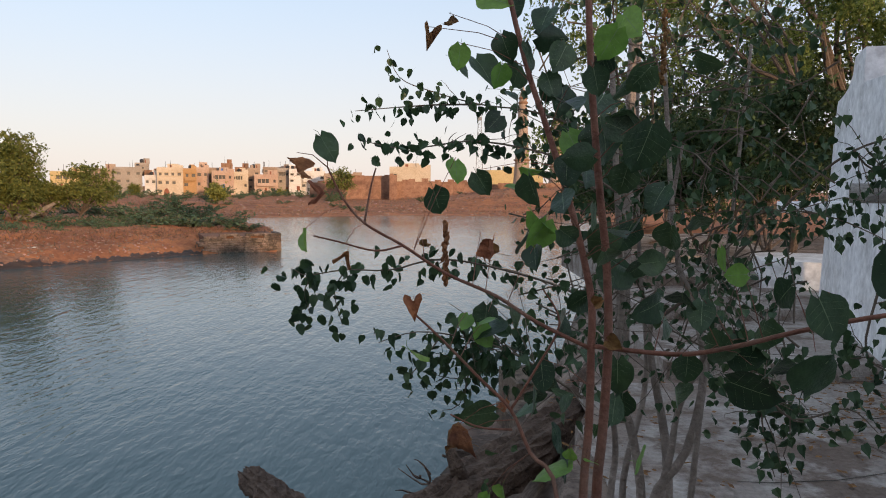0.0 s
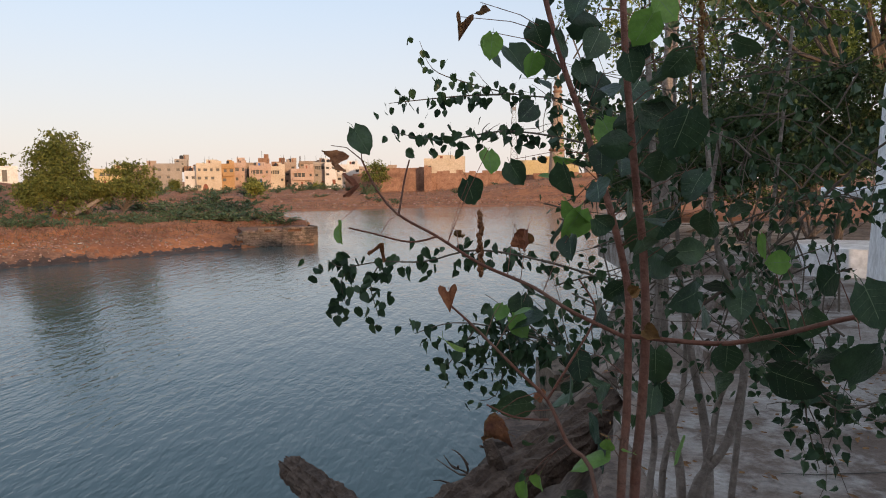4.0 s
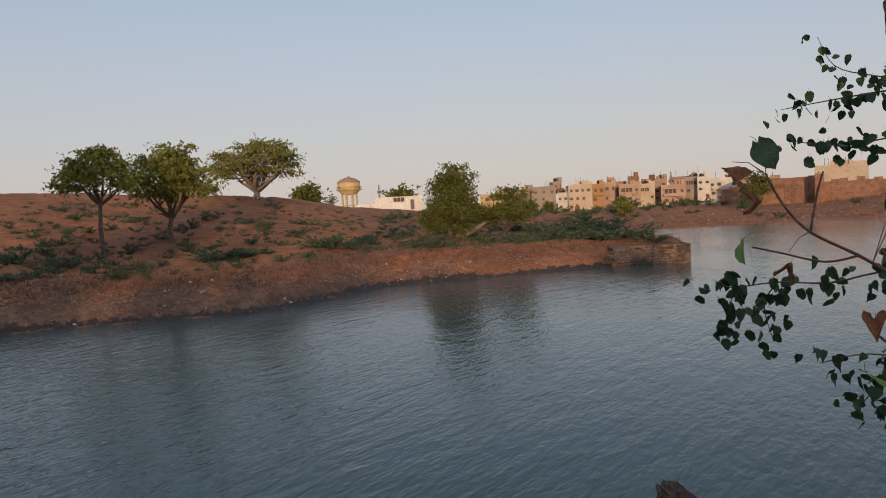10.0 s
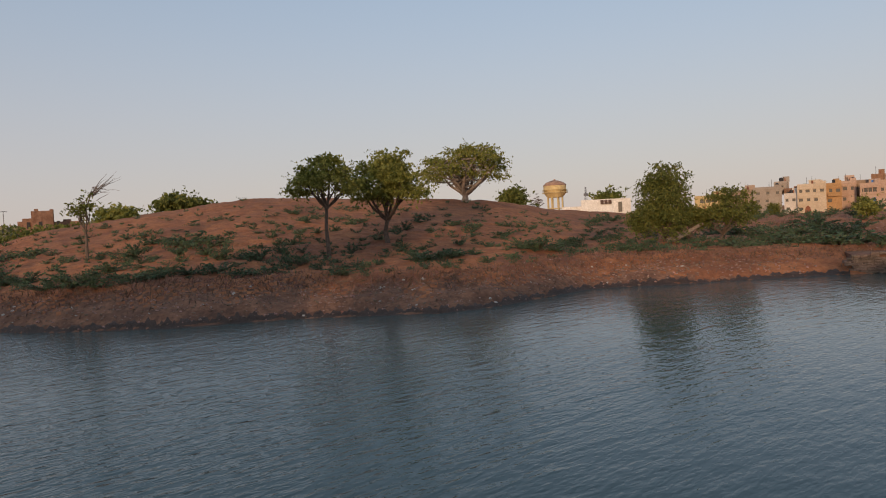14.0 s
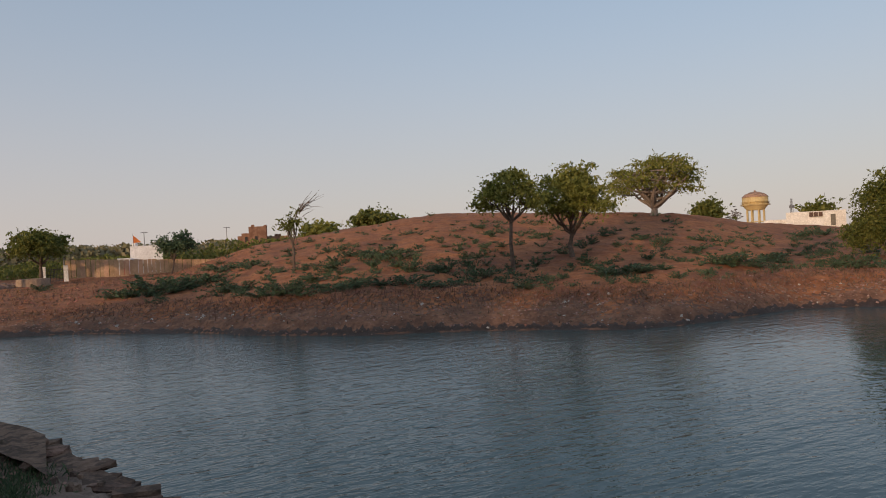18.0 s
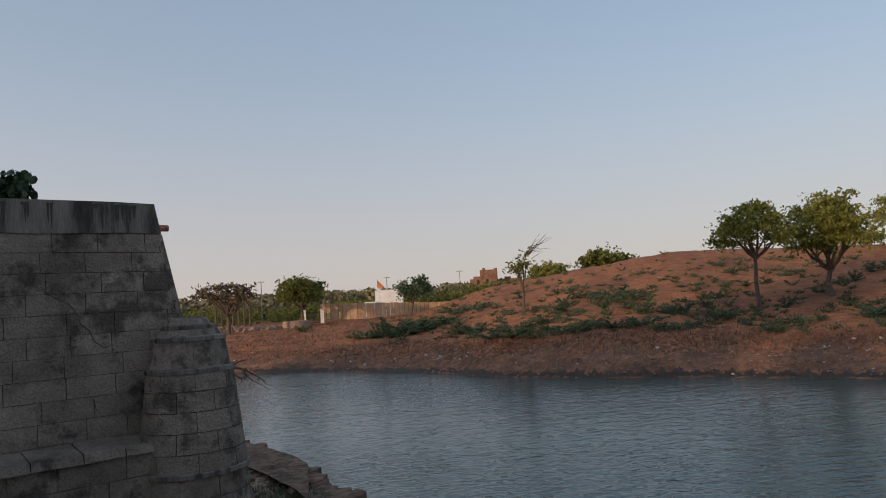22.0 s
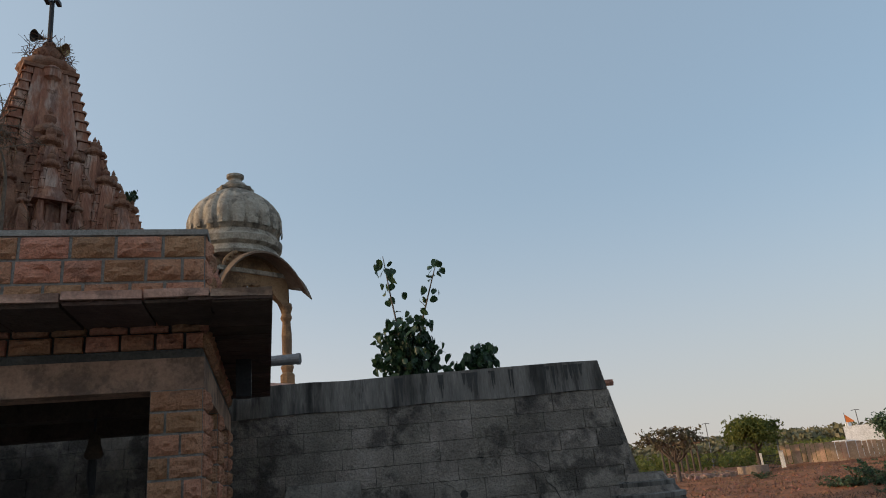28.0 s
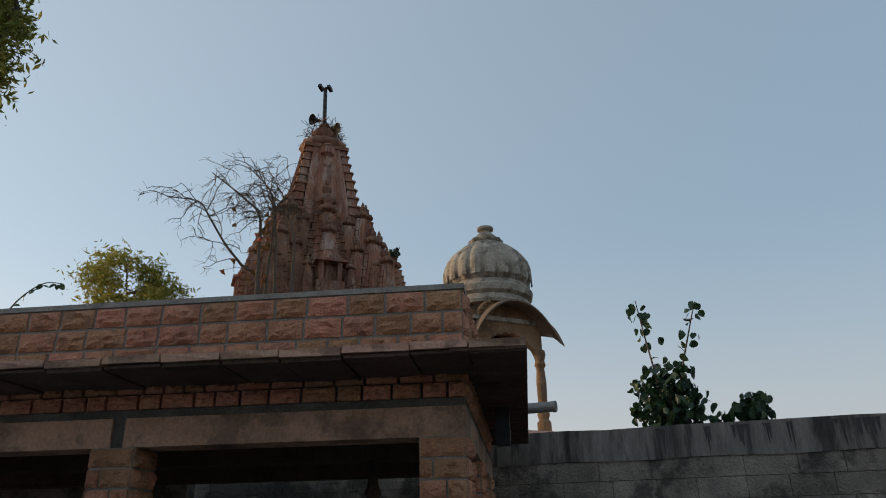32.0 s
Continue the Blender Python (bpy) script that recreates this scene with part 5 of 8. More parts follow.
whole("leaning_trunk", lying, PALEBARK, "pale trunk leaning out from its exposed roots", "trunk", at=tuple(on_ground(-30.4, 54.5)))


def shrub_prototype(seed, n=420, flat=0.45):
    """A low thorn shrub: arching stems from one root and fine feathery leaves."""
    rng = np.random.default_rng(seed)
    t = thing("thorn_shrub", "low blue-green thorn shrub spreading on red earth", "shrub", group="thorn shrubs on the slope")
    stems, cs = Shape(), []
    for i in range(26):
        a, L = rng.uniform(0, 6.28), rng.uniform(0.45, 1.1)
        up = flat * rng.uniform(0.5, 1.9) * (1.25 - 0.5 * L)
        p = [Vector((math.cos(a) * L * u, math.sin(a) * L * u, up * (1.7 * u - 0.75 * u * u) + 0.02)) for u in (0, 0.25, 0.5, 0.75, 1.0)]
        stems.tube(p, [0.02, 0.016, 0.012, 0.008, 0.004], 4, False)
        for j in range(n // 20):
            u = rng.uniform(0.15, 1.08)
            q = Vector((math.cos(a) * L * u, math.sin(a) * L * u, up * (1.7 * u - 0.75 * u * u) + 0.03))
            cs.append(np.array(q) + rng.normal(size=3) * 0.05 * (1.25 - 0.7 * u))
    part("stem_fan", stems, TWIG, t, kind="stuff")
    part("foliage", Shape().quads(leaf_cards(np.array(cs), 0.15, rng, 0.34, 0.7)), THORN, t, kind="stuff")
    return t


SHRUBS = [shrub_prototype(70 + i, 420 + 90 * i, 0.42 + 0.06 * i) for i in range(5)]
for i, s in enumerate(SHRUBS):
    s.location = on_ground(-60 - 3 * i, 41.5 + 2 * i)
rng = np.random.default_rng(80)


def plant_shrub(az, r, w, h=1.0):
    m = Matrix.Translation(on_ground(az, r, 0.03)) @ Matrix.Rotation(rng.uniform(0, 6.28), 4, "Z") @ Matrix.Diagonal((w / 2, w / 2, 0.5 * w * h * rng.uniform(0.8, 1.15), 1))
    copy_thing(SHRUBS[int(rng.integers(5))], m)


# the large patches: compass angle, range, spread
PATCH_A = [(-40.9, 46, 3.0), (-39.5, 46.5, 2.2), (-42.2, 46, 2.0), (-38.6, 52, 2.2), (-49.1, 41.2, 2.8), (-50.5, 40.6, 2.2), (-47.6, 42, 1.8), (-56.7, 37.4, 1.8), (-64.6, 39.2, 2.2), (-62.8, 39, 2.6), (-66.2, 40, 2.4), (-68.4, 40, 2.0), (-69.8, 42, 1.5), (-73.8, 45.5, 2.4), (-76.3, 39.6, 2.4), (-74.6, 39.4, 2.2), (-77.9, 41, 2.4), (-79, 46.5, 2.0), (-68.2, 51.5, 3.2), (-66.6, 50.4, 2.6), (-70.8, 55.5, 2.0), (-69.5, 53, 2.4)]
PATCH_B = [(-63.9, 44.2, 2.0), (-33.1, 46.3, 2.2), (-34.2, 46, 1.8), (-32, 46.4, 1.8), (-36.4, 78, 3.0), (-35, 84, 3), (-43.5, 53, 2.0), (-47.4, 58, 1.8), (-28.7, 50, 2.2), (-26.6, 50, 2.4), (-24.9, 51, 3.0), (-23.2, 52, 3.2), (-21.6, 51.5, 3.0), (-20.3, 51.5, 3.4), (-19, 51, 3.4), (-17.8, 51, 3.4), (-16.6, 50, 3.2), (-15.5, 49.5, 2.8), (-24, 60, 3.6), (-22, 64, 4.0), (-19.8, 62, 4.0), (-26, 70, 4), (-23.5, 78, 4.4), (-20.8, 74, 4), (-18.7, 66, 3.6), (-28, 84, 4)]
PATCH_C = [(-85.9, 52, 3.2), (-84.3, 53, 3.4), (-87.2, 54, 3.0), (-82.9, 54, 3.0), (-81.4, 55, 2.8), (-85, 57, 3.4), (-83, 58, 3.0), (-88.4, 55, 2.2), (-93, 73, 2.0), (-80.3, 47, 2.4), (-72.4, 40, 2.4), (-71, 39.5, 2.0), (-80.8, 63, 3), (-78.6, 60, 2.6), (-17.8, 128, 3.4), (-14.2, 165, 3.6), (-13.2, 180, 4), (-15.5, 190, 4), (-20, 150, 4)]
for az, r, w in PATCH_A + PATCH_B:
    plant_shrub(az, r, w * 1.15, 0.55)
for az, r, w in PATCH_C:
    plant_shrub(az, r, w * 1.2, 0.6)
for i in range(190):
    az, u = rng.uniform(-82, -33), rng.random()
    rf = float(np.interp(az, FAR_AZ, FAR_R))
    r = rf + 6.5 + 30 * u ** 1.15
    if math.sin(az * 0.5) + math.sin(az * 1.3 + r * 0.25) > -0.9:
        plant_shrub(az, r, rng.uniform(0.4, 1.4), rng.uniform(0.5, 1.0))


def weeds(name, label, spots, seed, size, count, material, up=1.2):
    """Dry stalks and twigs along the bank, as one tangle."""
    rng = np.random.default_rng(seed)
    s = Shape()
    cs = []
    for az, r, spread in spots:
        for i in range(count):
            a, q = az + rng.normal() * spread, r + rng.normal() * 0.9
            z = float(ground_height(a, q))
            if z < 0.08:
                continue
            cs.append(pol(a, q, z + size * 0.3))
    c = np.array([tuple(p) for p in cs])
    s.quads(leaf_cards(c, size, rng, 0.09, up))
    return whole(name, s, material, label, "weeds", kind="stuff")


weeds("dry_weeds", "tangle of dry reddish brown weeds along the bank", [(a, float(np.interp(a, FAR_AZ, FAR_R)) + 4.0, 1.2) for a in np.arange(-100, -14, 1.2)], 91, 0.36, 110, DRYGRASS)
weeds("dry_stalks", "sparse dry stalks on the muddy shore", [(a, float(np.interp(a, FAR_AZ, FAR_R)) + 2.4, 1.6) for a in np.arange(-100, -16, 2.5)], 92, 0.30, 24, BARK, 2.2)


def rubble(name, label, spots, seed, size, material, cat="rubble"):
    rng = np.random.default_rng(seed)
    s = Shape()
    for az, r, n, spread, rs in spots:
        for i in range(n):
            a, q = az + rng.normal() * spread, r + rng.normal() * rs
            z = float(ground_height(a, q))
            if z < 0.03:
                continue
            k = size * rng.uniform(0.4, 1.5)
            m = Matrix.Translation(pol(a, q, z)) @ Euler(tuple(rng.uniform(-0.5, 0.5, 2)) + (rng.uniform(0, 6.28),)).to_matrix().to_4x4()
            s.box((-k, -k * 0.7, -k * 0.3), (k, k * 0.7, k * rng.uniform(0.3, 0.8)), m, rng.uniform(0.5, 0.9))
    return whole(name, s, material, label, cat, kind="stuff")


rubble("shore_stones", "scattered stones and broken brick along the muddy shore", [(a, float(np.interp(a, FAR_AZ, FAR_R)) + 2.2, 62, 1.1, 1.5) for a in np.arange(-99, -22, 1.5)], 95, 0.05, RUBBLE)
rubble("earth_clods", "broken clods and stones over the red slope", [(a, float(np.interp(a, FAR_AZ, FAR_R)) + d, 14, 1.0, 2.2) for a in np.arange(-99, -18, 1.6) for d in (5, 9, 14, 21)], 94, 0.045, CLOD)
rubble("litter", "scraps of pale litter along the shore", [(a, float(np.interp(a, FAR_AZ, FAR_R)) + 2.0, 4, 1.5, 1.3) for a in np.arange(-99, -30, 4.5)] + [(-82.5, 41.2, 8, 0.3, 0.4), (-53.7, 34.2, 2, 0.1, 0.1), (-51.1, 33.2, 2, 0.1, 0.1)], 96, 0.07, LITTER, "litter")
weeds("plain_weeds", "dry brown brush and weeds over the plain", [(a, r, 0.9) for a in np.arange(-101, -80, 0.8) for r in (58, 63, 69, 76, 83)], 93, 0.42, 26, DRYGRASS)
rubble("plain_stones", "broken stones and clods over the trodden plain", [(a, r, 9, 0.6, 2.5) for a in np.arange(-101, -80, 1.0) for r in (57, 64, 72, 80)], 90, 0.11, CLOD)
rubble("rubble_heap", "long heap of broken red stones beside the gate", [(a, 84 + 2 * math.sin(a), 60, 0.5, 1.2) for a in np.arange(-99.5, -93.4, 0.7)], 97, 0.30, RUBBLE)

for i in range(34):
    az = rng.uniform(-25, 9)
    rb = float(np.interp(az, BACK_AZ, BACK_R))
    plant_shrub(az, rb + 8 + 75 * rng.random() ** 1.4, rng.uniform(1.2, 3.6), rng.uniform(0.6, 1.2))
for az, r, w in ((-22.2, 190, 4.5), (-19.6, 196, 3.5), (-18.4, 140, 4), (-16.9, 175, 5), (-15.9, 150, 3.5), (-14.8, 196, 4), (-13.4, 190, 5), (-12.2, 195, 4), (-11.4, 160, 4.5), (-10.2, 180, 5), (-9.0, 140, 4), (-21.0, 130, 4), (-24.6, 150, 5), (-26.4, 170, 5)):
    plant_shrub(az, r, w, 1.0)
# the small scrub of the slope, too many to count
cs, stems = [], Shape()
for i in range(1500):
    az, u = rng.uniform(-86, -20), rng.random()
    r = float(np.interp(az, FAR_AZ, FAR_R)) + 5.5 + 36 * u ** 1.05
    if math.sin(az * 0.9 + r * 0.35) + math.sin(az * 2.3 - r * 0.2) < -0.7 or (u > 0.72 and rng.random() < 0.5):
        continue
    o, w = on_ground(az, r), 0.16 + 0.42 * rng.random() ** 2
    fan = int(7 + 10 * w)
    for k in range(fan):
        a, h = rng.uniform(0, 6.28), rng.uniform(0.3, 1.0)
        e = o + Vector((math.cos(a) * w, math.sin(a) * w, w * h * 0.8))
        stems.tube([o, e], [0.01, 0.004], 3, False)
        m = int(5 + 9 * w)
        t = rng.uniform(0.2, 1.1, size=(m, 1))
        cs.append(np.array(o)[None, :] * (1 - t) + np.array(e)[None, :] * t + rng.normal(size=(m, 3)) * 0.045)
low = thing("low_scrub", "small tufts of blue-green scrub dotted over the red slope", "scrub", tuple(on_ground(-50, 45)), kind="stuff")
part("foliage", Shape().quads(leaf_cards(np.concatenate(cs), 0.13, rng, 0.34, 0.7)), THORN, low, kind="stuff")
part("stem_spray", stems, TWIG, low, kind="stuff")

weeds("dry_grass", "dry grass and scrub on the far shore below the town", [(a, float(np.interp(a, BACK_AZ, BACK_R)) + d, 1.0) for a in np.arange(-24, 10, 1.1) for d in (3, 7, 13, 22, 34, 50, 68)], 98, 0.55, 30, DRYGRASS)
rubble("far_rubble", "rubble and broken stones on the far shore below the town", [(a, float(np.interp(a, BACK_AZ, BACK_R)) + d, 10, 0.8, 3.0) for a in np.arange(-22, 8, 1.5) for d in (2, 10, 25, 45)], 99, 0.16, RUBBLE)


# ---- the stone quay of the far bank ----
def build_quay():
    a, b = pol(-13.0, 45.7, 0), pol(-18.6, 44.9, 0)
    along = (b - a).normalized()
    out = Vector((along.y, -along.x, 0))
    if out.dot(a) > 0:
        out = -out
    q = thing("stone_quay", "low quay wall of coursed reddish stone at the water's edge", "quay", (a.x, a.y, 0), kind="structure")
    back = -out * 5
    core = Shape()
    vs = []
    for z in (-1.0, 1.02):
        for p in (a, b, b + back, a + back):
            k = p - out * 0.05
            vs.append((k.x, k.y, z))
    core.add(vs, [(3, 2, 1, 0), (4, 5, 6, 7), (0, 1, 5, 4), (1, 2, 6, 5), (2, 3, 7, 6), (3, 0, 4, 7)])
    part("quay_core", core, MUD, q, "earth filling behind the stones")
    me = [rock_block("quay_stone", GREYSTONE, 130 + i, 0.10, 0.05, 3) for i in range(4)]
    rng = np.random.default_rng(14)
    L = (b - a).length
    for row in range(8):
        x = -0.1 * (row % 2)
        while x < L:
            w = rng.uniform(0.3, 0.62)
            if row < 6 or rng.random() > 0.12 * (row - 5) * x / 1.6:
                c = a + along * (x + w / 2) + Vector((0, 0, 0.05 + 0.148 * row))
                piece("quay_stone", me[int(rng.integers(4))], q, frame_at(c, out) @ Matrix.Diagonal((w - 0.01, 0.3, 0.145, 1)))
            x += w
        for j in range(4):
            c = a + back * ((j + 0.5) / 12) + Vector((0, 0, 0.05 + 0.148 * row))
            piece("quay_stone", me[j], q, frame_at(c, -along) @ Matrix.Diagonal((0.41, 0.3, 0.14, 1)))


build_quay()


# ---- water tower, white building ----
def build_water_tower():
    c = pol(-39.4, 280, 0)
    g = float(ground_height(-39.4, 280))
    t = thing("water_tower", "cream concrete water tower with a domed tank on columns", "water tower", (c.x, c.y, g))
    cream = mat("cream_tower_paint", (0.52, 0.40, 0.20), (0.60, 0.48, 0.26), 0.4, 0.85, 0.1, 3, (0.40, 0.30, 0.16), 0.15, 0.5)
    part("tank", Shape().lathe([(2.9, 11.4), (4.4, 13.2), (4.4, 16.0), (4.0, 16.05)], 32, (c.x, c.y)), cream, t)
    part("tank_roof", Shape().lathe([(4.5, 16.0), (4.5, 16.2), (3.4, 17.2), (1.6, 17.9), (0.4, 18.15), (0.3, 18.5), (0.05, 18.6)], 32, (c.x, c.y)), SLAB, t, "brownish domed tank roof")
    rail = Shape()
    for z in (13.4, 13.9, 14.3):
        rail.lathe([(4.95, z), (5.0, z), (5.0, z + 0.07), (4.95, z + 0.07)], 32, (c.x, c.y))
    part("gallery_rail", rail, cream, t)
    part("gallery", Shape().lathe([(4.3, 13.1), (5.0, 13.1), (5.0, 13.3), (4.3, 13.3)], 32, (c.x, c.y)), cream, t)
    for i in range(8):
        a = 2 * math.pi * (i + 0.3) / 8
        p = Vector((c.x + 3.0 * math.cos(a), c.y + 3.0 * math.sin(a), 0))
        part("column", Shape().tube([p + Vector((0, 0, g)), p + Vector((0, 0, 11.5))], [0.3, 0.3], 8), cream, t)
    ring = Shape().lathe([(2.85, 7.0), (3.15, 7.0), (3.15, 7.35), (2.85, 7.35)], 24, (c.x, c.y))
    part("tie_ring", ring, cream, t)


build_water_tower()


def wall_box(parent, name, az0, az1, r, z0, z1, depth, material, label=""):
    a, b = pol(az0, r, 0), pol(az1, r, 0)
    d = ((a + b) / 2).normalized() * depth
    vs = [(p.x, p.y, z) for z in (z0, z1) for p in (a, b, b + d, a + d)]
    return part(name, Shape().add(vs, [(3, 2, 1, 0), (4, 5, 6, 7), (0, 1, 5, 4), (1, 2, 6, 5), (2, 3, 7, 6), (3, 0, 4, 7)]), material, parent, label)


def build_white_building():
    c = pol(-35.5, 160, 3.6)
    t = thing("white_building", "long low whitewashed building with a gate room", "building", tuple(c))
    warm = mat("warm_whitewash", (0.62, 0.60, 0.56), (0.72, 0.70, 0.66), 0.5, 0.9, 0.1, 4, (0.45, 0.40, 0.35), 0.2, 0.6)
    wall_box(t, "wall", -38.9, -37.4, 165, 3.0, 6.0, 0.4, warm)
    wall_box(t, "wall", -37.4, -35.0, 162, 3.0, 7.3, 6, warm)
    wall_box(t, "wall", -35.0, -33.6, 160, 2.8, 7.25, 6, warm)
    wall_box(t, "wall", -36.0, -35.0, 159, 2.8, 5.9, 0.4, warm)
    wall_box(t, "doorway", -34.55, -34.25, 159.8, 4.3, 6.5, 0.3, DARKFILL, "grey metal door")
    # solid dark panels paint the shade inside the openings
    for i in range(3):
        wall_box(t, "grille", -35.9 + 0.3 * i, -35.65 + 0.3 * i, 161.5, 6.2, 7.1, 0.2, DARKBROWN, "dark panel painted as a shaded opening")


build_white_building()


# ---- the town across the water ----
PAINTS = {
    "cream": mat("cream_house_paint", (0.482, 0.395, 0.295), (0.550, 0.454, 0.353), 0.5, 0.9, 0.1, 4, (0.361, 0.269, 0.180), 0.25, 0.6),
    "tan": mat("tan_house_plaster", (0.292, 0.214, 0.160), (0.361, 0.269, 0.205), 0.5, 0.9, 0.1, 4, (0.232, 0.160, 0.115), 0.25, 0.6),
    "peach": mat("peach_house_paint", (0.404, 0.286, 0.221), (0.473, 0.336, 0.262), 0.5, 0.9, 0.1, 4, (0.361, 0.218, 0.156), 0.25, 0.6),
    "grey": mat("grey_cement_house", (0.284, 0.235, 0.197), (0.353, 0.302, 0.254), 0.5, 0.9, 0.1, 4, (0.189, 0.160, 0.139), 0.25, 0.6),
    "white": mat("white_house_paint", (0.568, 0.529, 0.492), (0.645, 0.605, 0.566), 0.5, 0.9, 0.1, 4, (0.430, 0.386, 0.344), 0.25, 0.6),
    "brown": mat("brown_brick_house", (0.215, 0.118, 0.074), (0.284, 0.160, 0.098), 0.5, 0.9, 0.1, 4, (0.155, 0.084, 0.057), 0.25, 0.6),
    "ochre": mat("ochre_house_paint", (0.361, 0.210, 0.098), (0.430, 0.260, 0.131), 0.5, 0.9, 0.1, 4, (0.301, 0.168, 0.074), 0.25, 0.6),
    "yellow": mat("yellow_house_paint", (0.482, 0.378, 0.197), (0.542, 0.420, 0.238), 0.5, 0.9, 0.1, 4, (0.361, 0.269, 0.123), 0.25, 0.6),
}
BLUEDOOR = mat("blue_painted_door", (0.05, 0.16, 0.42), (0.07, 0.2, 0.5), 1, 0.7, 0.0)
WOODDOOR = mat("brown_wood_door", (0.18, 0.06, 0.035), (0.25, 0.09, 0.05), 1, 0.7, 0.0)


def house(paint, az0, az1, z0, z1, r=220, floors=2, bays=3, depth=9, tank=False, door=WOODDOOR, arch=False, balcony=False):
    c = pol((az0 + az1) / 2, r, z0)
    h = thing("town_house", f"{paint} flat-roofed town house of {floors} storeys across the lake" if floors > 1 else f"{paint} flat-roofed single-storey town building", "house", tuple(c), group="town houses")
    m = PAINTS[paint]
    wall_box(h, "wall", az0, az1, r, z0 - 1.5, z1, depth, m)
    wall_box(h, "parapet", az0 - 0.02, az1 + 0.02, r - 0.12, z1 - 0.75, z1 - 0.62, 0.12, m, "parapet moulding")
    fh = (z1 - 0.8 - z0) / floors
    w = (az1 - az0)
    for f in range(floors):
        zb = z0 + fh * f
        for i in range(bays):
            a = az0 + w * (i + 0.5) / bays + 0.04 * math.sin(7 * i + 3 * f + az0)
            hw = min(0.11, w / bays * 0.24) * (0.7 + 0.5 * abs(math.sin(5 * i + f + az0 * 9)))
            if math.sin(13.7 * i + 5.1 * f + az0 * 21) > 0.72:
                continue
            if f == 0 and i % 2 == 1:
                wall_box(h, "door", a - hw, a + hw, r - 0.05, z0, zb + fh * 0.72, 0.1, door)
                continue
            win = wall_box(h, "window", a - hw, a + hw, r - 0.05, zb + fh * 0.38, zb + fh * 0.70, 0.1, DARKFILL)
            wall_box(win, "sill", a - hw * 1.3, a + hw * 1.3, r - 0.22, zb + fh * 0.29, zb + fh * 0.335, 0.2, m)
            wall_box(win, "hood", a - hw * 1.4, a + hw * 1.4, r - 0.45, zb + fh * 0.78, zb + fh * 0.82, 0.43, m)
        if f:
            wall_box(h, "string_course", az0, az1, r - 0.1, zb - 0.08, zb + 0.06, 0.1, m)
    k = abs(math.sin(az0 * 31.7 + z1 * 3.1))
    if w > 0.8 and k > 0.25:
        a = az0 + w * (0.12 + 0.5 * k)
        room = wall_box(h, "stair_head", a, a + w * 0.42, r + 2.5, z1 - 0.1, z1 + 0.7 + 0.7 * k, 2.5, m, "small stair room on the roof")
        wall_box(room, "door", a + w * 0.09, a + w * 0.16, r + 2.42, z1, z1 + 0.5 + 0.5 * k, 0.1, door)
    if w > 0.6 and k < 0.7:
        wall_box(h, "roof_wall", az1 - w * (0.2 + 0.3 * k), az1, r + 0.3, z1 - 0.1, z1 + 0.35 + 0.5 * k, 0.25, m, "low wall on the roof edge")
    # on one storey of some houses, thin pillars before a panel painting veranda shade
    if floors > 1 and w > 0.9 and 0.3 < abs(math.sin(az0 * 17.3)) < 0.85:
        f = 1 if floors == 2 else 1 + int(abs(az0 * 7)) % 2
        zb, a, b = z0 + fh * f, az0 + w * 0.14, az0 + w * 0.62
        room = wall_box(h, "veranda", a, b, r - 0.09, zb + fh * 0.12, zb + fh * 0.78, 0.08, DARKFILL, "flat dark panel painted as a veranda's shade")
        for i in range(4):
            p = a + (b - a) * (i + 0.0) / 3
            wall_box(room, "pillar", p - 0.022, p + 0.022, r - 0.24, zb + fh * 0.1, zb + fh * 0.8, 0.14, m)
        wall_box(room, "railing", a - 0.03, b + 0.03, r - 0.30, zb + fh * 0.08, zb + fh * 0.30, 0.06, m)
        wall_box(room, "shade_slab", a - 0.06, b + 0.06, r - 0.75, zb + fh * 0.80, zb + fh * 0.85, 0.74, m)
    # roof clutter: antenna poles and small tanks
    for i in range(1 + int(w * 1.5)):
        a = az0 + w * (0.15 + 0.7 * abs(math.sin(az0 * 5.1 + 2.3 * i)))
        p = pol(a, r + 1.2 + i, 0)
        if (i + int(abs(az0) * 10)) % 3:
            part("roof_pole", Shape().tube([(p.x, p.y, z1 - 0.1), (p.x, p.y, z1 + 1.3 + 0.8 * abs(math.sin(az0 * 3 + i)))], [0.06, 0.04], 5), BLACKMETAL, h, "thin roof pole")
        elif floors > 1:
            part("water_tank", Shape().lathe([(0.5, z1 - 0.1), (0.5, z1 + 0.7), (0.36, z1 + 0.88), (0.12, z1 + 0.95)], 10, (p.x, p.y)), BLACKMETAL if i % 2 else m, h, "rooftop water tank")
    if balcony:
        wall_box(h, "balcony", az0 + w * 0.1, az1 - w * 0.1, r - 1.0, z0 + fh - 0.1, z0 + fh + 0.75, 0.98, m)
    if arch:
        a = az0 + w * 0.36
        p0, p1 = pol(a - 0.22, r - 0.06, 0), pol(a + 0.22, r - 0.06, 0)
        vs = [p0.lerp(p1, 0.5 - 0.5 * math.cos(math.pi * i / 12)) + Vector((0, 0, z0 + 2.1 * math.sin(math.pi * i / 12))) for i in range(13)]
        vs += [p + pol(az0, 0.1, 0) for p in vs]
        part("arch", Shape().add(vs, [tuple(range(13))] + [(i, i + 1, i + 14, i + 13) for i in range(12)]), WOODDOOR, h, "dark arched doorway")
    if tank:
        a = (az0 + az1) / 2
        p = pol(a, r + 3, z1)
        part("water_tank", Shape().lathe([(0.6, z1 - 0.1), (0.6, z1 + 0.9), (0.45, z1 + 1.1), (0.15, z1 + 1.2)], 12, (p.x, p.y)), BLACKMETAL, h, "black rooftop water tank")
    return h


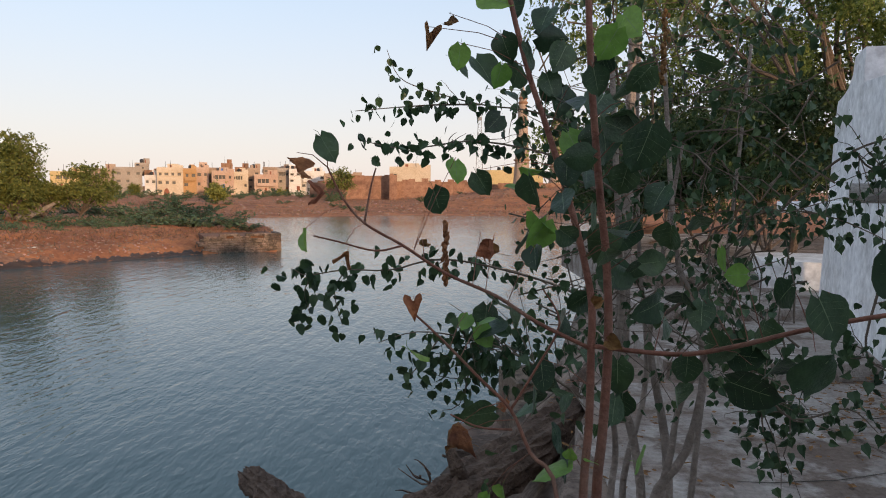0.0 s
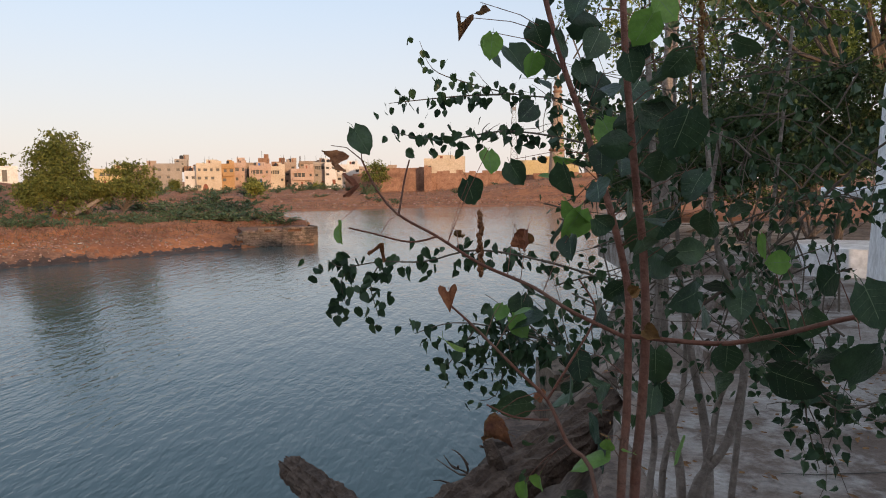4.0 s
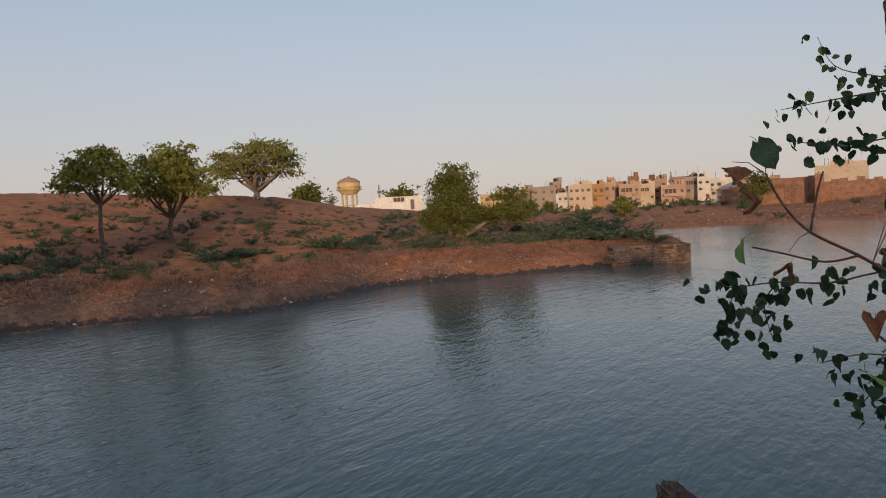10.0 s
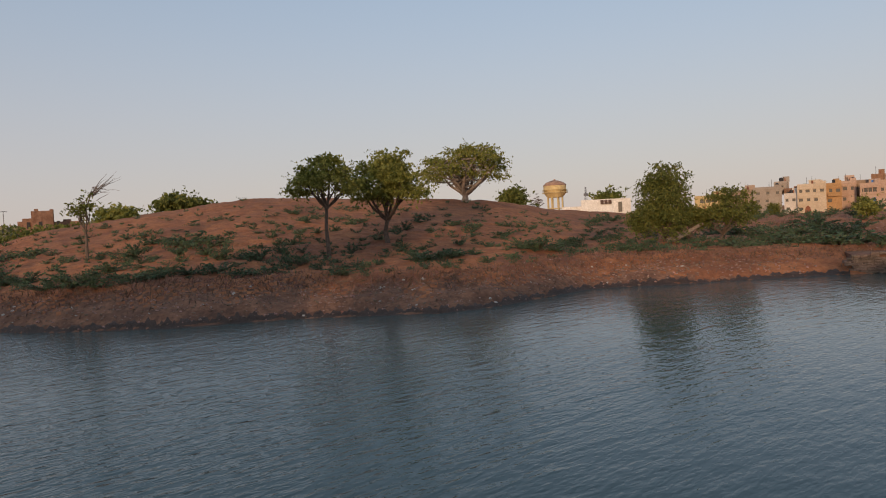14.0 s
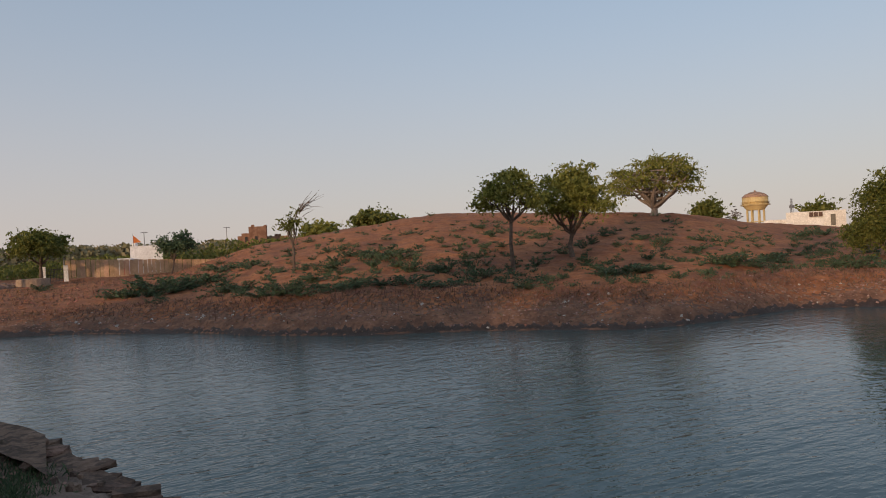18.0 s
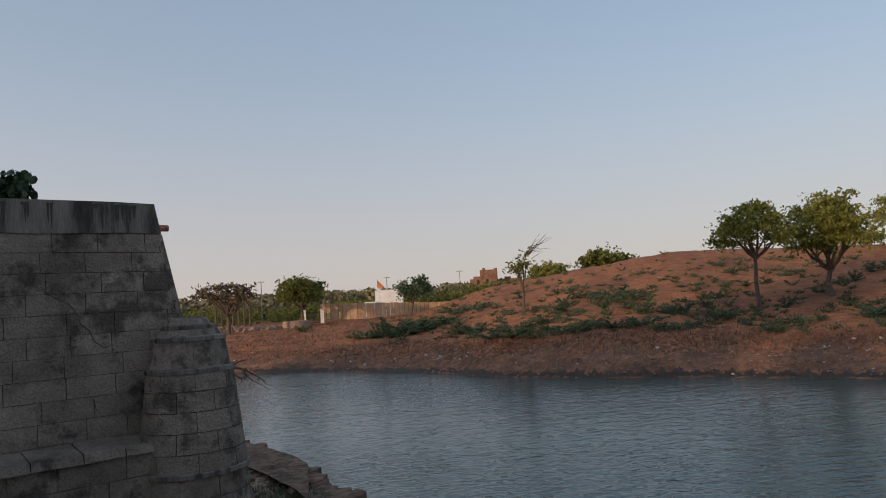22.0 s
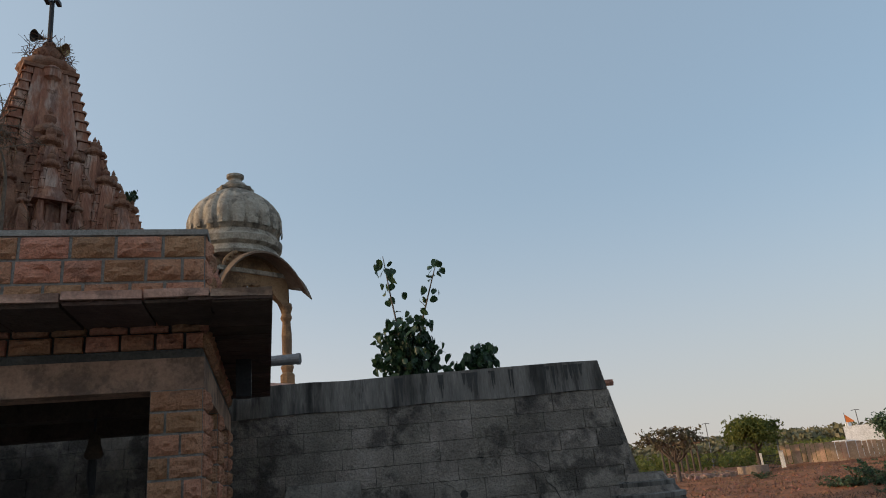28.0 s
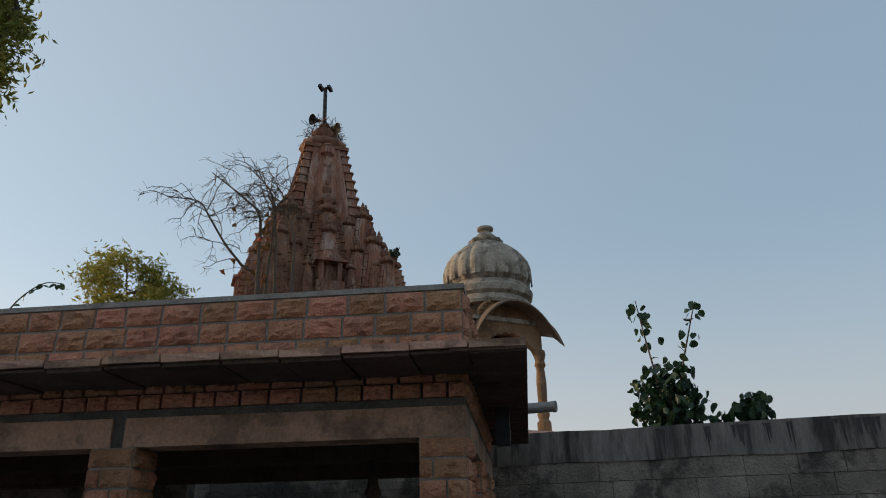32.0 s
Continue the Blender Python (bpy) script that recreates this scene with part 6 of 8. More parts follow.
house("yellow", -28.9, -26.3, 3.2, 8.0, 232, 2, 5)
house("tan", -26.3, -24.7, 3.0, 8.9, 226, 2, 3)
house("grey", -24.8, -22.9, 2.0, 9.3, 221, 3, 3)
house("grey", -23.4, -22.4, 8.5, 10.8, 228, 1, 1, 5, tank=True)
house("white", -22.75, -21.9, 1.5, 7.1, 219, 2, 2)
house("brown", -22.75, -21.85, 7.0, 8.6, 224, 1, 2)
house("cream", -21.9, -20.05, 1.3, 9.3, 217, 3, 4, arch=True)
house("ochre", -20.05, -19.1, 3.0, 9.2, 219, 2, 2, door=BLUEDOOR, balcony=True)
house("peach", -19.15, -18.2, 3.2, 9.6, 222, 2, 2)
house("peach", -18.9, -18.3, 9.4, 11.2, 226, 1, 1, 4)
house("tan", -18.3, -16.6, 3.5, 9.8, 230, 2, 3)
house("peach", -18.0, -16.35, 3.0, 8.6, 216, 2, 3, door=BLUEDOOR)
house("brown", -17.3, -16.45, 8.0, 11.0, 224, 1, 1, 5)
house("cream", -16.4, -15.3, 3.2, 8.4, 217, 2, 3)
house("brown", -16.3, -15.2, 8.3, 9.9, 224, 1, 2)
house("tan", -15.35, -14.4, 3.0, 9.6, 219, 3, 2, tank=True)
house("peach", -14.85, -13.05, 1.9, 7.6, 212, 2, 3, balcony=True)
house("grey", -13.1, -12.15, 2.4, 9.6, 217, 3, 2)
house("white", -12.2, -11.3, 3.0, 9.4, 214, 3, 2)
house("white", -11.35, -9.4, 3.2, 8.9, 219, 2, 4, balcony=True)
house("white", -12.6, -11.9, 9.0, 11.0, 230, 1, 2, 5)
house("tan", -14.2, -12.4, 8.5, 10.4, 236, 1, 3, 6)
house("cream", -4.3, -1.0, 5.0, 9.4, 180, 1, 4)
house("tan", -9.5, -6.5, 4.5, 8.0, 205, 1, 4)
house("yellow", 3.0, 8.0, 4.0, 9.0, 190, 2, 6)


RAMPART = mat("weathered_rampart_stone", (0.20, 0.10, 0.065), (0.33, 0.19, 0.13), 1.2, 0.95, 1.0, 5, (0.13, 0.07, 0.05), 0.35, 0.8)


def build_ramparts():
    t = thing("ruined_rampart", "ruined reddish stone rampart above the far shore", "rampart", tuple(pol(-6, 150, 2)), kind="structure")
    rng = np.random.default_rng(9)
    for a0, a1, r, z1 in ((-10.6, -8.2, 165, 5.4), (-8.3, -4.2, 158, 6.6), (-4.3, -3.7, 154, 6.9), (-3.8, 3.5, 156, 5.9), (3.4, 9.5, 160, 5.4)):
        n = max(2, int((a1 - a0) / 0.5))
        for i in range(n):
            b0, b1 = a0 + (a1 - a0) * i / n, a0 + (a1 - a0) * (i + 1) / n
            wall_box(t, "rampart_bay", b0, b1, r + rng.uniform(-0.12, 0.12), 0.6, z1 + rng.uniform(-0.5, 0.3), 2.5, RAMPART)


build_ramparts()


def build_chimney(az, r, top, half_top, half_low):
    c = pol(az, r, 0)
    t = thing("brick_chimney", "tall tapering old brick tower with banded cornices", "tower", (c.x, c.y, 2), group="brick towers")
    z0 = 2.0
    H = top - z0
    part("shaft", Shape().lathe([(half_low * 1.45, z0), (half_low, z0 + H * 0.45), (half_top, z0 + H * 0.86)], 16, (c.x, c.y)), PAINTS["tan"], t)
    for k in (0.34, 0.52, 0.70, 0.86, 0.90):
        w = half_low + (half_top - half_low) * (k - 0.45) / 0.41
        part("cornice", Shape().lathe([(w, z0 + H * k), (w * 1.18, z0 + H * k + 0.15), (w * 1.18, z0 + H * k + 0.4), (w, z0 + H * k + 0.5)], 16, (c.x, c.y)), PAINTS["brown"], t)
    part("cap", Shape().lathe([(half_top * 0.95, z0 + H * 0.86), (half_top * 0.9, z0 + H * 0.94), (half_top * 0.3, z0 + H), (0.05, z0 + H * 1.03)], 16, (c.x, c.y)), PAINTS["tan"], t)


build_chimney(6.3, 150, top_z(150, 7.9), 0.85, 1.35)
build_chimney(9.05, 165, top_z(165, 6.4), 0.95, 1.4)


def build_pylon(az, r, z0, z1, half):
    t = thing("lattice_mast", "slim steel lattice mast behind the town", "mast", tuple(pol(az, r, z0)), group="lattice masts")
    c = pol(az, r, 0)
    for sx, sy in ((-1, -1), (1, -1), (1, 1), (-1, 1)):
        part("leg", Shape().tube([c + Vector((sx * half, sy * half, z0)), c + Vector((sx * half * 0.3, sy * half * 0.3, z1))], [0.09, 0.06], 4), STEEL, t)
    n = 14
    for i in range(n):
        u0, u1 = i / n, (i + 1) / n
        w0, w1 = half * (1 - 0.7 * u0), half * (1 - 0.7 * u1)
        za, zb = z0 + (z1 - z0) * u0, z0 + (z1 - z0) * u1
        part("brace", Shape().tube([c + Vector((-w0, -w0, za)), c + Vector((w1, -w1, zb))], [0.05, 0.05], 4).tube([c + Vector((w0, -w0, za)), c + Vector((-w1, -w1, zb))], [0.05, 0.05], 4).tube([c + Vector((-w1, -w1, zb)), c + Vector((w1, -w1, zb))], [0.05, 0.05], 4), STEEL, t)
    part("dish", Shape().box((-0.7, -0.7, z1 - 4), (0.7, 0.7, z1 - 2.8), Matrix.Translation(c)), STEEL, t, "antenna boxes")


build_pylon(2.9, 260, 2, top_z(260, 6.3), 1.5)
build_pylon(-14.1, 270, 1, top_z(270, 1.95), 0.5)
build_pylon(-37.0, 330, 3, top_z(330, 2.2), 0.7)


# ---- the slab fence, gate, shrine, ruin and well on the western plain ----
FENCESTONE = mat("tan_slab_stone", (0.44, 0.28, 0.17), (0.60, 0.41, 0.27), 1.5, 0.9, 0.4, 9, (0.24, 0.15, 0.10), 0.4, 0.6, vary=0.14)


def build_fence():
    t = thing("slab_fence", "long fence of upright reddish stone slabs", "fence", tuple(on_ground(-87, 90)), kind="structure")
    rng = np.random.default_rng(31)
    me = [flat_block("fence_slab", FENCESTONE, 150 + i, 2, 0.05) for i in range(3)]
    a = -91.2
    while a < -80.6:
        r = 90 - 0.15 * (a + 91)
        w = rng.uniform(0.40, 0.52)
        top = top_z(r, float(np.interp(a, [-91.2, -82.7, -80.6], [0.33, -0.06, -0.1]))) + rng.uniform(-0.06, 0.06)
        h = 2.0
        g = top - h + 0.1
        piece("fence_slab", me[int(rng.integers(3))], t, frame_at(pol(a, r, g + h / 2 - 0.1), -pol(a, 1, 0)) @ Matrix.Diagonal((w, 0.12, h, 1)))
        a += math.degrees((w + 0.035) / r)


build_fence()


def build_gate():
    t = thing("iron_gate", "dark iron gate between two whitewashed posts", "gate", tuple(on_ground(-92, 89)))
    for az in (-92.75, -91.35):
        g = float(ground_height(az, 89))
        p = pol(az, 89, 0)
        part("gate_post", Shape().box((-0.22, -0.22, g - 0.1), (0.22, 0.22, g + 1.75), Matrix.Translation(p)), WHITE, t, "whitewashed post")
    for i in range(13):
        az = -92.6 + 1.1 * i / 12
        g = float(ground_height(az, 89))
        part("bar", Shape().tube([pol(az, 89, g + 0.1), pol(az, 89, g + 1.6)], [0.025, 0.025], 5), BLACKMETAL, t)
    for z in (0.25, 0.9, 1.5):
        g = float(ground_height(-92, 89))
        part("rail", Shape().tube([pol(-92.62, 89, g + z), pol(-91.48, 89, g + z)], [0.035, 0.035], 5), BLACKMETAL, t)


build_gate()


def build_shrine():
    t = thing("white_shrine", "small plain whitewashed shrine with an orange flag", "shrine", tuple(on_ground(-86, 100)))
    wall_box(t, "wall", -87.1, -84.85, 100, 2.0, top_z(100, 1.12), 3.6, WHITE)
    wall_box(t, "annex", -88.0, -87.1, 99, 2.0, top_z(99, 0.25), 2.0, WHITE, "low white annex")
    wall_box(t, "annex_door", -87.75, -87.2, 98.95, 2.0, top_z(99, 0.05), 0.3, REDPAINT, "red door")
    part("drum", Shape().lathe([(0.35, top_z(100, 1.1)), (0.35, top_z(100, 1.35)), (0.1, top_z(100, 1.45))], 12, tuple(pol(-86.75, 101.5, 0).xy)), WHITE, t)
    p = pol(-86.85, 101, 0)
    part("flagpole", Shape().tube([(p.x, p.y, top_z(100, 1.1)), (p.x, p.y, top_z(100, 2.05))], [0.04, 0.03], 5), STEEL, t)
    a = top_z(100, 1.95)
    q = pol(-86.3, 101, 0)
    orange = mat("orange_cloth", (0.75, 0.22, 0.06), (0.8, 0.28, 0.09), 3, 0.8, 0.1, leafy=0.3)
    part("flag", Shape().add([(p.x, p.y, a), (q.x, q.y, a - 0.95), (p.x, p.y, a - 1.0), (p.x + 0.02, p.y, a), (q.x + 0.02, q.y, a - 0.95), (p.x + 0.02, p.y, a - 1.0)], [(0, 1, 2), (5, 4, 3), (0, 3, 4, 1), (1, 4, 5, 2)]), orange, t, "orange pennant")


build_shrine()


def build_ruin():
    t = thing("ruined_house", "roofless ruin of reddish brown stone with broken stepped walls", "ruin", tuple(on_ground(-78, 120)))
    for a0, a1, r, lo, hi in ((-79.4, -78.95, 121, 1.0, 1.55), (-79.1, -78.2, 119, 1.0, 1.75), (-78.55, -77.2, 118, 1.0, 2.25), (-78.35, -78.1, 118.2, 1.0, 2.4), (-77.4, -77.15, 118.2, 1.0, 2.35), (-77.2, -75.6, 120, 0.6, 1.45), (-76.6, -76.1, 121, 0.6, 1.6)):
        wall_box(t, "broken_wall", a0, a1, r, top_z(r, lo) - 3, top_z(r, hi), 1.4, RAMPART)
    # no holes cut: dark boxes on the walls paint the openings' shade
    for a in (-78.75, -78.0, -76.9):
        wall_box(t, "opening", a - 0.1, a + 0.1, 117.9 if a > -78.5 else 118.9, top_z(118, 1.05), top_z(118, 1.5), 0.2, DARKFILL, "dark panel painted as an empty opening's shade")


build_ruin()
c = on_ground(-93.4, 82)
well = Shape().lathe([(1.55, c.z - 0.3), (1.5, c.z + 0.75), (1.3, c.z + 0.78), (1.3, c.z + 0.2)], 24, (c.x, c.y))
whole("stone_well", well, PAINTS["tan"], "round low stone well kerb beside the tree", "well", at=tuple(c))
hut = thing("wooden_hut", "rough hut of dark poles under the trees", "hut", tuple(on_ground(-98, 96)))
for i in range(7):
    a = -99.4 + 0.42 * i
    part("pole", Shape().tube([on_ground(a, 96), on_ground(a, 96) + Vector((0, 0, 3.2))], [0.14, 0.12], 6), BARK, hut)
wall_box(hut, "roof", -99.7, -96.6, 95.6, 5.7, 6.0, 2.5, PAINTS["brown"], "brown flat roof")
for az, r, el in ((-95.95, 120, 2.35), (-86.1, 130, 2.15), (-80.2, 140, 2.3), (-91.45, 90, 1.9)):
    g = on_ground(az, r)
    lamp = thing("street_lamp", "thin grey street lamp post on the plain", "lamp", tuple(g), group="street lamps")
    part("post", Shape().tube([g, pol(az, r, top_z(r, el))], [0.09, 0.06], 6), STEEL, lamp)
    part("arm", Shape().tube([pol(az - 0.25, r, top_z(r, el) - 0.1), pol(az, r, top_z(r, el)), pol(az + 0.25, r, top_z(r, el) - 0.1)], [0.05, 0.05, 0.07], 5), STEEL, lamp)


def build_treeline():
    rng = np.random.default_rng(44)
    s = Shape()
    cs = []
    for i in range(330):
        az, r = rng.uniform(-108, -74), rng.uniform(130, 230)
        h = top_z(r, 0.95 + 0.5 * rng.random()) - 2.2
        w = rng.uniform(2.5, 5)
        n = 150
        d = rng.normal(size=(n, 3))
        d /= np.linalg.norm(d, axis=1)[:, None]
        k = 0.5 + 0.5 * rng.random((n, 1)) ** 0.5
        cs.append(np.array(pol(az, r, 2.0 + h * 0.55)) + d * k * np.array([w, w, h * 0.5]))
    s.quads(leaf_cards(np.concatenate(cs), 0.85, rng, 0.6, 0.2))
    whole("far_woods", s, HAZEWOOD, "hazy belt of thorn trees along the plain", "woods", kind="stuff")
    s = Shape()
    cs = []
    for i in range(90):
        az, r = rng.uniform(-103, -76), rng.uniform(98, 125)
        w, h = rng.uniform(1.5, 3.2), rng.uniform(1.2, 2.6)
        n = 130
        d = rng.normal(size=(n, 3))
        d /= np.linalg.norm(d, axis=1)[:, None]
        cs.append(np.array(on_ground(az, r)) + np.array([0, 0, h * 0.5]) + d * np.array([w, w, h * 0.55]))
    s.quads(leaf_cards(np.concatenate(cs), 0.5, rng, 0.5, 0.4))
    whole("thorn_scrub", s, GREENTREE, "thorn scrub behind the slab fence", "scrub", kind="stuff")


build_treeline()

# ---- the terrace: white wall, stair parapet, paving, steps ----
A0, B0 = pol(28.7, 10.5, 0), pol(36.8, 5.85, 0)
TALONG = (B0 - A0).normalized()
TOUT = Vector((-TALONG.y, TALONG.x, 0))
if TOUT.dot(-A0) < 0:
    TOUT = -TOUT


def terr(s, o, z):
    """A place on the white wall: s metres from its far end, o towards the lake."""
    p = A0 + TALONG * s + TOUT * o
    return Vector((p.x, p.y, z))


def terr_box(shape, s0, s1, o0, o1, z0, z1, z1b=None):
    vs = [terr(s0, o0, z0), terr(s1, o0, z0), terr(s1, o1, z0), terr(s0, o1, z0)]
    zb = z1 if z1b is None else z1b
    vs += [terr(s0, o0, z1), terr(s1, o0, zb), terr(s1, o1, zb), terr(s0, o1, z1)]
    return shape.add(vs, [(3, 2, 1, 0), (4, 5, 6, 7), (0, 1, 5, 4), (1, 2, 6, 5), (2, 3, 7, 6), (3, 0, 4, 7)])


def build_white_wall():
    w = thing("white_wall", "tall limewashed terrace wall with a curved shoulder", "wall", tuple(terr(0, 0, 2.36)), kind="structure")
    # outline along the wall: far end, curved shoulder, post, long sloping top
    # the last stretch is unseen, lengthened to keep paving and figs in shade
    prof = [(0.0, 5.10), (0.06, 5.17), (0.35, 5.20), (0.62, 5.26), (0.82, 5.38), (0.92, 5.58), (1.42, 5.60), (1.44, 5.22), (3.0, 5.12), (6.0, 4.97), (18.5, 4.80)]
    vs = []
    for o_low, o_top in ((0.10, 0.0), (-0.45, -0.45)):
        for s, z in prof:
            vs.append(terr(s - 0.05 if s == 0 else s, o_low, 2.2))
        for s, z in prof:
            vs.append(terr(s, o_top, z))
    n = len(prof)
    fs = []
    for i in range(n - 1):
        fs += [(i, i + 1, n + i + 1, n + i), (2 * n + i + 1, 2 * n + i, 3 * n + i, 3 * n + i + 1), (n + i, n + i + 1, 3 * n + i + 1, 3 * n + i)]
    fs += [(0, n, 3 * n, 2 * n), (n - 1, 3 * n - 1, 4 * n - 1, 2 * n - 1)]
    part("wall_body", Shape().add(vs, fs), WHITE, w)
    b = Shape()
    prof2 = [(0.0, 0.40), (0.55, 0.40), (0.95, 0.36), (1.25, 0.25), (1.45, 0.06)]
    vs = []
    for s in (5.15, 5.22, 7.0, 18.5):
        k = 0.12 if s == 5.15 else 0
        for dz, o in prof2:
            vs.append(terr(s, o - k, 2.2 + dz))
        vs += [terr(s, -0.1, 3.65), terr(s, -0.1, 2.2)]
    m = 7
    fs = [tuple(range(m))[::-1], tuple(3 * m + k for k in range(m))]
    for i in range(3):
        for k in range(m):
            fs.append((i * m + k, i * m + (k + 1) % m, (i + 1) * m + (k + 1) % m, (i + 1) * m + k))
    b.add(vs, fs)
    part("wall_footing", b, WHITE, w, "rounded projecting footing")
    part("drain_spout", Shape().tube([terr(1.0, -0.1, 3.86), terr(0.95, 0.75, 3.84)], [0.07, 0.07], 12), WHITE, w, "whitewashed drain spout")
    part("drain_spout", Shape().tube([terr(4.3, -0.1, 4.02), terr(4.2, 0.62, 4.02)], [0.075, 0.075], 14, False).tube([terr(4.3, -0.1, 4.02), terr(4.22, 0.5, 4.02)], [0.06, 0.06], 14), MORTAR, w, "wide pale drain pipe stub")
    part("low_plinth", terr_box(Shape(), -2.2, -0.6, -0.5, 0.75, 2.3, 3.05), WHITE, w, "low whitewashed block")


build_white_wall()


def build_stair_parapet():
    t = thing("stair_parapet", "peach stair parapet edged in red paint above the white wall", "parapet", tuple(terr(1.5, -0.6, 5.0)), kind="structure")
    part("lower_panel", terr_box(Shape(), 1.5, 5.0, -0.75, -0.5, 4.6, 5.52, 5.46), PINK, t)
    part("upper_panel", terr_box(Shape(), 1.05, 3.0, -1.3, -1.05, 4.6, 6.55), PINK, t)
    part("side_panel", terr_box(Shape(), 0.95, 1.2, -1.05, -0.48, 4.8, 6.0), PINK, t)
    part("red_edge", terr_box(Shape(), 1.44, 1.5, -0.77, -0.46, 4.9, 5.58), REDPAINT, t, "red painted edge")
    part("red_edge", terr_box(Shape(), 0.88, 0.95, -1.07, -0.42, 5.2, 6.25), REDPAINT, t, "red painted edge")
    part("red_edge", terr_box(Shape(), 1.0, 1.06, -1.32, -1.03, 5.6, 6.7), REDPAINT, t, "red painted edge")
    part("red_cap", terr_box(Shape(), 1.0, 3.0, -1.32, -1.03, 6.56, 6.68), REDPAINT, t, "red painted capping")
    part("step_panel", terr_box(Shape(), 2.6, 5.0, -0.98, -0.8, 4.6, 5.62), PINK, t)
    part("white_pier", terr_box(Shape(), -0.25, 0.35, -1.7, -1.1, 4.6, 6.1), WHITE, t, "white pier behind the stair")
    part("pier_pipe", Shape().tube([terr(-0.3, -1.0, 5.62), terr(0.5, -0.9, 5.66)], [0.05, 0.05], 10), STEEL, t, "white pipe stub")


build_stair_parapet()


def build_paving():
    p = thing("pavement", "worn cracked concrete paving of the lakeside terrace", "paving", (2.5, 3, 2.36), kind="structure")
    rng = np.random.default_rng(17)
    rows = [(-1.0, 1.1), (1.1, 2.5), (2.5, 3.6), (3.6, 4.9), (4.9, 6.05)]
    for j, (y0, y1) in enumerate(rows):
        x = 0.2 + 0.25 * j
        while x < 4.4:
            w = rng.uniform(1.1, 2.0)
            g = 0.008
            z = 2.375 + rng.uniform(-0.012, 0.012)
            k = [rng.uniform(-0.05, 0.05) for _ in range(4)]
            q = [(x + g, y0 + g + k[0]), (x + w - g, y0 + g + k[1]), (x + w - g, y1 - g + k[1] * 0.5), (x + g, y1 - g + k[0] * 0.5)]
            vs = [(a, b, 2.2) for a, b in q] + [(a, b, z + rng.uniform(-0.006, 0.006)) for a, b in q]
            part("paving_slab", Shape().add(vs, [(3, 2, 1, 0), (4, 5, 6, 7), (0, 1, 5, 4), (1, 2, 6, 5), (2, 3, 7, 6), (3, 0, 4, 7)]), PAVE, p)
            x += w
    for i, (y, z, depth) in enumerate(((6.15, 2.52, 2.1), (8.2, 2.66, 2.0), (10.1, 2.80, 2.0), (12.0, 2.92, 6.0))):
        x0, x1 = 2.0 + 0.35 * i, 4.35 + 0.36 * i + 0.6
        s = Shape()
        n = 10
        vs = []
        for zz in (2.1, z):
            for u in range(n + 1):
                vs.append((x0 + (x1 - x0) * u / n, y + 0.03 * math.sin(u * 2.3 + i) + (0.02 if zz > 2.2 else 0), zz + (0.012 * math.sin(u * 1.9) if zz > 2.2 else 0)))
            vs += [(x1 + 1, y + depth, zz), (x0, y + depth, zz)]
        m = n + 3
        fs = [tuple(range(m))[::-1], tuple(range(m, 2 * m))] + [(u, (u + 1) % m, m + (u + 1) % m, m + u) for u in range(m)]
        part("step", s.add(vs, fs), PAVE, p, "broad worn step")
    cr = Shape()
    for a, b in (((1.7, 3.9), (4.2, 4.25)), ((2.2, 5.2), (3.9, 5.0)), ((1.5, 2.6), (2.6, 3.6))):
        pts = [Vector((a[0] + (b[0] - a[0]) * u, a[1] + (b[1] - a[1]) * u + 0.03 * math.sin(u * 17 + a[0]) + 0.015 * math.sin(u * 53), 2.384)) for u in np.linspace(0, 1, 14)]
        cr.tube(pts, [0.0025 + 0.0015 * math.sin(i * 2.1) ** 2 for i in range(14)], 4)
    part("crack", cr, JOINT, p, "dark irregular cracks")


build_paving()

# fallen leaves by the wall
rng = np.random.default_rng(19)
cs = [terr(rng.uniform(1.5, 5.5), 0.15 + abs(rng.normal()) * 0.45, 2.40 + 0.13 * (rng.random() > 0.6)) for i in range(620)] + [Vector((rng.uniform(0.8, 3.5), rng.uniform(1.5, 6), 2.4)) for i in range(260)]
s = Shape().quads(leaf_cards(np.array([tuple(c) for c in cs]), 0.06, rng, 0.7, 0.0) * np.array([1, 1, 0.12]) + np.array([0, 0, 0.88 * 2.40]))
whole("fallen_leaves", s, FIG_OLD, "dry brown fallen leaves on the paving", "leaves", kind="stuff")


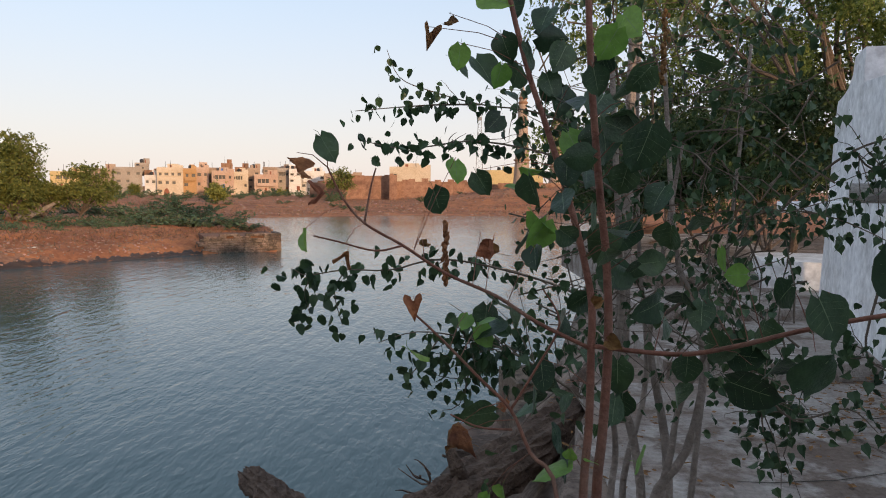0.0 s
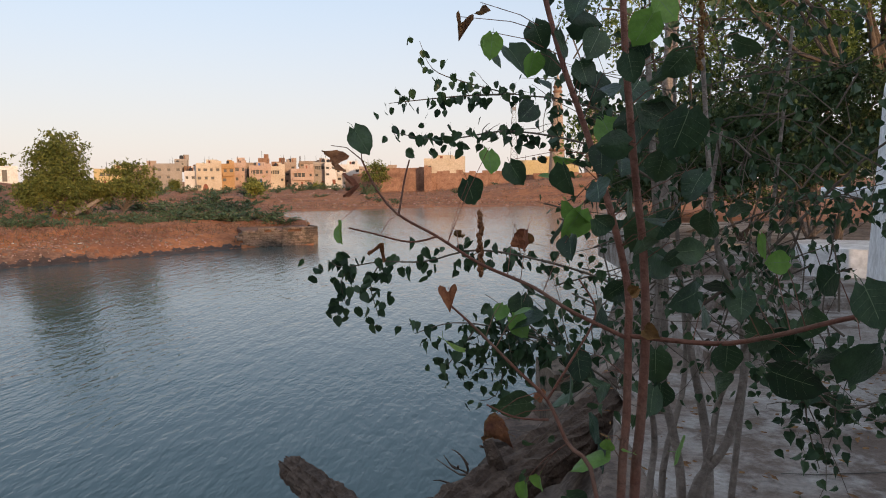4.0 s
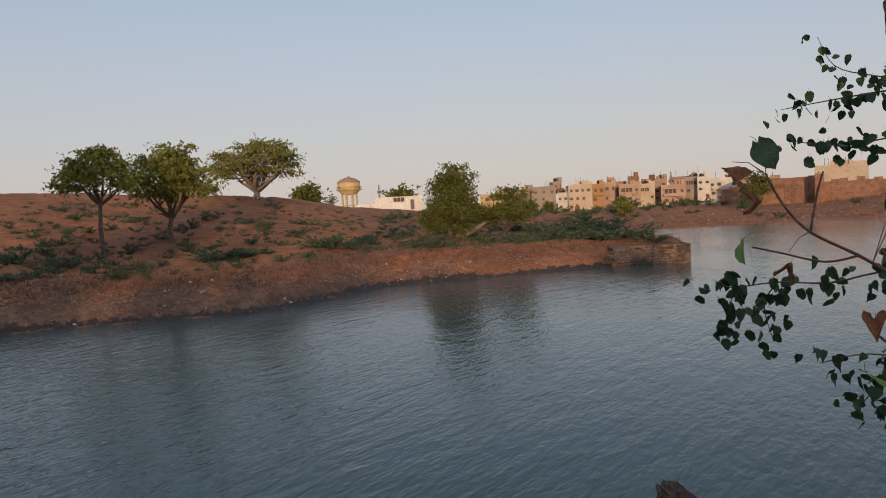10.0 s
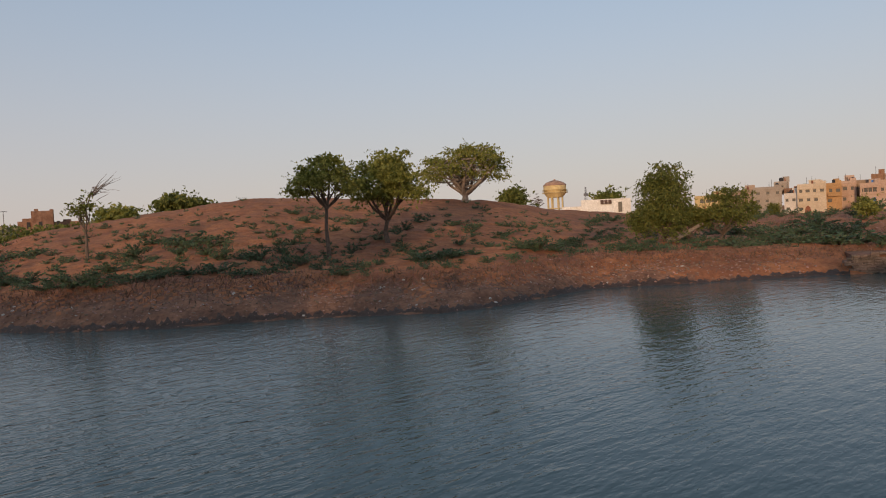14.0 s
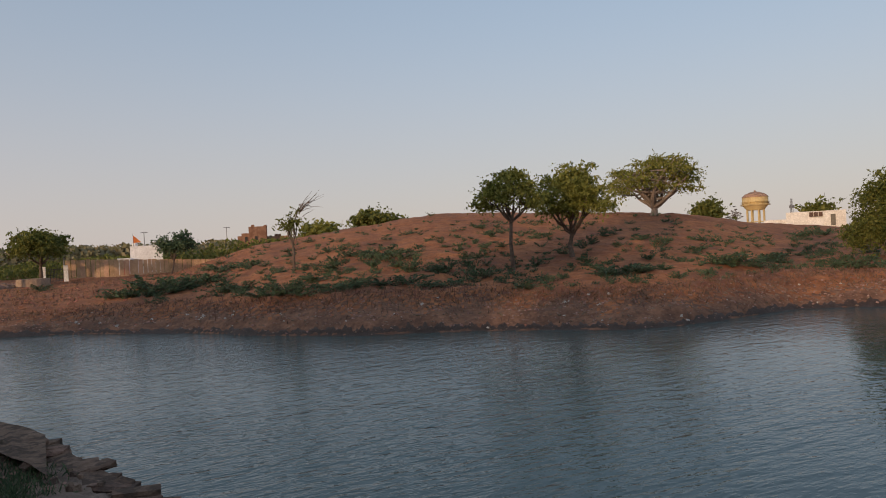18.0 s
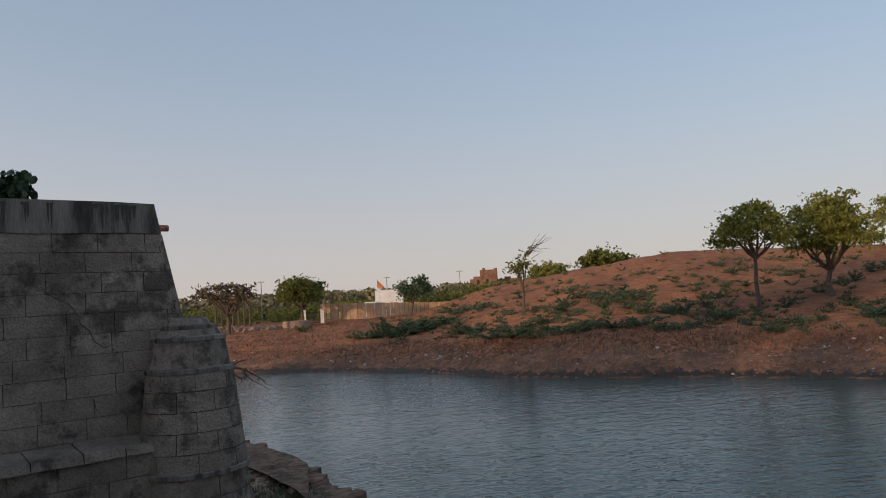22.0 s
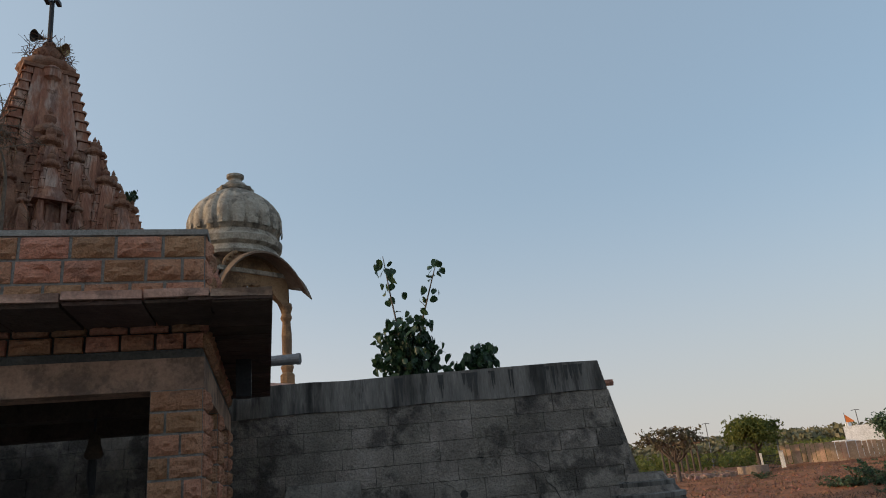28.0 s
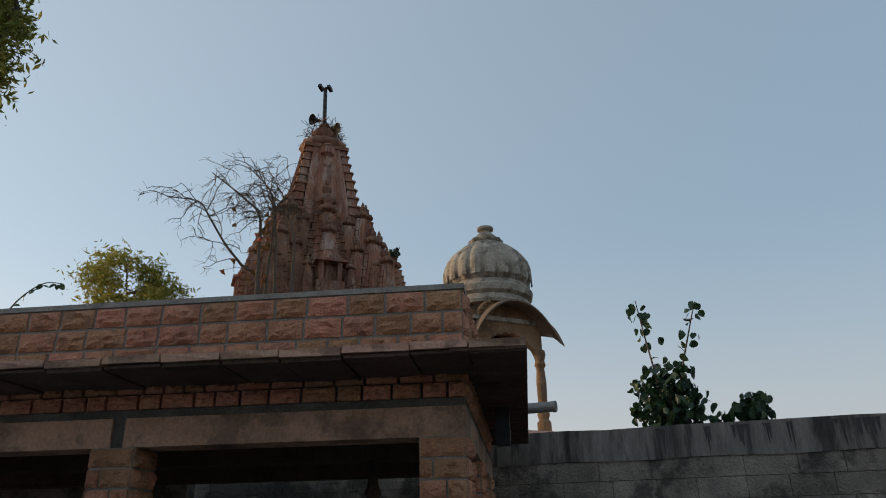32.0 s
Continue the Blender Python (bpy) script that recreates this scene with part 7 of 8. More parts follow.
# ---- the near bank: fallen trunks, stones, roots ----
def log(name, label, pts, radii, seed, splinter=True):
    rng = np.random.default_rng(seed)
    t = thing(name, label, "log", tuple(pts[1]))
    fine, fr = [], []
    n = 36
    for i in range(n + 1):
        u = i / n * (len(pts) - 1)
        k = min(int(u), len(pts) - 2)
        fine.append(Vector(pts[k]).lerp(Vector(pts[k + 1]), u - k))
        fr.append((radii[k] + (radii[k + 1] - radii[k]) * (u - k)) * (1 + 0.06 * math.sin(i * 1.9 + seed)))
    s = Shape().tube(fine, fr, 40)
    ph = rng.uniform(0, 6.28, 40)
    ridge = rng.uniform(-1, 1, 40)
    v = []
    for i in range(n + 1):
        for k in range(40):
            p = Vector(s.v[i * 40 + k])
            d = p - fine[i]
            v.append(tuple(fine[i] + d * (1 + 0.11 * ridge[k] + 0.05 * math.sin(ph[k] + i * 0.8) + 0.04 * rng.normal())))
    s.v = v
    part("bark", s, DEADWOOD, t)
    if splinter:
        e = Shape()
        d = (fine[0] - fine[1]).normalized()
        for i in range(26):
            a = rng.uniform(0, 6.28)
            side = d.orthogonal().normalized()
            o = (side * math.cos(a) + d.cross(side) * math.sin(a)) * fr[0] * rng.uniform(0.2, 0.85)
            e.tube([fine[0] + o - d * 0.05, fine[0] + o * 0.95 + d * rng.uniform(0.0, 0.05), fine[0] + o * 0.95 + d * rng.uniform(0.06, 0.16)], [0.03, 0.022, 0.003], 5)
        part("broken_end", e, DEADWOOD, t, "splintered broken end")
    return t


fallen = log("fallen_trunk", "thick grey dead tree trunk lying across the bank", [pol(-9, 3.5, 1.90), pol(-1.5, 4.25, 1.94), pol(4.2, 5.0, 1.96), pol(9.5, 6.0, 1.98), pol(13.5, 7.2, 2.2)], [0.15, 0.165, 0.185, 0.20, 0.19], 3, False)
log("broken_log", "weathered log with a splintered end jutting over the water", [pol(-15.2, 4.75, 2.10), pol(-11.5, 4.2, 2.06), pol(-6, 3.4, 2.06)], [0.085, 0.115, 0.12], 5)
part("branch_stub", Shape().tube([pol(2.0, 4.65, 2.05), pol(1.4, 4.6, 2.2), pol(0.9, 4.62, 2.3)], [0.06, 0.05, 0.035], 9), DEADWOOD, fallen, "short broken branch stub")
rng = np.random.default_rng(25)
roots = Shape()
for i in range(20):
    a = pol(rng.uniform(-1.5, 2.0), 4.9 + rng.uniform(-0.3, 0.5), 1.95 + rng.uniform(-0.25, 0.1))
    b = a + Vector((rng.uniform(-0.28, 0.1), rng.uniform(-0.1, 0.2), rng.uniform(-0.15, 0.1)))
    roots.tube(bent(a, b, rng, 0.16, 6), [0.012, 0.011, 0.009, 0.008, 0.006, 0.003], 4)
whole("dead_roots", roots, DEADWOOD, "tangle of dry dead roots beside the fallen trunk", "roots", at=tuple(pol(0, 5, 1.9)), kind="stuff")


def bank_stone(az, r, z, w, d, h, turn, seed):
    me = rock_block("bank_stone", GREYSTONE, seed, 0.05, 0.05, 4)
    ob = new("bank_stone", me)
    ob.matrix_basis = Matrix.Translation(pol(az, r, z)) @ Matrix.Rotation(radians(turn), 4, "Z") @ Matrix.Diagonal((w, d, h, 1))
    return tagged(ob, "squared weathered stone block on the bank", "stone", "bank stones")


for i, (az, r, z, w, d, h, turn) in enumerate(((5.3, 8.4, 1.02, 1.0, 0.8, 0.36, -8), (8.4, 9.0, 1.05, 0.9, 0.9, 0.4, 5), (7.0, 7.5, 1.15, 1.5, 0.9, 0.4, -5), (4.2, 7.1, 1.0, 0.9, 0.6, 0.3, -20), (9.5, 7.8, 1.35, 1.1, 1.0, 0.45, 12), (5.4, 7.7, 1.16, 0.9, 0.7, 0.36, -15), (9.2, 8.9, 1.5, 1.2, 0.9, 0.45, 10), (6.0, 6.3, 1.45, 0.7, 0.5, 0.3, 30))):
    bank_stone(az, r, z, w, d, h, turn, 200 + i)


def build_shelf():
    """The flat stone shelf at the water's edge: a worn irregular platform with a low upper slab."""
    t = thing("stone_shelf", "worn flat stone shelf at the water's edge by the bastion", "ledge", tuple(pol(-93, 13, 0.2)), kind="structure")
    rng = np.random.default_rng(33)
    edge_az = np.linspace(-99.5, -79, 42)
    for name, lo, hi, a0, a1, back, cutback in (("platform", -0.6, 0.44, -99.5, -79, 4.5, 0.1), ("upper_slab", 0.3, 0.72, -99.5, -92.6, 3.2, 0.35)):
        azs = [a for a in edge_az if a0 <= a <= a1]
        n = len(azs)
        top, low = [], []
        for k, a in enumerate(azs):
            r = float(np.interp(a, NEAR_AZ, NEAR_R)) + 0.12 + 0.14 * math.sin(k * 1.3) * rng.uniform(0.3, 1) - cutback
            z = hi + 0.02 * math.sin(k * 0.9)
            top.append((pol(a, r - 0.06, z), pol(a, r - back * 0.5, z + rng.uniform(-0.02, 0.03)), pol(a, r - back, z + 0.03)))
            low.append(pol(a, r + 0.05, lo))
        vs, fs = [], []
        for k in range(n):
            vs += [low[k], *top[k]]
        for k in range(n - 1):
            o, p = 4 * k, 4 * k + 4
            fs += [(o, p, p + 1, o + 1), (o + 1, p + 1, p + 2, o + 2), (o + 2, p + 2, p + 3, o + 3)]
        fs += [(0, 1, 2, 3), (4 * n - 4, 4 * n - 1, 4 * n - 2, 4 * n - 3)]
        part(name, Shape().add(vs, fs), SHELFSTONE, t)
    slabs = [rock_block("edge_stone", SHELFSTONE, 840 + i, 0.22, 0.08, 4) for i in range(5)]
    for i in range(90):
        az = -99.5 + 18 * (i + rng.random()) / 90
        r = float(np.interp(az, NEAR_AZ, NEAR_R)) + rng.uniform(-0.75, 0.22)
        w, d, h = rng.uniform(0.22, 0.75), rng.uniform(0.2, 0.5), rng.uniform(0.10, 0.26)
        z = rng.choice((0.02, 0.16, 0.32, 0.42)) + (0.06 if az < -93 else 0)
        m = Matrix.Translation(pol(az, r, z)) @ Euler((rng.normal() * 0.07, rng.normal() * 0.07, rng.uniform(-0.6, 0.6) + radians(-az))).to_matrix().to_4x4()
        piece("edge_stone", slabs[i % 5], t, m @ Matrix.Diagonal((w, d, h, 1)))


build_shelf()
rubble("shelf_rubble", "earth, sticks and rubble on the stone shelf by the bastion", [(-96, 14.5, 60, 1.6, 1.4), (-92, 13, 40, 2.0, 1.0)], 251, 0.05, RUBBLE)
grass = Shape()
cs = []
for i in range(1400):
    a, r = -95.5 + rng.normal() * 1.6, 12.6 + rng.normal() * 0.8
    cs.append(tuple(pol(a, r, float(ground_height(a, r)) + 0.05)))
whole("grass_tuft", grass.quads(leaf_cards(np.array(cs), 0.14, rng, 0.14, 1.8)), THORN, "dark green tufts of weeds on the shelf", "grass", kind="stuff")
dead = Shape()
for i in range(6):
    a = pol(-98.6 + 0.25 * i, 10.6, 3.14 + rng.uniform(-0.03, 0.03))
    e = pol(-97.1 + 0.3 * i, 10.8, 3.22 - 0.09 * i + rng.uniform(-0.05, 0.05))
    line = bent(a, e, rng, 0.14, 6)
    dead.tube(line, [0.009, 0.008, 0.007, 0.006, 0.005, 0.003], 4)
    for k in range(5):
        o = line[1 + int(rng.integers(5))]
        dead.tube(bent(o, o + Vector((rng.normal() * 0.12, rng.normal() * 0.12, rng.normal() * 0.10 - 0.04)), rng, 0.15, 4), [0.005, 0.004, 0.003, 0.002], 4)
dead.tube([pol(-101, 10.4, 3.0), pol(-99, 10.5, 3.15), pol(-97.8, 10.6, 3.17)], [0.03, 0.022, 0.014], 6)
whole("dead_branch", dead, BARK, "bare dead branch sticking out beside the bastion", "branch", at=tuple(pol(-99.5, 10.45, 3.1)), kind="stuff")

# ---- large trees beyond the terrace ----
tagged(tree("tree", "large spreading tree with forked grey limbs behind the terrace", pol(26.3, 17, 2.4), 17, 4.2, 5.2, TALLTREE, BARK, 301, 74, 430, 0.085, 0.085, 1.55, fill=0.25, limbs=4, droop=2.0, spread=0.085, twigs=2), group="trees behind the terrace")
tagged(tree("tree", "tall dense tree with hanging foliage behind the terrace", pol(17.5, 21, 2.4), 17, 2.8, 4.6, TALLTREE, BARK, 302, 46, 480, 0.09, 0.08, 1.3, fill=0.25, limbs=4, droop=2.0, spread=0.095, twigs=2), group="trees behind the terrace")
tagged(tree("tree", "dark leafy tree at the end of the terrace", pol(23.5, 27, 2.4), 10, 2.2, 4.6, DEEPGREEN, BARK, 303, 60, 260, 0.13, 0.3, 0.5, fill=0.2, droop=0.5, spread=0.2), group="trees behind the terrace")
tagged(tree("tree", "leafy tree on the far side of the terrace", pol(31, 25, 2.4), 17, 5, 5.0, TALLTREE, BARK, 304, 34, 220, 0.12, 0.2, 0.5, fill=0.3, droop=0.8, spread=0.17), group="trees behind the terrace")
tagged(tree("tree", "low bushy tree along the bank", pol(15, 33, 2.3), 8.0, 2.2, 3.6, GREENTREE, BARK, 305, 70, 100, 0.2, 0.2, 0.5, fill=0.25, spread=0.18), group="trees behind the terrace")
whole("pale_trunk", Shape().tube([pol(14.6, 5.2, 2.2), pol(14.5, 5.2, 3.6), pol(14.9, 5.2, 5.2), pol(14.3, 5.3, 7.5)], [0.055, 0.05, 0.045, 0.03], 9), PALEBARK, "slender pale tree trunk beside the bank", "trunk", at=tuple(pol(14.6, 5.2, 2.3)), smooth=True)
for az, r, top, low, wide, sd in ((15.5, 15.5, 5.0, 3.0, 1.9, 311), (20.0, 13.5, 5.6, 3.2, 1.8, 312), (24.6, 12.6, 6.0, 3.4, 1.5, 314)):
    tagged(tree("bush", "tall dense dark green bush behind the terrace steps", pol(az, r, 2.5), top, low, wide, DEEPGREEN, BARK, sd, 54, 330, 0.06, 0.04, 0.4, fill=0.25, limbs=5, spread=0.16, twigs=1), group="bushes behind the terrace")

# ---- the fig saplings in front of the camera ----
LEAF_U = [-0.07, 0.0, 0.09, 0.22, 0.39, 0.56, 0.70, 0.82, 0.91, 1.02]
LEAF_W = [0.14, 0.30, 0.43, 0.51, 0.535, 0.50, 0.42, 0.29, 0.13, 0.006]


def leaf_mesh(name, material, fold=0.12, curl=0.10, wave=0.02, seed=0, stalk=0.5, tip=1.0, crumple=0.0):
    """A heart-shaped fig leaf of unit length hanging from the origin along -z, face to -y, with a drawn-out tip and a stalk."""
    rng = np.random.default_rng(seed)
    s = Shape()
    vs, fs = [], []
    for i, (u, w) in enumerate(zip(LEAF_U, LEAF_W)):
        z = -u * (tip if u > 0.75 else 1.0)
        bend = curl * u * u
        for k, e in enumerate((-1, -0.5, 0, 0.5, 1)):
            y = -fold * abs(e) * w * 2 + bend + wave * math.sin(9 * u + 3 * e + seed) * abs(e)
            y += crumple * rng.normal() * (1 if i not in (0, 9) else 0)
            zz = z + (0.0 if i else 0.10 * abs(e) - 0.10 * (1 - abs(e)))
            vs.append((e * w + crumple * rng.normal() * 0.4, y, zz))
    n = len(LEAF_U)
    for i in range(n - 1):
        for k in range(4):
            a = i * 5 + k
            fs.append((a, a + 5, a + 6, a + 1))
    s.add(vs, fs)
    s.tube([(0, 0.0, 0.0), (0.015, 0.05, stalk * 0.35), (0.0, 0.2, stalk * 0.6)], [0.011, 0.009, 0.009], 4, False)
    me = s.mesh(name, material, True)
    me.materials.append(VEIN)
    return me


def veined(name, material, **kw):
    s_mesh = leaf_mesh(name, material, **kw)
    bm = bmesh.new()
    bm.from_mesh(s_mesh)
    curl = kw.get("curl", 0.10)

    def strip(pts, w):
        prev = None
        for x, y, z in pts:
            a, b = bm.verts.new((x - w, y - 0.012, z)), bm.verts.new((x + w, y - 0.012, z))
            if prev:
                f = bm.faces.new((prev[0], prev[1], b, a))
                f.material_index = 1
            prev = (a, b)
    strip([(0, curl * u * u, -u) for u in (0, 0.25, 0.5, 0.75, 0.95)], 0.008)
    fold = kw.get("fold", 0.12)
    for u in (0.12, 0.3, 0.48, 0.64):
        for sgn in (-1, 1):
            pts = []
            for k in (0, 0.5, 1.0):
                uu = u + 0.16 * k
                w = float(np.interp(uu, LEAF_U, LEAF_W)) * 0.86 * k
                pts.append((sgn * w, -fold * 2 * w + curl * uu * uu - 0.004, -uu + 0.02))
            strip(pts, 0.004)
    bm.to_mesh(s_mesh)
    bm.free()
    return s_mesh


DARK_LEAVES = [veined("leaf", FIG, fold=f, curl=c, wave=w, seed=i, tip=1.12) for i, (f, c, w) in enumerate(((0.10, 0.10, 0.02), (0.22, 0.22, 0.03), (0.04, -0.08, 0.03), (0.32, 0.12, 0.02), (0.16, 0.34, 0.04)))]
NEW_LEAVES = [veined("leaf", FIG_NEW, fold=f, curl=c, wave=w, seed=i, tip=1.15) for i, (f, c, w) in enumerate(((0.08, 0.10, 0.02), (0.28, 0.15, 0.02), (0.05, -0.06, 0.02)))]
OLD_LEAVES = [leaf_mesh("leaf", FIG_OLD, fold=f, curl=c, wave=w, seed=i, crumple=k) for i, (f, c, w, k) in enumerate(((0.7, 0.4, 0.12, 0.05), (0.9, 0.5, 0.14, 0.06), (0.6, -0.4, 0.14, 0.06)))]
SMALL_LEAVES = [leaf_mesh("leaf", FIG_SMALL, fold=f, curl=c, wave=0.02, seed=i, tip=1.25, stalk=0.8) for i, (f, c) in enumerate(((0.10, 0.10), (0.3, 0.2), (0.05, -0.1)))]


def hang_leaf(parent, me, p, size, rng, tilt=30, roll=25, yaw=35, name="leaf"):
    """A leaf whose face turns roughly towards open light, tip down."""
    toward = math.degrees(math.atan2(-p.x, p.y))
    if rng.random() < 0.35:
        tilt, roll, yaw = tilt * 1.9, roll * 1.6, yaw * 1.7
    m = Matrix.Translation(p) @ Matrix.Rotation(radians(toward + rng.normal() * yaw), 4, "Z") @ Matrix.Rotation(radians(rng.normal() * roll), 4, "Y") @ Matrix.Rotation(radians(rng.normal() * tilt + 10), 4, "X") @ Matrix.Diagonal((size, size, size, 1)) @ Matrix.Translation((0, 0, 0.45))
    return piece(name, me, parent, m)


def stem_line(pts, n=4):
    """Polar rows (compass angle, height, range) turned into a smooth line."""
    p = [pol(a, r, z) for a, z, r in pts]
    out = []
    for i in range(len(p) - 1):
        p0, p1, p2, p3 = p[max(i - 1, 0)], p[i], p[i + 1], p[min(i + 2, len(p) - 1)]
        for k in range(n):
            t = k / n
            out.append(0.5 * ((2 * p1) + (p2 - p0) * t + (2 * p0 - 5 * p1 + 4 * p2 - p3) * t * t + (3 * p1 - p0 - 3 * p2 + p3) * t ** 3))
    return out + [p[-1]]


def stem(parent, name, pts, r0, r1, material, label=""):
    line = stem_line(pts)
    n = len(line)
    part(name, Shape().tube(line, [r0 + (r1 - r0) * i / (n - 1) for i in range(n)], 8), material, parent, label, smooth=True)
    return line


def build_big_fig():
    t = thing("fig_sapling", "young peepal fig with red-brown stems and large heart-shaped leaves", "sapling", tuple(pol(12.8, 1.22, 2.38)))
    rng = np.random.default_rng(401)
    a = stem(t, "stem", [(12.6, 2.38, 1.22), (12.9, 3.0, 1.24), (13.07, 3.48, 1.25), (13.4, 3.605, 1.25), (13.63, 3.72, 1.27), (13.63, 3.8, 1.28), (13.3, 3.915, 1.3), (12.77, 4.01, 1.3), (12.13, 4.15, 1.3), (11.69, 4.27, 1.3), (11.2, 4.5, 1.32), (10.9, 4.8, 1.33)], 0.0098, 0.0052, REDSTEM)
    b = stem(t, "stem", [(11.6, 2.38, 1.18), (11.8, 3.0, 1.19), (12.05, 3.5, 1.2), (12.37, 3.634, 1.22), (12.38, 3.76, 1.23), (12.3, 3.843, 1.24), (11.34, 3.938, 1.25), (9.94, 4.043, 1.26), (8.34, 4.15, 1.28), (6.98, 4.24, 1.3), (5.2, 4.41, 1.33), (4.5, 4.6, 1.35)], 0.0082, 0.0042, REDSTEM)
    bl = stem(t, "branch", [(12.38, 3.763, 1.23), (8.15, 3.81, 1.2), (5.0, 3.851, 1.2), (1.01, 3.89, 1.18), (-2.5, 3.937, 1.17), (-5.5, 3.973, 1.16), (-7.17, 4.013, 1.15), (-8.31, 4.06, 1.15)], 0.0036, 0.0014, REDSTEM)
    br = stem(t, "branch", [(12.37, 3.768, 1.23), (18.64, 3.77, 1.2), (22.73, 3.80, 1.15), (26.59, 3.834, 1.12), (30.93, 3.865, 1.1), (36.8, 3.903, 1.05), (42, 3.94, 1.0)], 0.0042, 0.0028, REDSTEM)
    c = stem(t, "stem", [(11.5, 2.4, 1.1), (11.0, 3.1, 1.12), (10.18, 3.522, 1.15), (7.84, 3.595, 1.18), (6.21, 3.66, 1.2), (3.7, 3.712, 1.2), (0.55, 3.779, 1.2), (-1.45, 3.818, 1.2)], 0.0046, 0.0018, REDSTEM)
    stem(t, "branch", [(6.21, 3.66, 1.2), (8.19, 3.731, 1.21), (9.91, 3.806, 1.22), (8.55, 3.863, 1.22)], 0.0025, 0.0014, REDSTEM)
    stem(t, "twig", [(6.36, 3.626, 1.2), (3.73, 3.628, 1.2), (1.37, 3.649, 1.2)], 0.0022, 0.0014, REDSTEM)
    stem(t, "twig", [(-2.5, 3.937, 1.17), (-4.6, 3.93, 1.15), (-7.5, 3.945, 1.14), (-9.4, 3.955, 1.13)], 0.0018, 0.0012, REDSTEM)
    stem(t, "twig", [(-5.5, 3.973, 1.16), (-5.0, 4.03, 1.16), (-4.6, 4.06, 1.16)], 0.0018, 0.0012, REDSTEM)
    dark_a = [(-8.4, 4.09, 1.12, 0.054), (15.5, 4.21, 1.23, 0.062), (12.2, 4.2, 1.18, 0.055), (10.3, 4.16, 1.14, 0.068), (14.6, 4.15, 1.25, 0.063), (15.9, 4.1, 1.2, 0.1), (8.8, 4.19, 1.15, 0.05), (5.3, 4.27, 1.26, 0.058), (15.0, 3.96, 1.22, 0.081), (18.0, 3.96, 1.17, 0.059), (19.0, 3.87, 1.12, 0.061), (17.9, 3.81, 1.23, 0.062), (25.9, 3.89, 1.1, 0.055), (28.6, 3.87, 1.06, 0.073), (32.4, 3.92, 1.17, 0.086), (34.1, 3.95, 1.12, 0.066)]
    dark_b = [(20.4, 3.85, 1.12, 0.056), (23.4, 3.77, 1.23, 0.067), (24.0, 3.73, 1.18, 0.091), (28.0, 3.79, 1.06, 0.078), (18.9, 3.69, 1.25, 0.065), (19.5, 3.75, 1.2, 0.06), (35.3, 3.87, 1.07, 0.063), (35.5, 3.8, 1.18, 0.079), (10.2, 4.06, 1.22, 0.061), (11.2, 4.08, 1.17, 0.059), (7.6, 4.03, 1.12, 0.058), (0.1, 4.01, 1.23, 0.06), (7.9, 3.92, 1.18, 0.048), (10.3, 3.96, 1.14, 0.049), (8.6, 3.71, 1.25, 0.065), (8.0, 3.68, 1.2, 0.055)]
    dark_c = [(10.5, 3.71, 1.12, 0.052), (10.6, 3.56, 1.23, 0.06), (8.3, 4.3, 1.18, 0.059), (9.6, 4.23, 1.14, 0.057), (14.0, 4.13, 1.25, 0.063), (13.5, 3.92, 1.2, 0.055), (17.0, 4.02, 1.15, 0.058), (14.5, 4.05, 1.26, 0.064), (3.6, 4.04, 1.22, 0.051), (10.0, 4.01, 1.17, 0.059), (20.0, 4.21, 1.12, 0.047), (20.0, 3.98, 1.23, 0.052), (7.0, 4.24, 1.18, 0.059), (12.2, 3.99, 1.14, 0.052), (16.8, 3.91, 1.25, 0.057), (8.7, 4.27, 1.2, 0.06)]
    fresh = [(-10.0, 3.95, 1.12, 0.041), (3.9, 3.78, 1.23, 0.052), (1.8, 4.24, 1.18, 0.046), (13.2, 4.25, 1.14, 0.063), (14.6, 4.3, 1.25, 0.065), (11.0, 3.59, 1.2, 0.032), (12.6, 3.6, 1.15, 0.033), (5.6, 3.49, 1.26, 0.044), (4.4, 3.49, 1.22, 0.041), (21.7, 3.93, 1.17, 0.043), (22.8, 3.91, 1.12, 0.043), (1.6, 4.06, 1.23, 0.052), (4.9, 4.21, 1.18, 0.045), (7.4, 4.06, 1.14, 0.038), (2.5, 3.8, 1.25, 0.036), (4.3, 3.81, 1.2, 0.036)]
    dry = [(2.0, 3.60, 1.2, 0.075), (-10.6, 4.06, 1.12, 0.049), (-8.5, 4.02, 1.23, 0.062), (2.4, 3.6, 1.18, 0.061), (-1.6, 3.84, 1.14, 0.044), (5.4, 3.66, 1.25, 0.036), (14.1, 3.78, 1.2, 0.04), (-0.5, 4.26, 1.15, 0.041), (3.6, 3.93, 1.26, 0.058), (4.7, 3.93, 1.22, 0.056), (-7.0, 3.92, 1.17, 0.047), (1.0, 4.28, 1.12, 0.026), (-1.0, 3.93, 1.23, 0.029), (12.8, 3.85, 1.18, 0.032)]
    twigs = Shape()
    stems = a + b + bl + br + c
    for rows, kinds in ((dark_a + dark_b + dark_c, DARK_LEAVES), (fresh, NEW_LEAVES), (dry, OLD_LEAVES)):
        for az, z, r, size in rows:
            p = pol(az, r, z)
            ob = hang_leaf(t, kinds[int(rng.integers(len(kinds)))], p, size * (0.62 if kinds is OLD_LEAVES else 0.75), rng, 34, 30, 36)
            near = min(stems, key=lambda q: (q - p).length)
            top = p + Vector((0, 0, size * 0.42))
            if (near - top).length < 0.3:
                twigs.tube([top, top.lerp(near, 0.5) + Vector((0, 0, 0.008)), near], [0.0006, 0.0007, 0.0010], 4)
    part("stalk_spray", twigs, REDSTEM, t, "thin leaf stalks", kind="stuff")
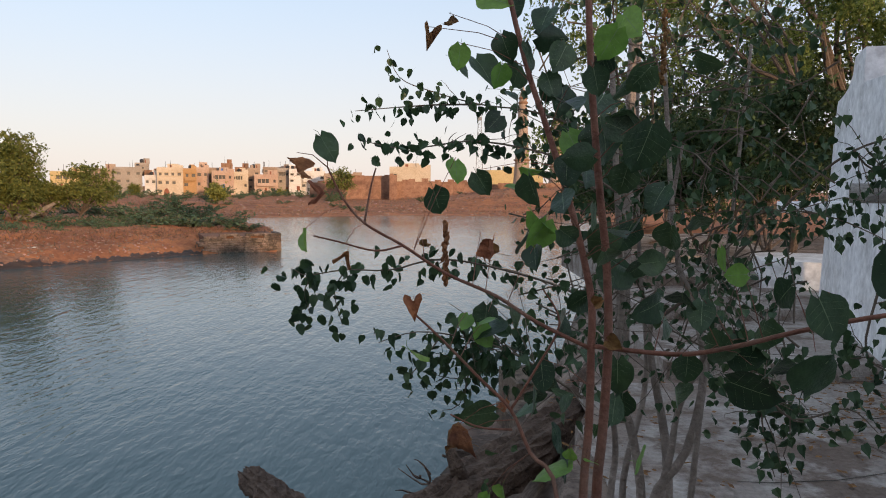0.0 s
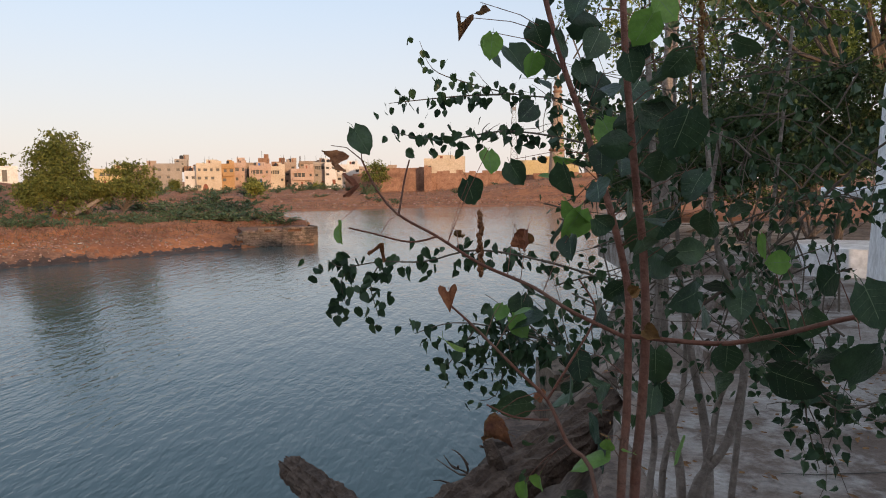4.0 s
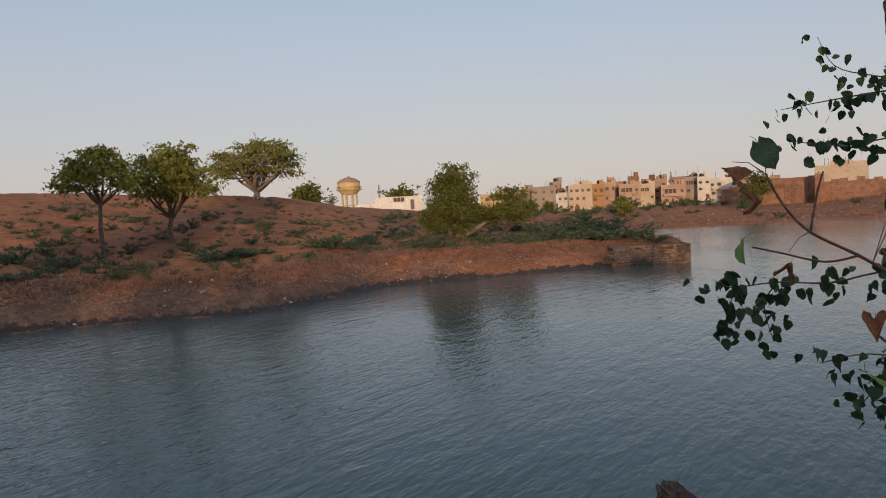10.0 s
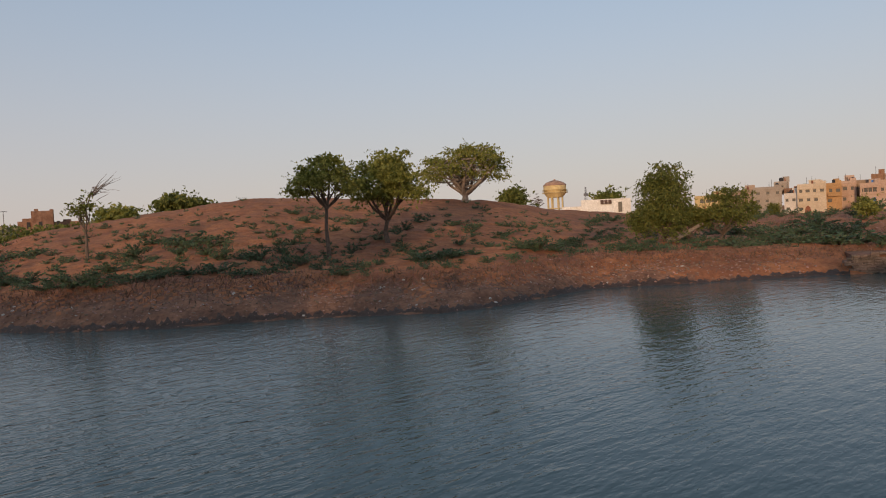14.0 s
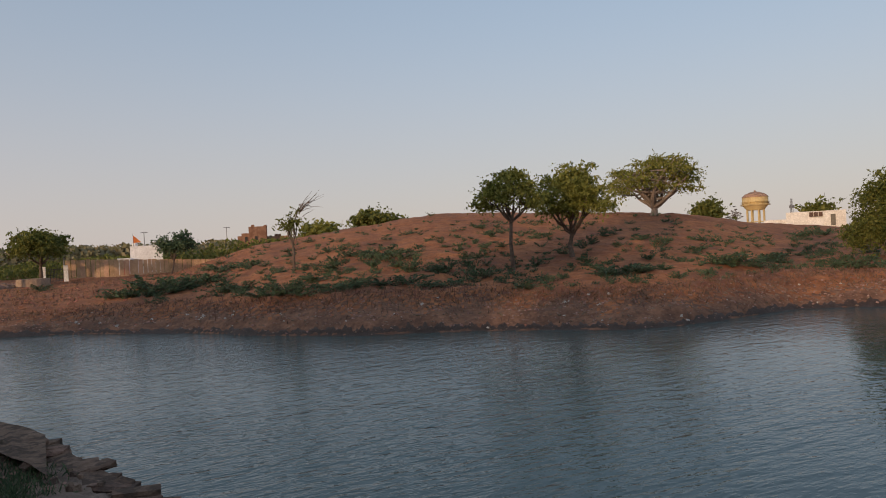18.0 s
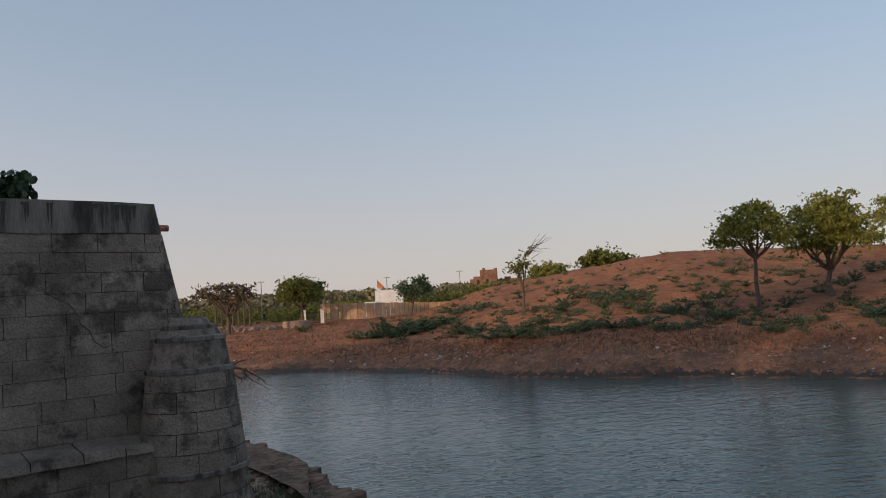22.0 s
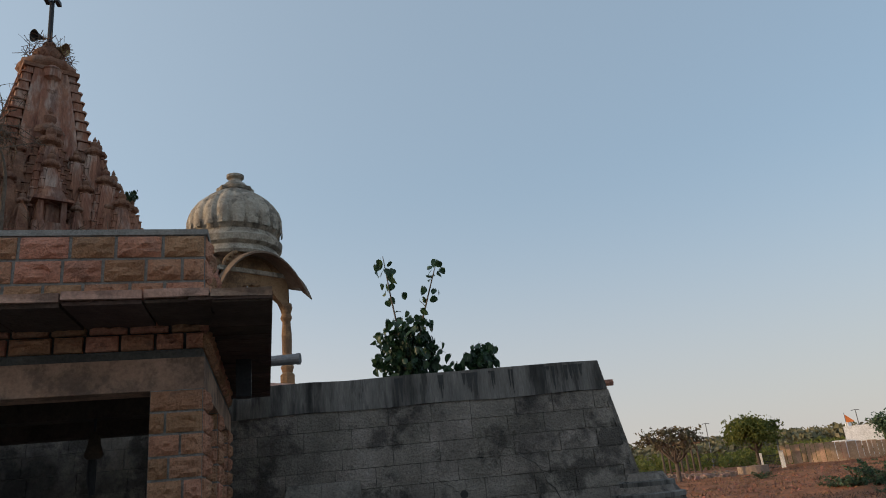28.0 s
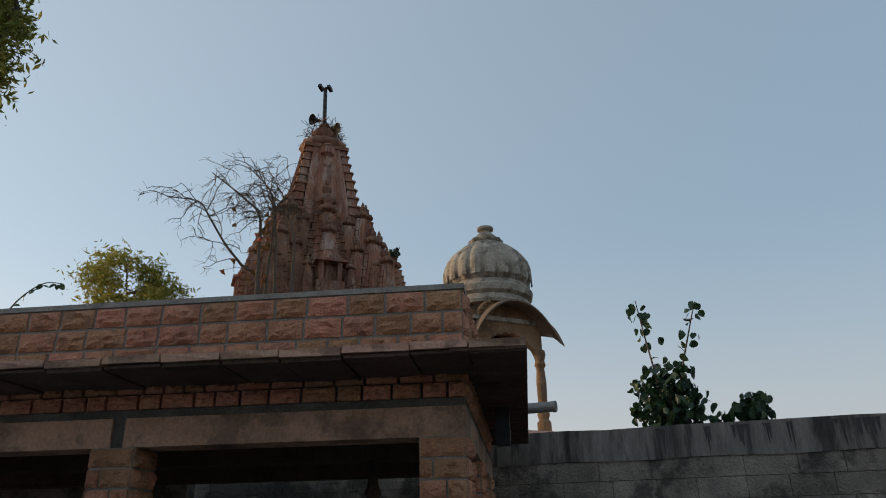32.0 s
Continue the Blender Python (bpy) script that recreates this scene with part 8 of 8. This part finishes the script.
    for line, count, spread in ((a[14:], 26, 0.12), (b[14:], 22, 0.12), (br[4:], 8, 0.09), (c[8:], 5, 0.06), (a[4:14], 10, 0.10)):
        for i in range(count):
            q = line[int(rng.integers(len(line)))]
            side = Vector((rng.normal(), abs(rng.normal()) * 1.2, rng.normal() * 0.6)) * spread * 0.8
            size = rng.uniform(0.04, 0.062)
            kinds = NEW_LEAVES if rng.random() < 0.12 else DARK_LEAVES
            hang_leaf(t, kinds[int(rng.integers(len(kinds)))], q + side, size, rng, 35, 35, 50)
    return t


build_big_fig()


def spray_leaf(shape, q, size, rng):
    """One small heart-shaped leaf of a joined mass."""
    toward = math.degrees(math.atan2(-q.x, q.y))
    m = Matrix.Translation(q) @ Matrix.Rotation(radians(toward + rng.normal() * 60), 4, "Z") @ Matrix.Rotation(radians(rng.normal() * 28), 4, "Y") @ Matrix.Rotation(radians(rng.normal() * 28 + 10), 4, "X") @ Matrix.Diagonal((size, size, size, 1)) @ Matrix.Translation((0, 0, 0.3))
    f = 0.06 + 0.12 * rng.random()
    pts = [(0, 0, 0), (0.33, -f, 0.02), (0.44, -f, -0.28), (0.30, -f, -0.58), (0.08, 0.03, -0.88), (0, 0.1, -1.15), (-0.08, 0.03, -0.88), (-0.30, -f, -0.58), (-0.44, -f, -0.28), (-0.33, -f, 0.02), (0, 0.02, -0.55), (0, 0.05, 0.5), (0.02, 0.05, 0.5)]
    shape.add([m @ Vector(p) for p in pts], [(0, 10, 2, 1), (10, 3, 2), (10, 5, 4, 3), (0, 9, 8, 10), (10, 8, 7), (10, 7, 6, 5), (0, 12, 11)])


def build_small_fig():
    t = thing("fig_tree", "many-stemmed young fig with thin twigs and small drooping leaves", "tree", tuple(pol(17, 2.65, 2.38)))
    rng = np.random.default_rng(402)
    for rows, r0, r1 in (
            ([(16.2, 2.36, 2.7), (16.47, 2.84, 2.7), (15.66, 3.107, 2.7), (14.19, 3.364, 2.7), (14.5, 3.623, 2.7), (13.89, 4.022, 2.5), (13.0, 4.6, 2.6)], 0.02, 0.009),
            ([(18.6, 2.36, 2.7), (18.46, 2.85, 2.7), (18.07, 3.1, 2.75), (16.81, 3.391, 2.8), (16.73, 3.524, 2.8), (18.5, 4.2, 2.9)], 0.023, 0.008),
            ([(17.5, 2.36, 2.6), (17.8, 2.89, 2.6), (18.54, 3.11, 2.6), (19.08, 3.28, 2.6), (21.8, 3.63, 2.3)], 0.018, 0.008),
            ([(13.8, 2.36, 2.5), (14.0, 2.92, 2.5), (14.35, 3.13, 2.5), (13.6, 3.37, 2.3), (11.62, 3.454, 2.0)], 0.016, 0.006),
            ([(16.8, 2.36, 2.6), (17.14, 2.89, 2.6), (19.62, 3.116, 2.6), (20.69, 3.41, 2.6), (19.68, 3.648, 2.6), (18.28, 3.845, 2.6), (17, 4.5, 2.7)], 0.019, 0.008),
            ([(19.5, 2.36, 2.9), (20.2, 2.9, 2.9), (20.8, 3.3, 2.95), (22, 3.8, 3.0), (23, 4.6, 3.1)], 0.016, 0.006),
            ([(15.2, 2.36, 2.8), (15.0, 2.9, 2.8), (16.5, 3.3, 2.9), (15.5, 3.9, 3.0), (15, 4.8, 3.1)], 0.016, 0.006)):
        stem(t, "trunk", rows, r0, r1, PALEBARK)
    twig_rows = (
        ([(15.15, 4.08, 2.6), (12.92, 4.2, 2.6), (7.61, 4.31, 2.7), (3.16, 4.352, 2.8), (-0.83, 4.416, 2.9), (-3.25, 4.483, 3.0), (-4.25, 4.613, 3.1)], 30),
        ([(3.16, 4.352, 2.8), (-0.39, 4.355, 2.85), (-3.9, 4.347, 2.9), (-6.71, 4.332, 2.9)], 30),
        ([(13.89, 4.02, 2.4), (9.46, 4.131, 2.4), (3.23, 4.185, 2.4), (-1.22, 4.171, 2.5), (-3.86, 4.169, 2.5), (-6.45, 4.196, 2.5)], 40),
        ([(12.34, 3.696, 2.2), (7.38, 3.762, 2.2), (0.61, 3.812, 2.2), (-3.85, 3.778, 2.2), (-7.36, 3.779, 2.2), (-10.36, 3.764, 2.2), (-11.4, 3.782, 2.2)], 46),
        ([(-7.36, 3.779, 2.2), (-8.24, 3.711, 2.2), (-7.63, 3.607, 2.2)], 16),
        ([(-9.93, 3.764, 2.2), (-10.59, 3.714, 2.2), (-10.2, 3.645, 2.2)], 18),
        ([(11.62, 3.454, 2.0), (6.59, 3.562, 2.0), (2.48, 3.609, 2.0), (-1.59, 3.626, 2.0), (-4.72, 3.596, 2.0)], 40),
        ([(0.21, 3.609, 2.0), (-1.14, 3.545, 2.0), (-2.41, 3.489, 2.0)], 14),
        ([(3.39, 3.593, 2.0), (2.5, 3.495, 2.0), (2.27, 3.43, 2.0)], 14),
        ([(16.73, 3.524, 2.8), (20.47, 3.685, 2.8), (24.0, 3.875, 2.9), (27.34, 4.068, 2.9), (29.83, 4.173, 2.9), (32.92, 4.229, 2.9), (35.22, 4.25, 2.9), (39, 4.2, 2.9)], 34),
        ([(29.83, 4.173, 2.9), (30.96, 4.108, 2.9), (33.41, 4.088, 2.9), (34.65, 4.02, 2.9)], 26),
        ([(18.28, 3.845, 2.6), (24.34, 3.959, 2.6), (28.19, 3.953, 2.6), (31.16, 3.901, 2.6), (33.67, 3.834, 2.6)], 30),
        ([(21.83, 3.644, 2.2), (24.43, 3.485, 2.2), (24.97, 3.352, 2.2), (25.9, 3.221, 2.2)], 34),
        ([(24.43, 3.485, 2.2), (26.91, 3.395, 2.2), (30.28, 3.446, 2.2), (32.17, 3.393, 2.2)], 28),
        ([(31.7, 3.744, 2.4), (31.18, 3.571, 2.4), (33.04, 3.512, 2.4), (36.09, 3.513, 2.4)], 28))
    spots = []
    twigs = []
    for rows, count in twig_rows:
        line = stem_line(rows)
        twigs.append(line)
        n = len(line)
        thick = 0.008 if len(rows) > 7 else 0.0042 if len(rows) > 3 else 0.0024
        part("twig", Shape().tube(line, [thick + (0.0012 - thick) * i / (n - 1) for i in range(n)], 6), TWIG, t)
        count = int(count * 1.5)
        for i in range(count):
            u = 0.25 + 0.75 * (i + rng.random()) / count
            q = line[min(int(u * (n - 1)), n - 1)]
            spots.append(q + Vector((rng.normal() * 0.032, rng.normal() * 0.05, rng.normal() * 0.03 - 0.012)))
    # finer side twigs in the thick of the tree, with their leaves
    side = Shape()
    for i in range(170):
        line = twigs[int(rng.integers(len(twigs)))]
        o = line[int(rng.integers(len(line) // 2 + 1))]
        if math.degrees(math.atan2(o.x, o.y)) < 0:
            continue
        d = Vector((rng.normal() * 0.8 + 0.1, rng.normal() * 0.8, rng.normal() * 0.5 + 0.12)).normalized()
        inner = min(1.0, (math.degrees(math.atan2(o.x, o.y)) + 4) / 14)
        e = o + d * rng.uniform(0.12, 0.34) * inner
        pts = bent(o, e, rng, 0.08, 5)
        side.tube(pts, [0.002, 0.0017, 0.0014, 0.0011, 0.0008], 4, False)
        for k in range(int(rng.integers(4, 9))):
            q = pts[1 + int(rng.integers(4))]
            spots.append(q + Vector((rng.normal() * 0.03, rng.normal() * 0.03, -0.03 + rng.normal() * 0.015)))
    for i in range(160):
        o = pol(rng.uniform(9, 26), rng.uniform(2.5, 3.1), rng.uniform(3.3, 4.9))
        d = Vector((rng.normal(), rng.normal(), rng.normal() * 0.7)).normalized()
        pts = bent(o - d * 0.2, o + d * 0.3, rng, 0.08, 5)
        side.tube(pts, [0.004, 0.003, 0.002, 0.0016, 0.001], 4, False)
        for k in range(8):
            spots.append(pts[int(rng.integers(5))] + Vector((rng.normal() * 0.05, rng.normal() * 0.05, -0.03 + rng.normal() * 0.03)))
    part("twig_spray", side, TWIG, t, "fine side twigs", kind="stuff")
    rest = Shape()
    for i, q in enumerate(spots):
        size = rng.uniform(0.023, 0.039)
        if i < 300:
            hang_leaf(t, SMALL_LEAVES[int(rng.integers(3))], q, size * 0.82, rng, 25, 25, 60)
            continue
        spray_leaf(rest, q, size, rng)
    part("small_leaves", rest, FIG_SMALL, t, "small drooping heart-shaped leaves", kind="stuff")


build_small_fig()


def aerial_catkin(az, r, z0, z1):
    s = Shape()
    rng = np.random.default_rng(int(az * 10) + 500)
    for i in range(34):
        z = z0 + (z1 - z0) * i / 33
        p = pol(az + rng.normal() * 0.12, r + rng.normal() * 0.01, z)
        s.lathe([(0.002, p.z - 0.009), (0.0065, p.z - 0.003), (0.0065, p.z + 0.003), (0.002, p.z + 0.009)], 6, (p.x, p.y))
    whole("seed_string", s, FIG_OLD, "hanging string of dry brown seed pods", "pods", at=tuple(pol(az, r, z1)), kind="stuff")


aerial_catkin(17.0, 2.3, 4.35, 4.56)
aerial_catkin(0.6, 2.1, 3.75, 3.93)


# ---- plants on and behind the block wall ----
def wall_fig(name, label, az, r, z0, shoots, bush, count, seed):
    t = thing(name, label, "plant", tuple(pol(az, r, z0)), group="figs on the wall")
    rng = np.random.default_rng(seed)
    for rows in shoots:
        line = stem_line(rows)
        n = len(line)
        part("shoot", Shape().tube(line, [0.022 + (0.006 - 0.022) * i / (n - 1) for i in range(n)], 6), TWIG, t)
        for i in range(26):
            q = line[int(n * (0.35 + 0.65 * rng.random())) - 1]
            hang_leaf(t, DARK_LEAVES[int(rng.integers(5))], q + Vector((rng.normal() * 0.09, rng.normal() * 0.09, rng.normal() * 0.06 - 0.03)), rng.uniform(0.085, 0.13), rng, 30, 30, 70)
    for i in range(count):
        d = rng.normal(size=3)
        d /= np.linalg.norm(d)
        k = 0.35 + 0.65 * rng.random() ** 0.5
        p = pol(bush[0], r, bush[1]) + Vector((d[0] * bush[2] * k, d[1] * bush[2] * k, d[2] * bush[3] * k))
        if p.z > z0 - 0.02:
            hang_leaf(t, DARK_LEAVES[int(rng.integers(5))], p, rng.uniform(0.08, 0.12), rng, 30, 30, 80)
    mass = Shape()
    for i in range(count * 2):
        d = rng.normal(size=3)
        d /= np.linalg.norm(d)
        k = 0.85 * rng.random() ** 0.5
        p = pol(bush[0], r, bush[1]) + Vector((d[0] * bush[2] * k, d[1] * bush[2] * k, d[2] * bush[3] * k - 0.12 * bush[3]))
        if p.z > z0 - 0.02:
            spray_leaf(mass, p, rng.uniform(0.09, 0.13), rng)
    part("leaf_mass", mass, FIG_SMALL, t, "dense inner leaves", kind="stuff")
    for i in range(7):
        e = pol(bush[0], r, bush[1]) + Vector((rng.uniform(-0.5, 0.5) * bush[2], rng.uniform(-0.5, 0.5) * bush[2], bush[3] * rng.uniform(0.0, 0.5)))
        part("shoot", Shape().tube(bent(pol(az, r, z0), e, rng, 0.08, 5), [0.018, 0.015, 0.012, 0.008, 0.004], 5), TWIG, t)


wall_fig("wall_fig", "leafy fig bush with two tall shoots growing on the wall top", -118.2, 10.7, 5.42, ([(-118.5, 5.45, 10.7), (-118.9, 6.1, 10.7), (-119.5, 6.9, 10.7), (-119.9, 7.5, 10.7)], [(-117.8, 5.45, 10.7), (-117.3, 6.2, 10.7), (-116.2, 6.9, 10.7), (-115.4, 7.35, 10.7)]), (-118.4, 5.95, 0.54, 0.6), 210, 601)
wall_fig("wall_fig", "small leafy fig growing on the wall top", -112.7, 10.7, 5.42, ([(-112.7, 5.45, 10.7), (-112.6, 5.7, 10.7), (-112.5, 5.95, 10.7)],), (-112.5, 5.72, 0.27, 0.26), 50, 602)
wall_fig("wall_fig", "low fig sprig growing on the wall top", -114.7, 10.7, 5.42, ([(-114.7, 5.45, 10.7), (-114.6, 5.6, 10.7), (-114.5, 5.75, 10.7)],), (-115.0, 5.55, 0.16, 0.14), 8, 603)
wall_fig("spire_fig", "leafy fig sprig growing out of the spire", -140.6, 22.6, 12.9, ([(-140.6, 12.9, 22.4), (-140.0, 13.3, 22.4), (-139.6, 13.5, 22.4)],), (-139.7, 13.45, 0.22, 0.2), 14, 604)

tagged(tree("tree", "yellow-green neem crown behind the pavilion roof", pol(-160.3, 20, 2.3), 11.9, 8.9, 1.5, GOLDTREE, BARK, 611, 40, 130, 0.13, 0.12, 0.8, fill=0.3, spread=0.15, aspect=0.26), group="trees behind the pavilion")
tagged(tree("tree", "neem crown hanging beside the pavilion", pol(-178.0, 12.5, 2.3), 16.2, 9.7, 1.5, NEEM, BARK, 612, 110, 95, 0.14, 0.2, 0.8, fill=0.3, spread=0.13, aspect=0.3), group="trees behind the pavilion")


def build_dry_tree():
    """A leafless tree: a few long crooked limbs that arch over and drop a tangle of fine twigs."""
    t = thing("dry_tree", "leafless tree of tangled thin brown twigs beside the spire", "tree", tuple(pol(-150.8, 16, 6.2)))
    rng = np.random.default_rng(621)
    limbs = [[(-150.8, 6.2, 16), (-151.0, 9.6, 16), (-152.6, 10.2, 16), (-154.1, 10.7, 16), (-155.6, 11.3, 15.9), (-156.6, 11.65, 15.9), (-159.0, 11.6, 15.8)],
             [(-150.4, 6.2, 16.2), (-150.5, 9.7, 16.2), (-150.3, 10.9, 16.2), (-150.4, 11.9, 16.2), (-150.9, 12.3, 16.1), (-152.8, 12.8, 16.0)],
             [(-150.9, 6.2, 15.8), (-151.3, 10.3, 15.8), (-151.5, 11.4, 15.8), (-152.8, 11.8, 15.8), (-154.2, 12.1, 15.8), (-155.8, 12.35, 15.7)],
             [(-148.3, 6.2, 15.6), (-148.4, 9.8, 15.6), (-148.5, 10.8, 15.6), (-149.2, 11.4, 15.6), (-150.6, 11.7, 15.6), (-151.6, 12.5, 15.6)],
             [(-149.4, 6.2, 15.9), (-149.9, 10.4, 15.9), (-150.2, 11.6, 15.9), (-149.3, 12.0, 15.9), (-148.7, 11.7, 15.9)]]
    spray = Shape()

    def twig(o, d, length, depth):
        pts, p, v = [o], o.copy(), d.copy()
        for k in range(5):
            v = (v + Vector((rng.normal() * 0.22, rng.normal() * 0.22, rng.normal() * 0.2 - 0.13))).normalized()
            p = p + v * length / 5
            pts.append(p.copy())
        w = 0.0045 + 0.004 * depth
        spray.tube(pts, [w, w * 0.9, w * 0.8, w * 0.7, w * 0.6, w * 0.45], 4, False)
        if depth:
            for k in range(4):
                side = Vector((rng.normal(), rng.normal() * 0.7, rng.normal() * 0.7 + 0.1)).normalized()
                twig(pts[1 + int(rng.integers(5))], (v * 0.5 + side * 0.8).normalized(), length * rng.uniform(0.35, 0.6), depth - 1)

    for rows in limbs:
        line = stem_line(rows)
        n = len(line)
        part("branch", Shape().tube(line, [0.05 + (0.011 - 0.05) * i / (n - 1) for i in range(n)], 6), TWIG, t, smooth=True)
        for k in range(13):
            q = int(n * (0.42 + 0.58 * rng.random())) - 1
            along = (line[min(q + 1, n - 1)] - line[q - 1]).normalized()
            side = Vector((rng.normal(), rng.normal() * 0.6, rng.normal() * 0.5 + 0.25)).normalized()
            twig(line[q], (along * 0.6 + side).normalized(), rng.uniform(0.5, 1.05), 2)
    part("twig_spray", spray, TWIG, t, "tangled fine twigs", kind="stuff")
    for i in range(34):
        line = stem_line(limbs[i % 3])
        o = line[int(rng.integers(3, 9))]
        p = o + Vector((rng.normal() * 0.35, rng.normal() * 0.2, rng.normal() * 0.25))
        spray_line = [o, o.lerp(p, 0.5) + Vector((0, 0, 0.06)), p]
        part("leaf_stalk", Shape().tube(spray_line, [0.006, 0.005, 0.004], 4, False), TWIG, t)
        piece("leaf", OLD_LEAVES[int(rng.integers(3))], t, Matrix.Translation(p) @ Matrix.Rotation(rng.uniform(0, 6.28), 4, "Z") @ Matrix.Diagonal((0.11, 0.11, 0.11, 1)))


build_dry_tree()
rng = np.random.default_rng(631)
sprig = thing("fig_sprig", "thin curved sprig with few leaves above the parapet", "plant", tuple(pol(-167.5, 9, 6.0)))
line = stem_line([(-169.5, 6.0, 9), (-168.6, 6.6, 9), (-167.0, 6.95, 9), (-165.6, 7.0, 9)])
part("shoot", Shape().tube(line, [0.012 - 0.0006 * i for i in range(len(line))], 5), TWIG, sprig)
for q in line[5:]:
    hang_leaf(sprig, DARK_LEAVES[int(rng.integers(5))], q + Vector((0, 0, -0.04)), 0.07, rng, 30, 30, 70)
cs = np.array([tuple(pol(rng.uniform(-152, -140), 20.2 + rng.normal() * 0.2, 10.9 + abs(rng.normal()) * 0.35)) for i in range(420)])
whole("roof_weeds", Shape().quads(leaf_cards(cs, 0.4, rng, 0.05, 0.9)).box((-15, -17.5, 10.3), (-14.9, -17.4, 10.4)), DRYGRASS, "dry weeds and creepers at the foot of the spire", "weeds", kind="stuff")


# ---- the blocks of the grey wall ----
def wall_s(az):
    """How far along the wall's face a compass angle meets it."""
    d = pol(az, 1, 0)
    det = d.y * WALONG.x - d.x * WALONG.y
    return (d.x * W0.y - d.y * W0.x) / det if abs(det) > 1e-6 else 0.0


WALL_BLOCKS = [flat_block("block", BLOCK, 700 + i, 2, 0.02) for i in range(5)]
rng = np.random.default_rng(71)
ROW = (WTOP - 0.40 - 2.0) / 12
for row in range(12):
    z = 2.0 + ROW * (row + 0.5)
    x = -(WTOP - z) * 0.19 - 0.28 * (row % 2)
    while x < WLEN - 0.3:
        w = rng.uniform(0.46, 0.68)
        a = max(x, -(WTOP - z) * 0.19 + 0.05)
        if x + w - a > 0.12:
            lean = Matrix.Rotation(-math.atan(BATTER), 4, "X")
            piece("block", WALL_BLOCKS[int(rng.integers(5))], block_wall, frame_at(wall_point((a + x + w) / 2, z, -0.055), WOUT) @ lean @ Matrix.Diagonal((x + w - a - 0.005, 0.11, ROW - 0.005, 1)))
        x += w
crack = Shape()
pts = []
for az, z in ((-111.1, 4.40), (-110.3, 4.27), (-109.4, 4.18), (-108.9, 4.05), (-108.7, 3.92), (-108.2, 3.84), (-107.9, 3.70), (-107.3, 3.62), (-106.8, 3.63)):
    pts.append(wall_point(wall_s(az), z, 0.004))
crack.tube(pts, [0.004, 0.007, 0.008, 0.006, 0.009, 0.008, 0.007, 0.006, 0.003], 5)
part("crack", crack, JOINT, block_wall, "long jagged crack")
for az0, z0, az1, z1 in ((-112.4, 4.62, -111.2, 4.38), (-117.0, 4.1, -115.4, 3.9), (-109.2, 3.4, -107.6, 2.75), (-106.2, 4.6, -105.4, 4.0), (-119.0, 3.6, -117.8, 3.0)):
    hair = Shape()
    pts = [wall_point(wall_s(az0 + (az1 - az0) * u) + 0.025 * math.sin(31 * u + az0), z0 + (z1 - z0) * u + 0.02 * math.sin(47 * u), 0.003) for u in np.linspace(0, 1, 10)]
    part("crack", hair.tube(pts, [0.0035] * 9 + [0.001], 4), JOINT, block_wall, "fine crack")
# a dark disc on the face paints the shade of a small hole
part("putlog_hole", Shape().tube([wall_point(wall_s(-115.05), 3.87, 0.006), wall_point(wall_s(-115.05), 3.87, -0.02)], [0.055, 0.05], 7), DARKFILL, block_wall, "small dark disc painted as a hole's shade")
for stain_az in (-104.9, -105.7, -106.1, -107.4, -107.7, -108.2, -110.3, -111.9, -113.5, -113.8, -116.0, -119.3):
    s0 = wall_s(stain_az)
    k = 0.03 + 0.03 * rng.random()
    sh = Shape()
    for j in range(3):
        o = (j - 1) * k * rng.uniform(0.3, 1.3)
        b = WTOP - 0.05 - 0.34 * rng.random() ** 1.5
        sh.add([wall_point(s0 + o - k * 0.5, WTOP - 0.03, 0.034), wall_point(s0 + o + k * 0.5, WTOP - 0.03, 0.034), wall_point(s0 + o + k * 0.38, (b + WTOP) / 2, 0.031), wall_point(s0 + o + k * 0.08, b, 0.028), wall_point(s0 + o - k * 0.12, b + 0.02, 0.028), wall_point(s0 + o - k * 0.3, (b + WTOP) / 2, 0.031)], [(0, 1, 2, 5), (5, 2, 3, 4)])
    part("water_streak", sh, DARKFILL, block_wall, "black water streak")

end = Shape()
vs = []
for z in (1.3, WTOP - 0.41):
    k = (WTOP - z) * 0.19
    vs += [wall_point(-k - 0.012, z, -0.002), wall_point(-k + 0.06, z, 0.002), wall_point(-k + 0.06, z, -1.22), wall_point(-k - 0.012, z, -1.22)]
end.add(vs, [(3, 2, 1, 0), (4, 5, 6, 7), (0, 1, 5, 4), (1, 2, 6, 5), (2, 3, 7, 6), (3, 0, 4, 7)])
part("end_face", end, BLOCK, block_wall, "plastered sloping end of the wall")

# broken stones, sticks and soil crust over the shelf
rng = np.random.default_rng(77)
LOOSE = [rock_block("loose_stone", GREYSTONE, 760 + i, 0.3, 0.1, 3) for i in range(4)]
for i in range(46):
    az, r = rng.uniform(-99.0, -88.0), rng.uniform(9.5, 15.5)
    g = float(ground_height(az, r))
    if g < 0.3:
        continue
    ob = new("loose_stone", LOOSE[int(rng.integers(4))])
    k = rng.uniform(0.06, 0.24)
    ob.matrix_basis = Matrix.Translation(pol(az, r, max(g, 0.52) + k * 0.12)) @ Euler((rng.normal() * 0.2 - 1.5, rng.normal() * 0.2, rng.uniform(0, 6.28))).to_matrix().to_4x4() @ Matrix.Diagonal((k, k * 0.8, k * 0.7, 1))
    tagged(ob, "loose broken stone lying on the shelf", "stone", "loose stones")
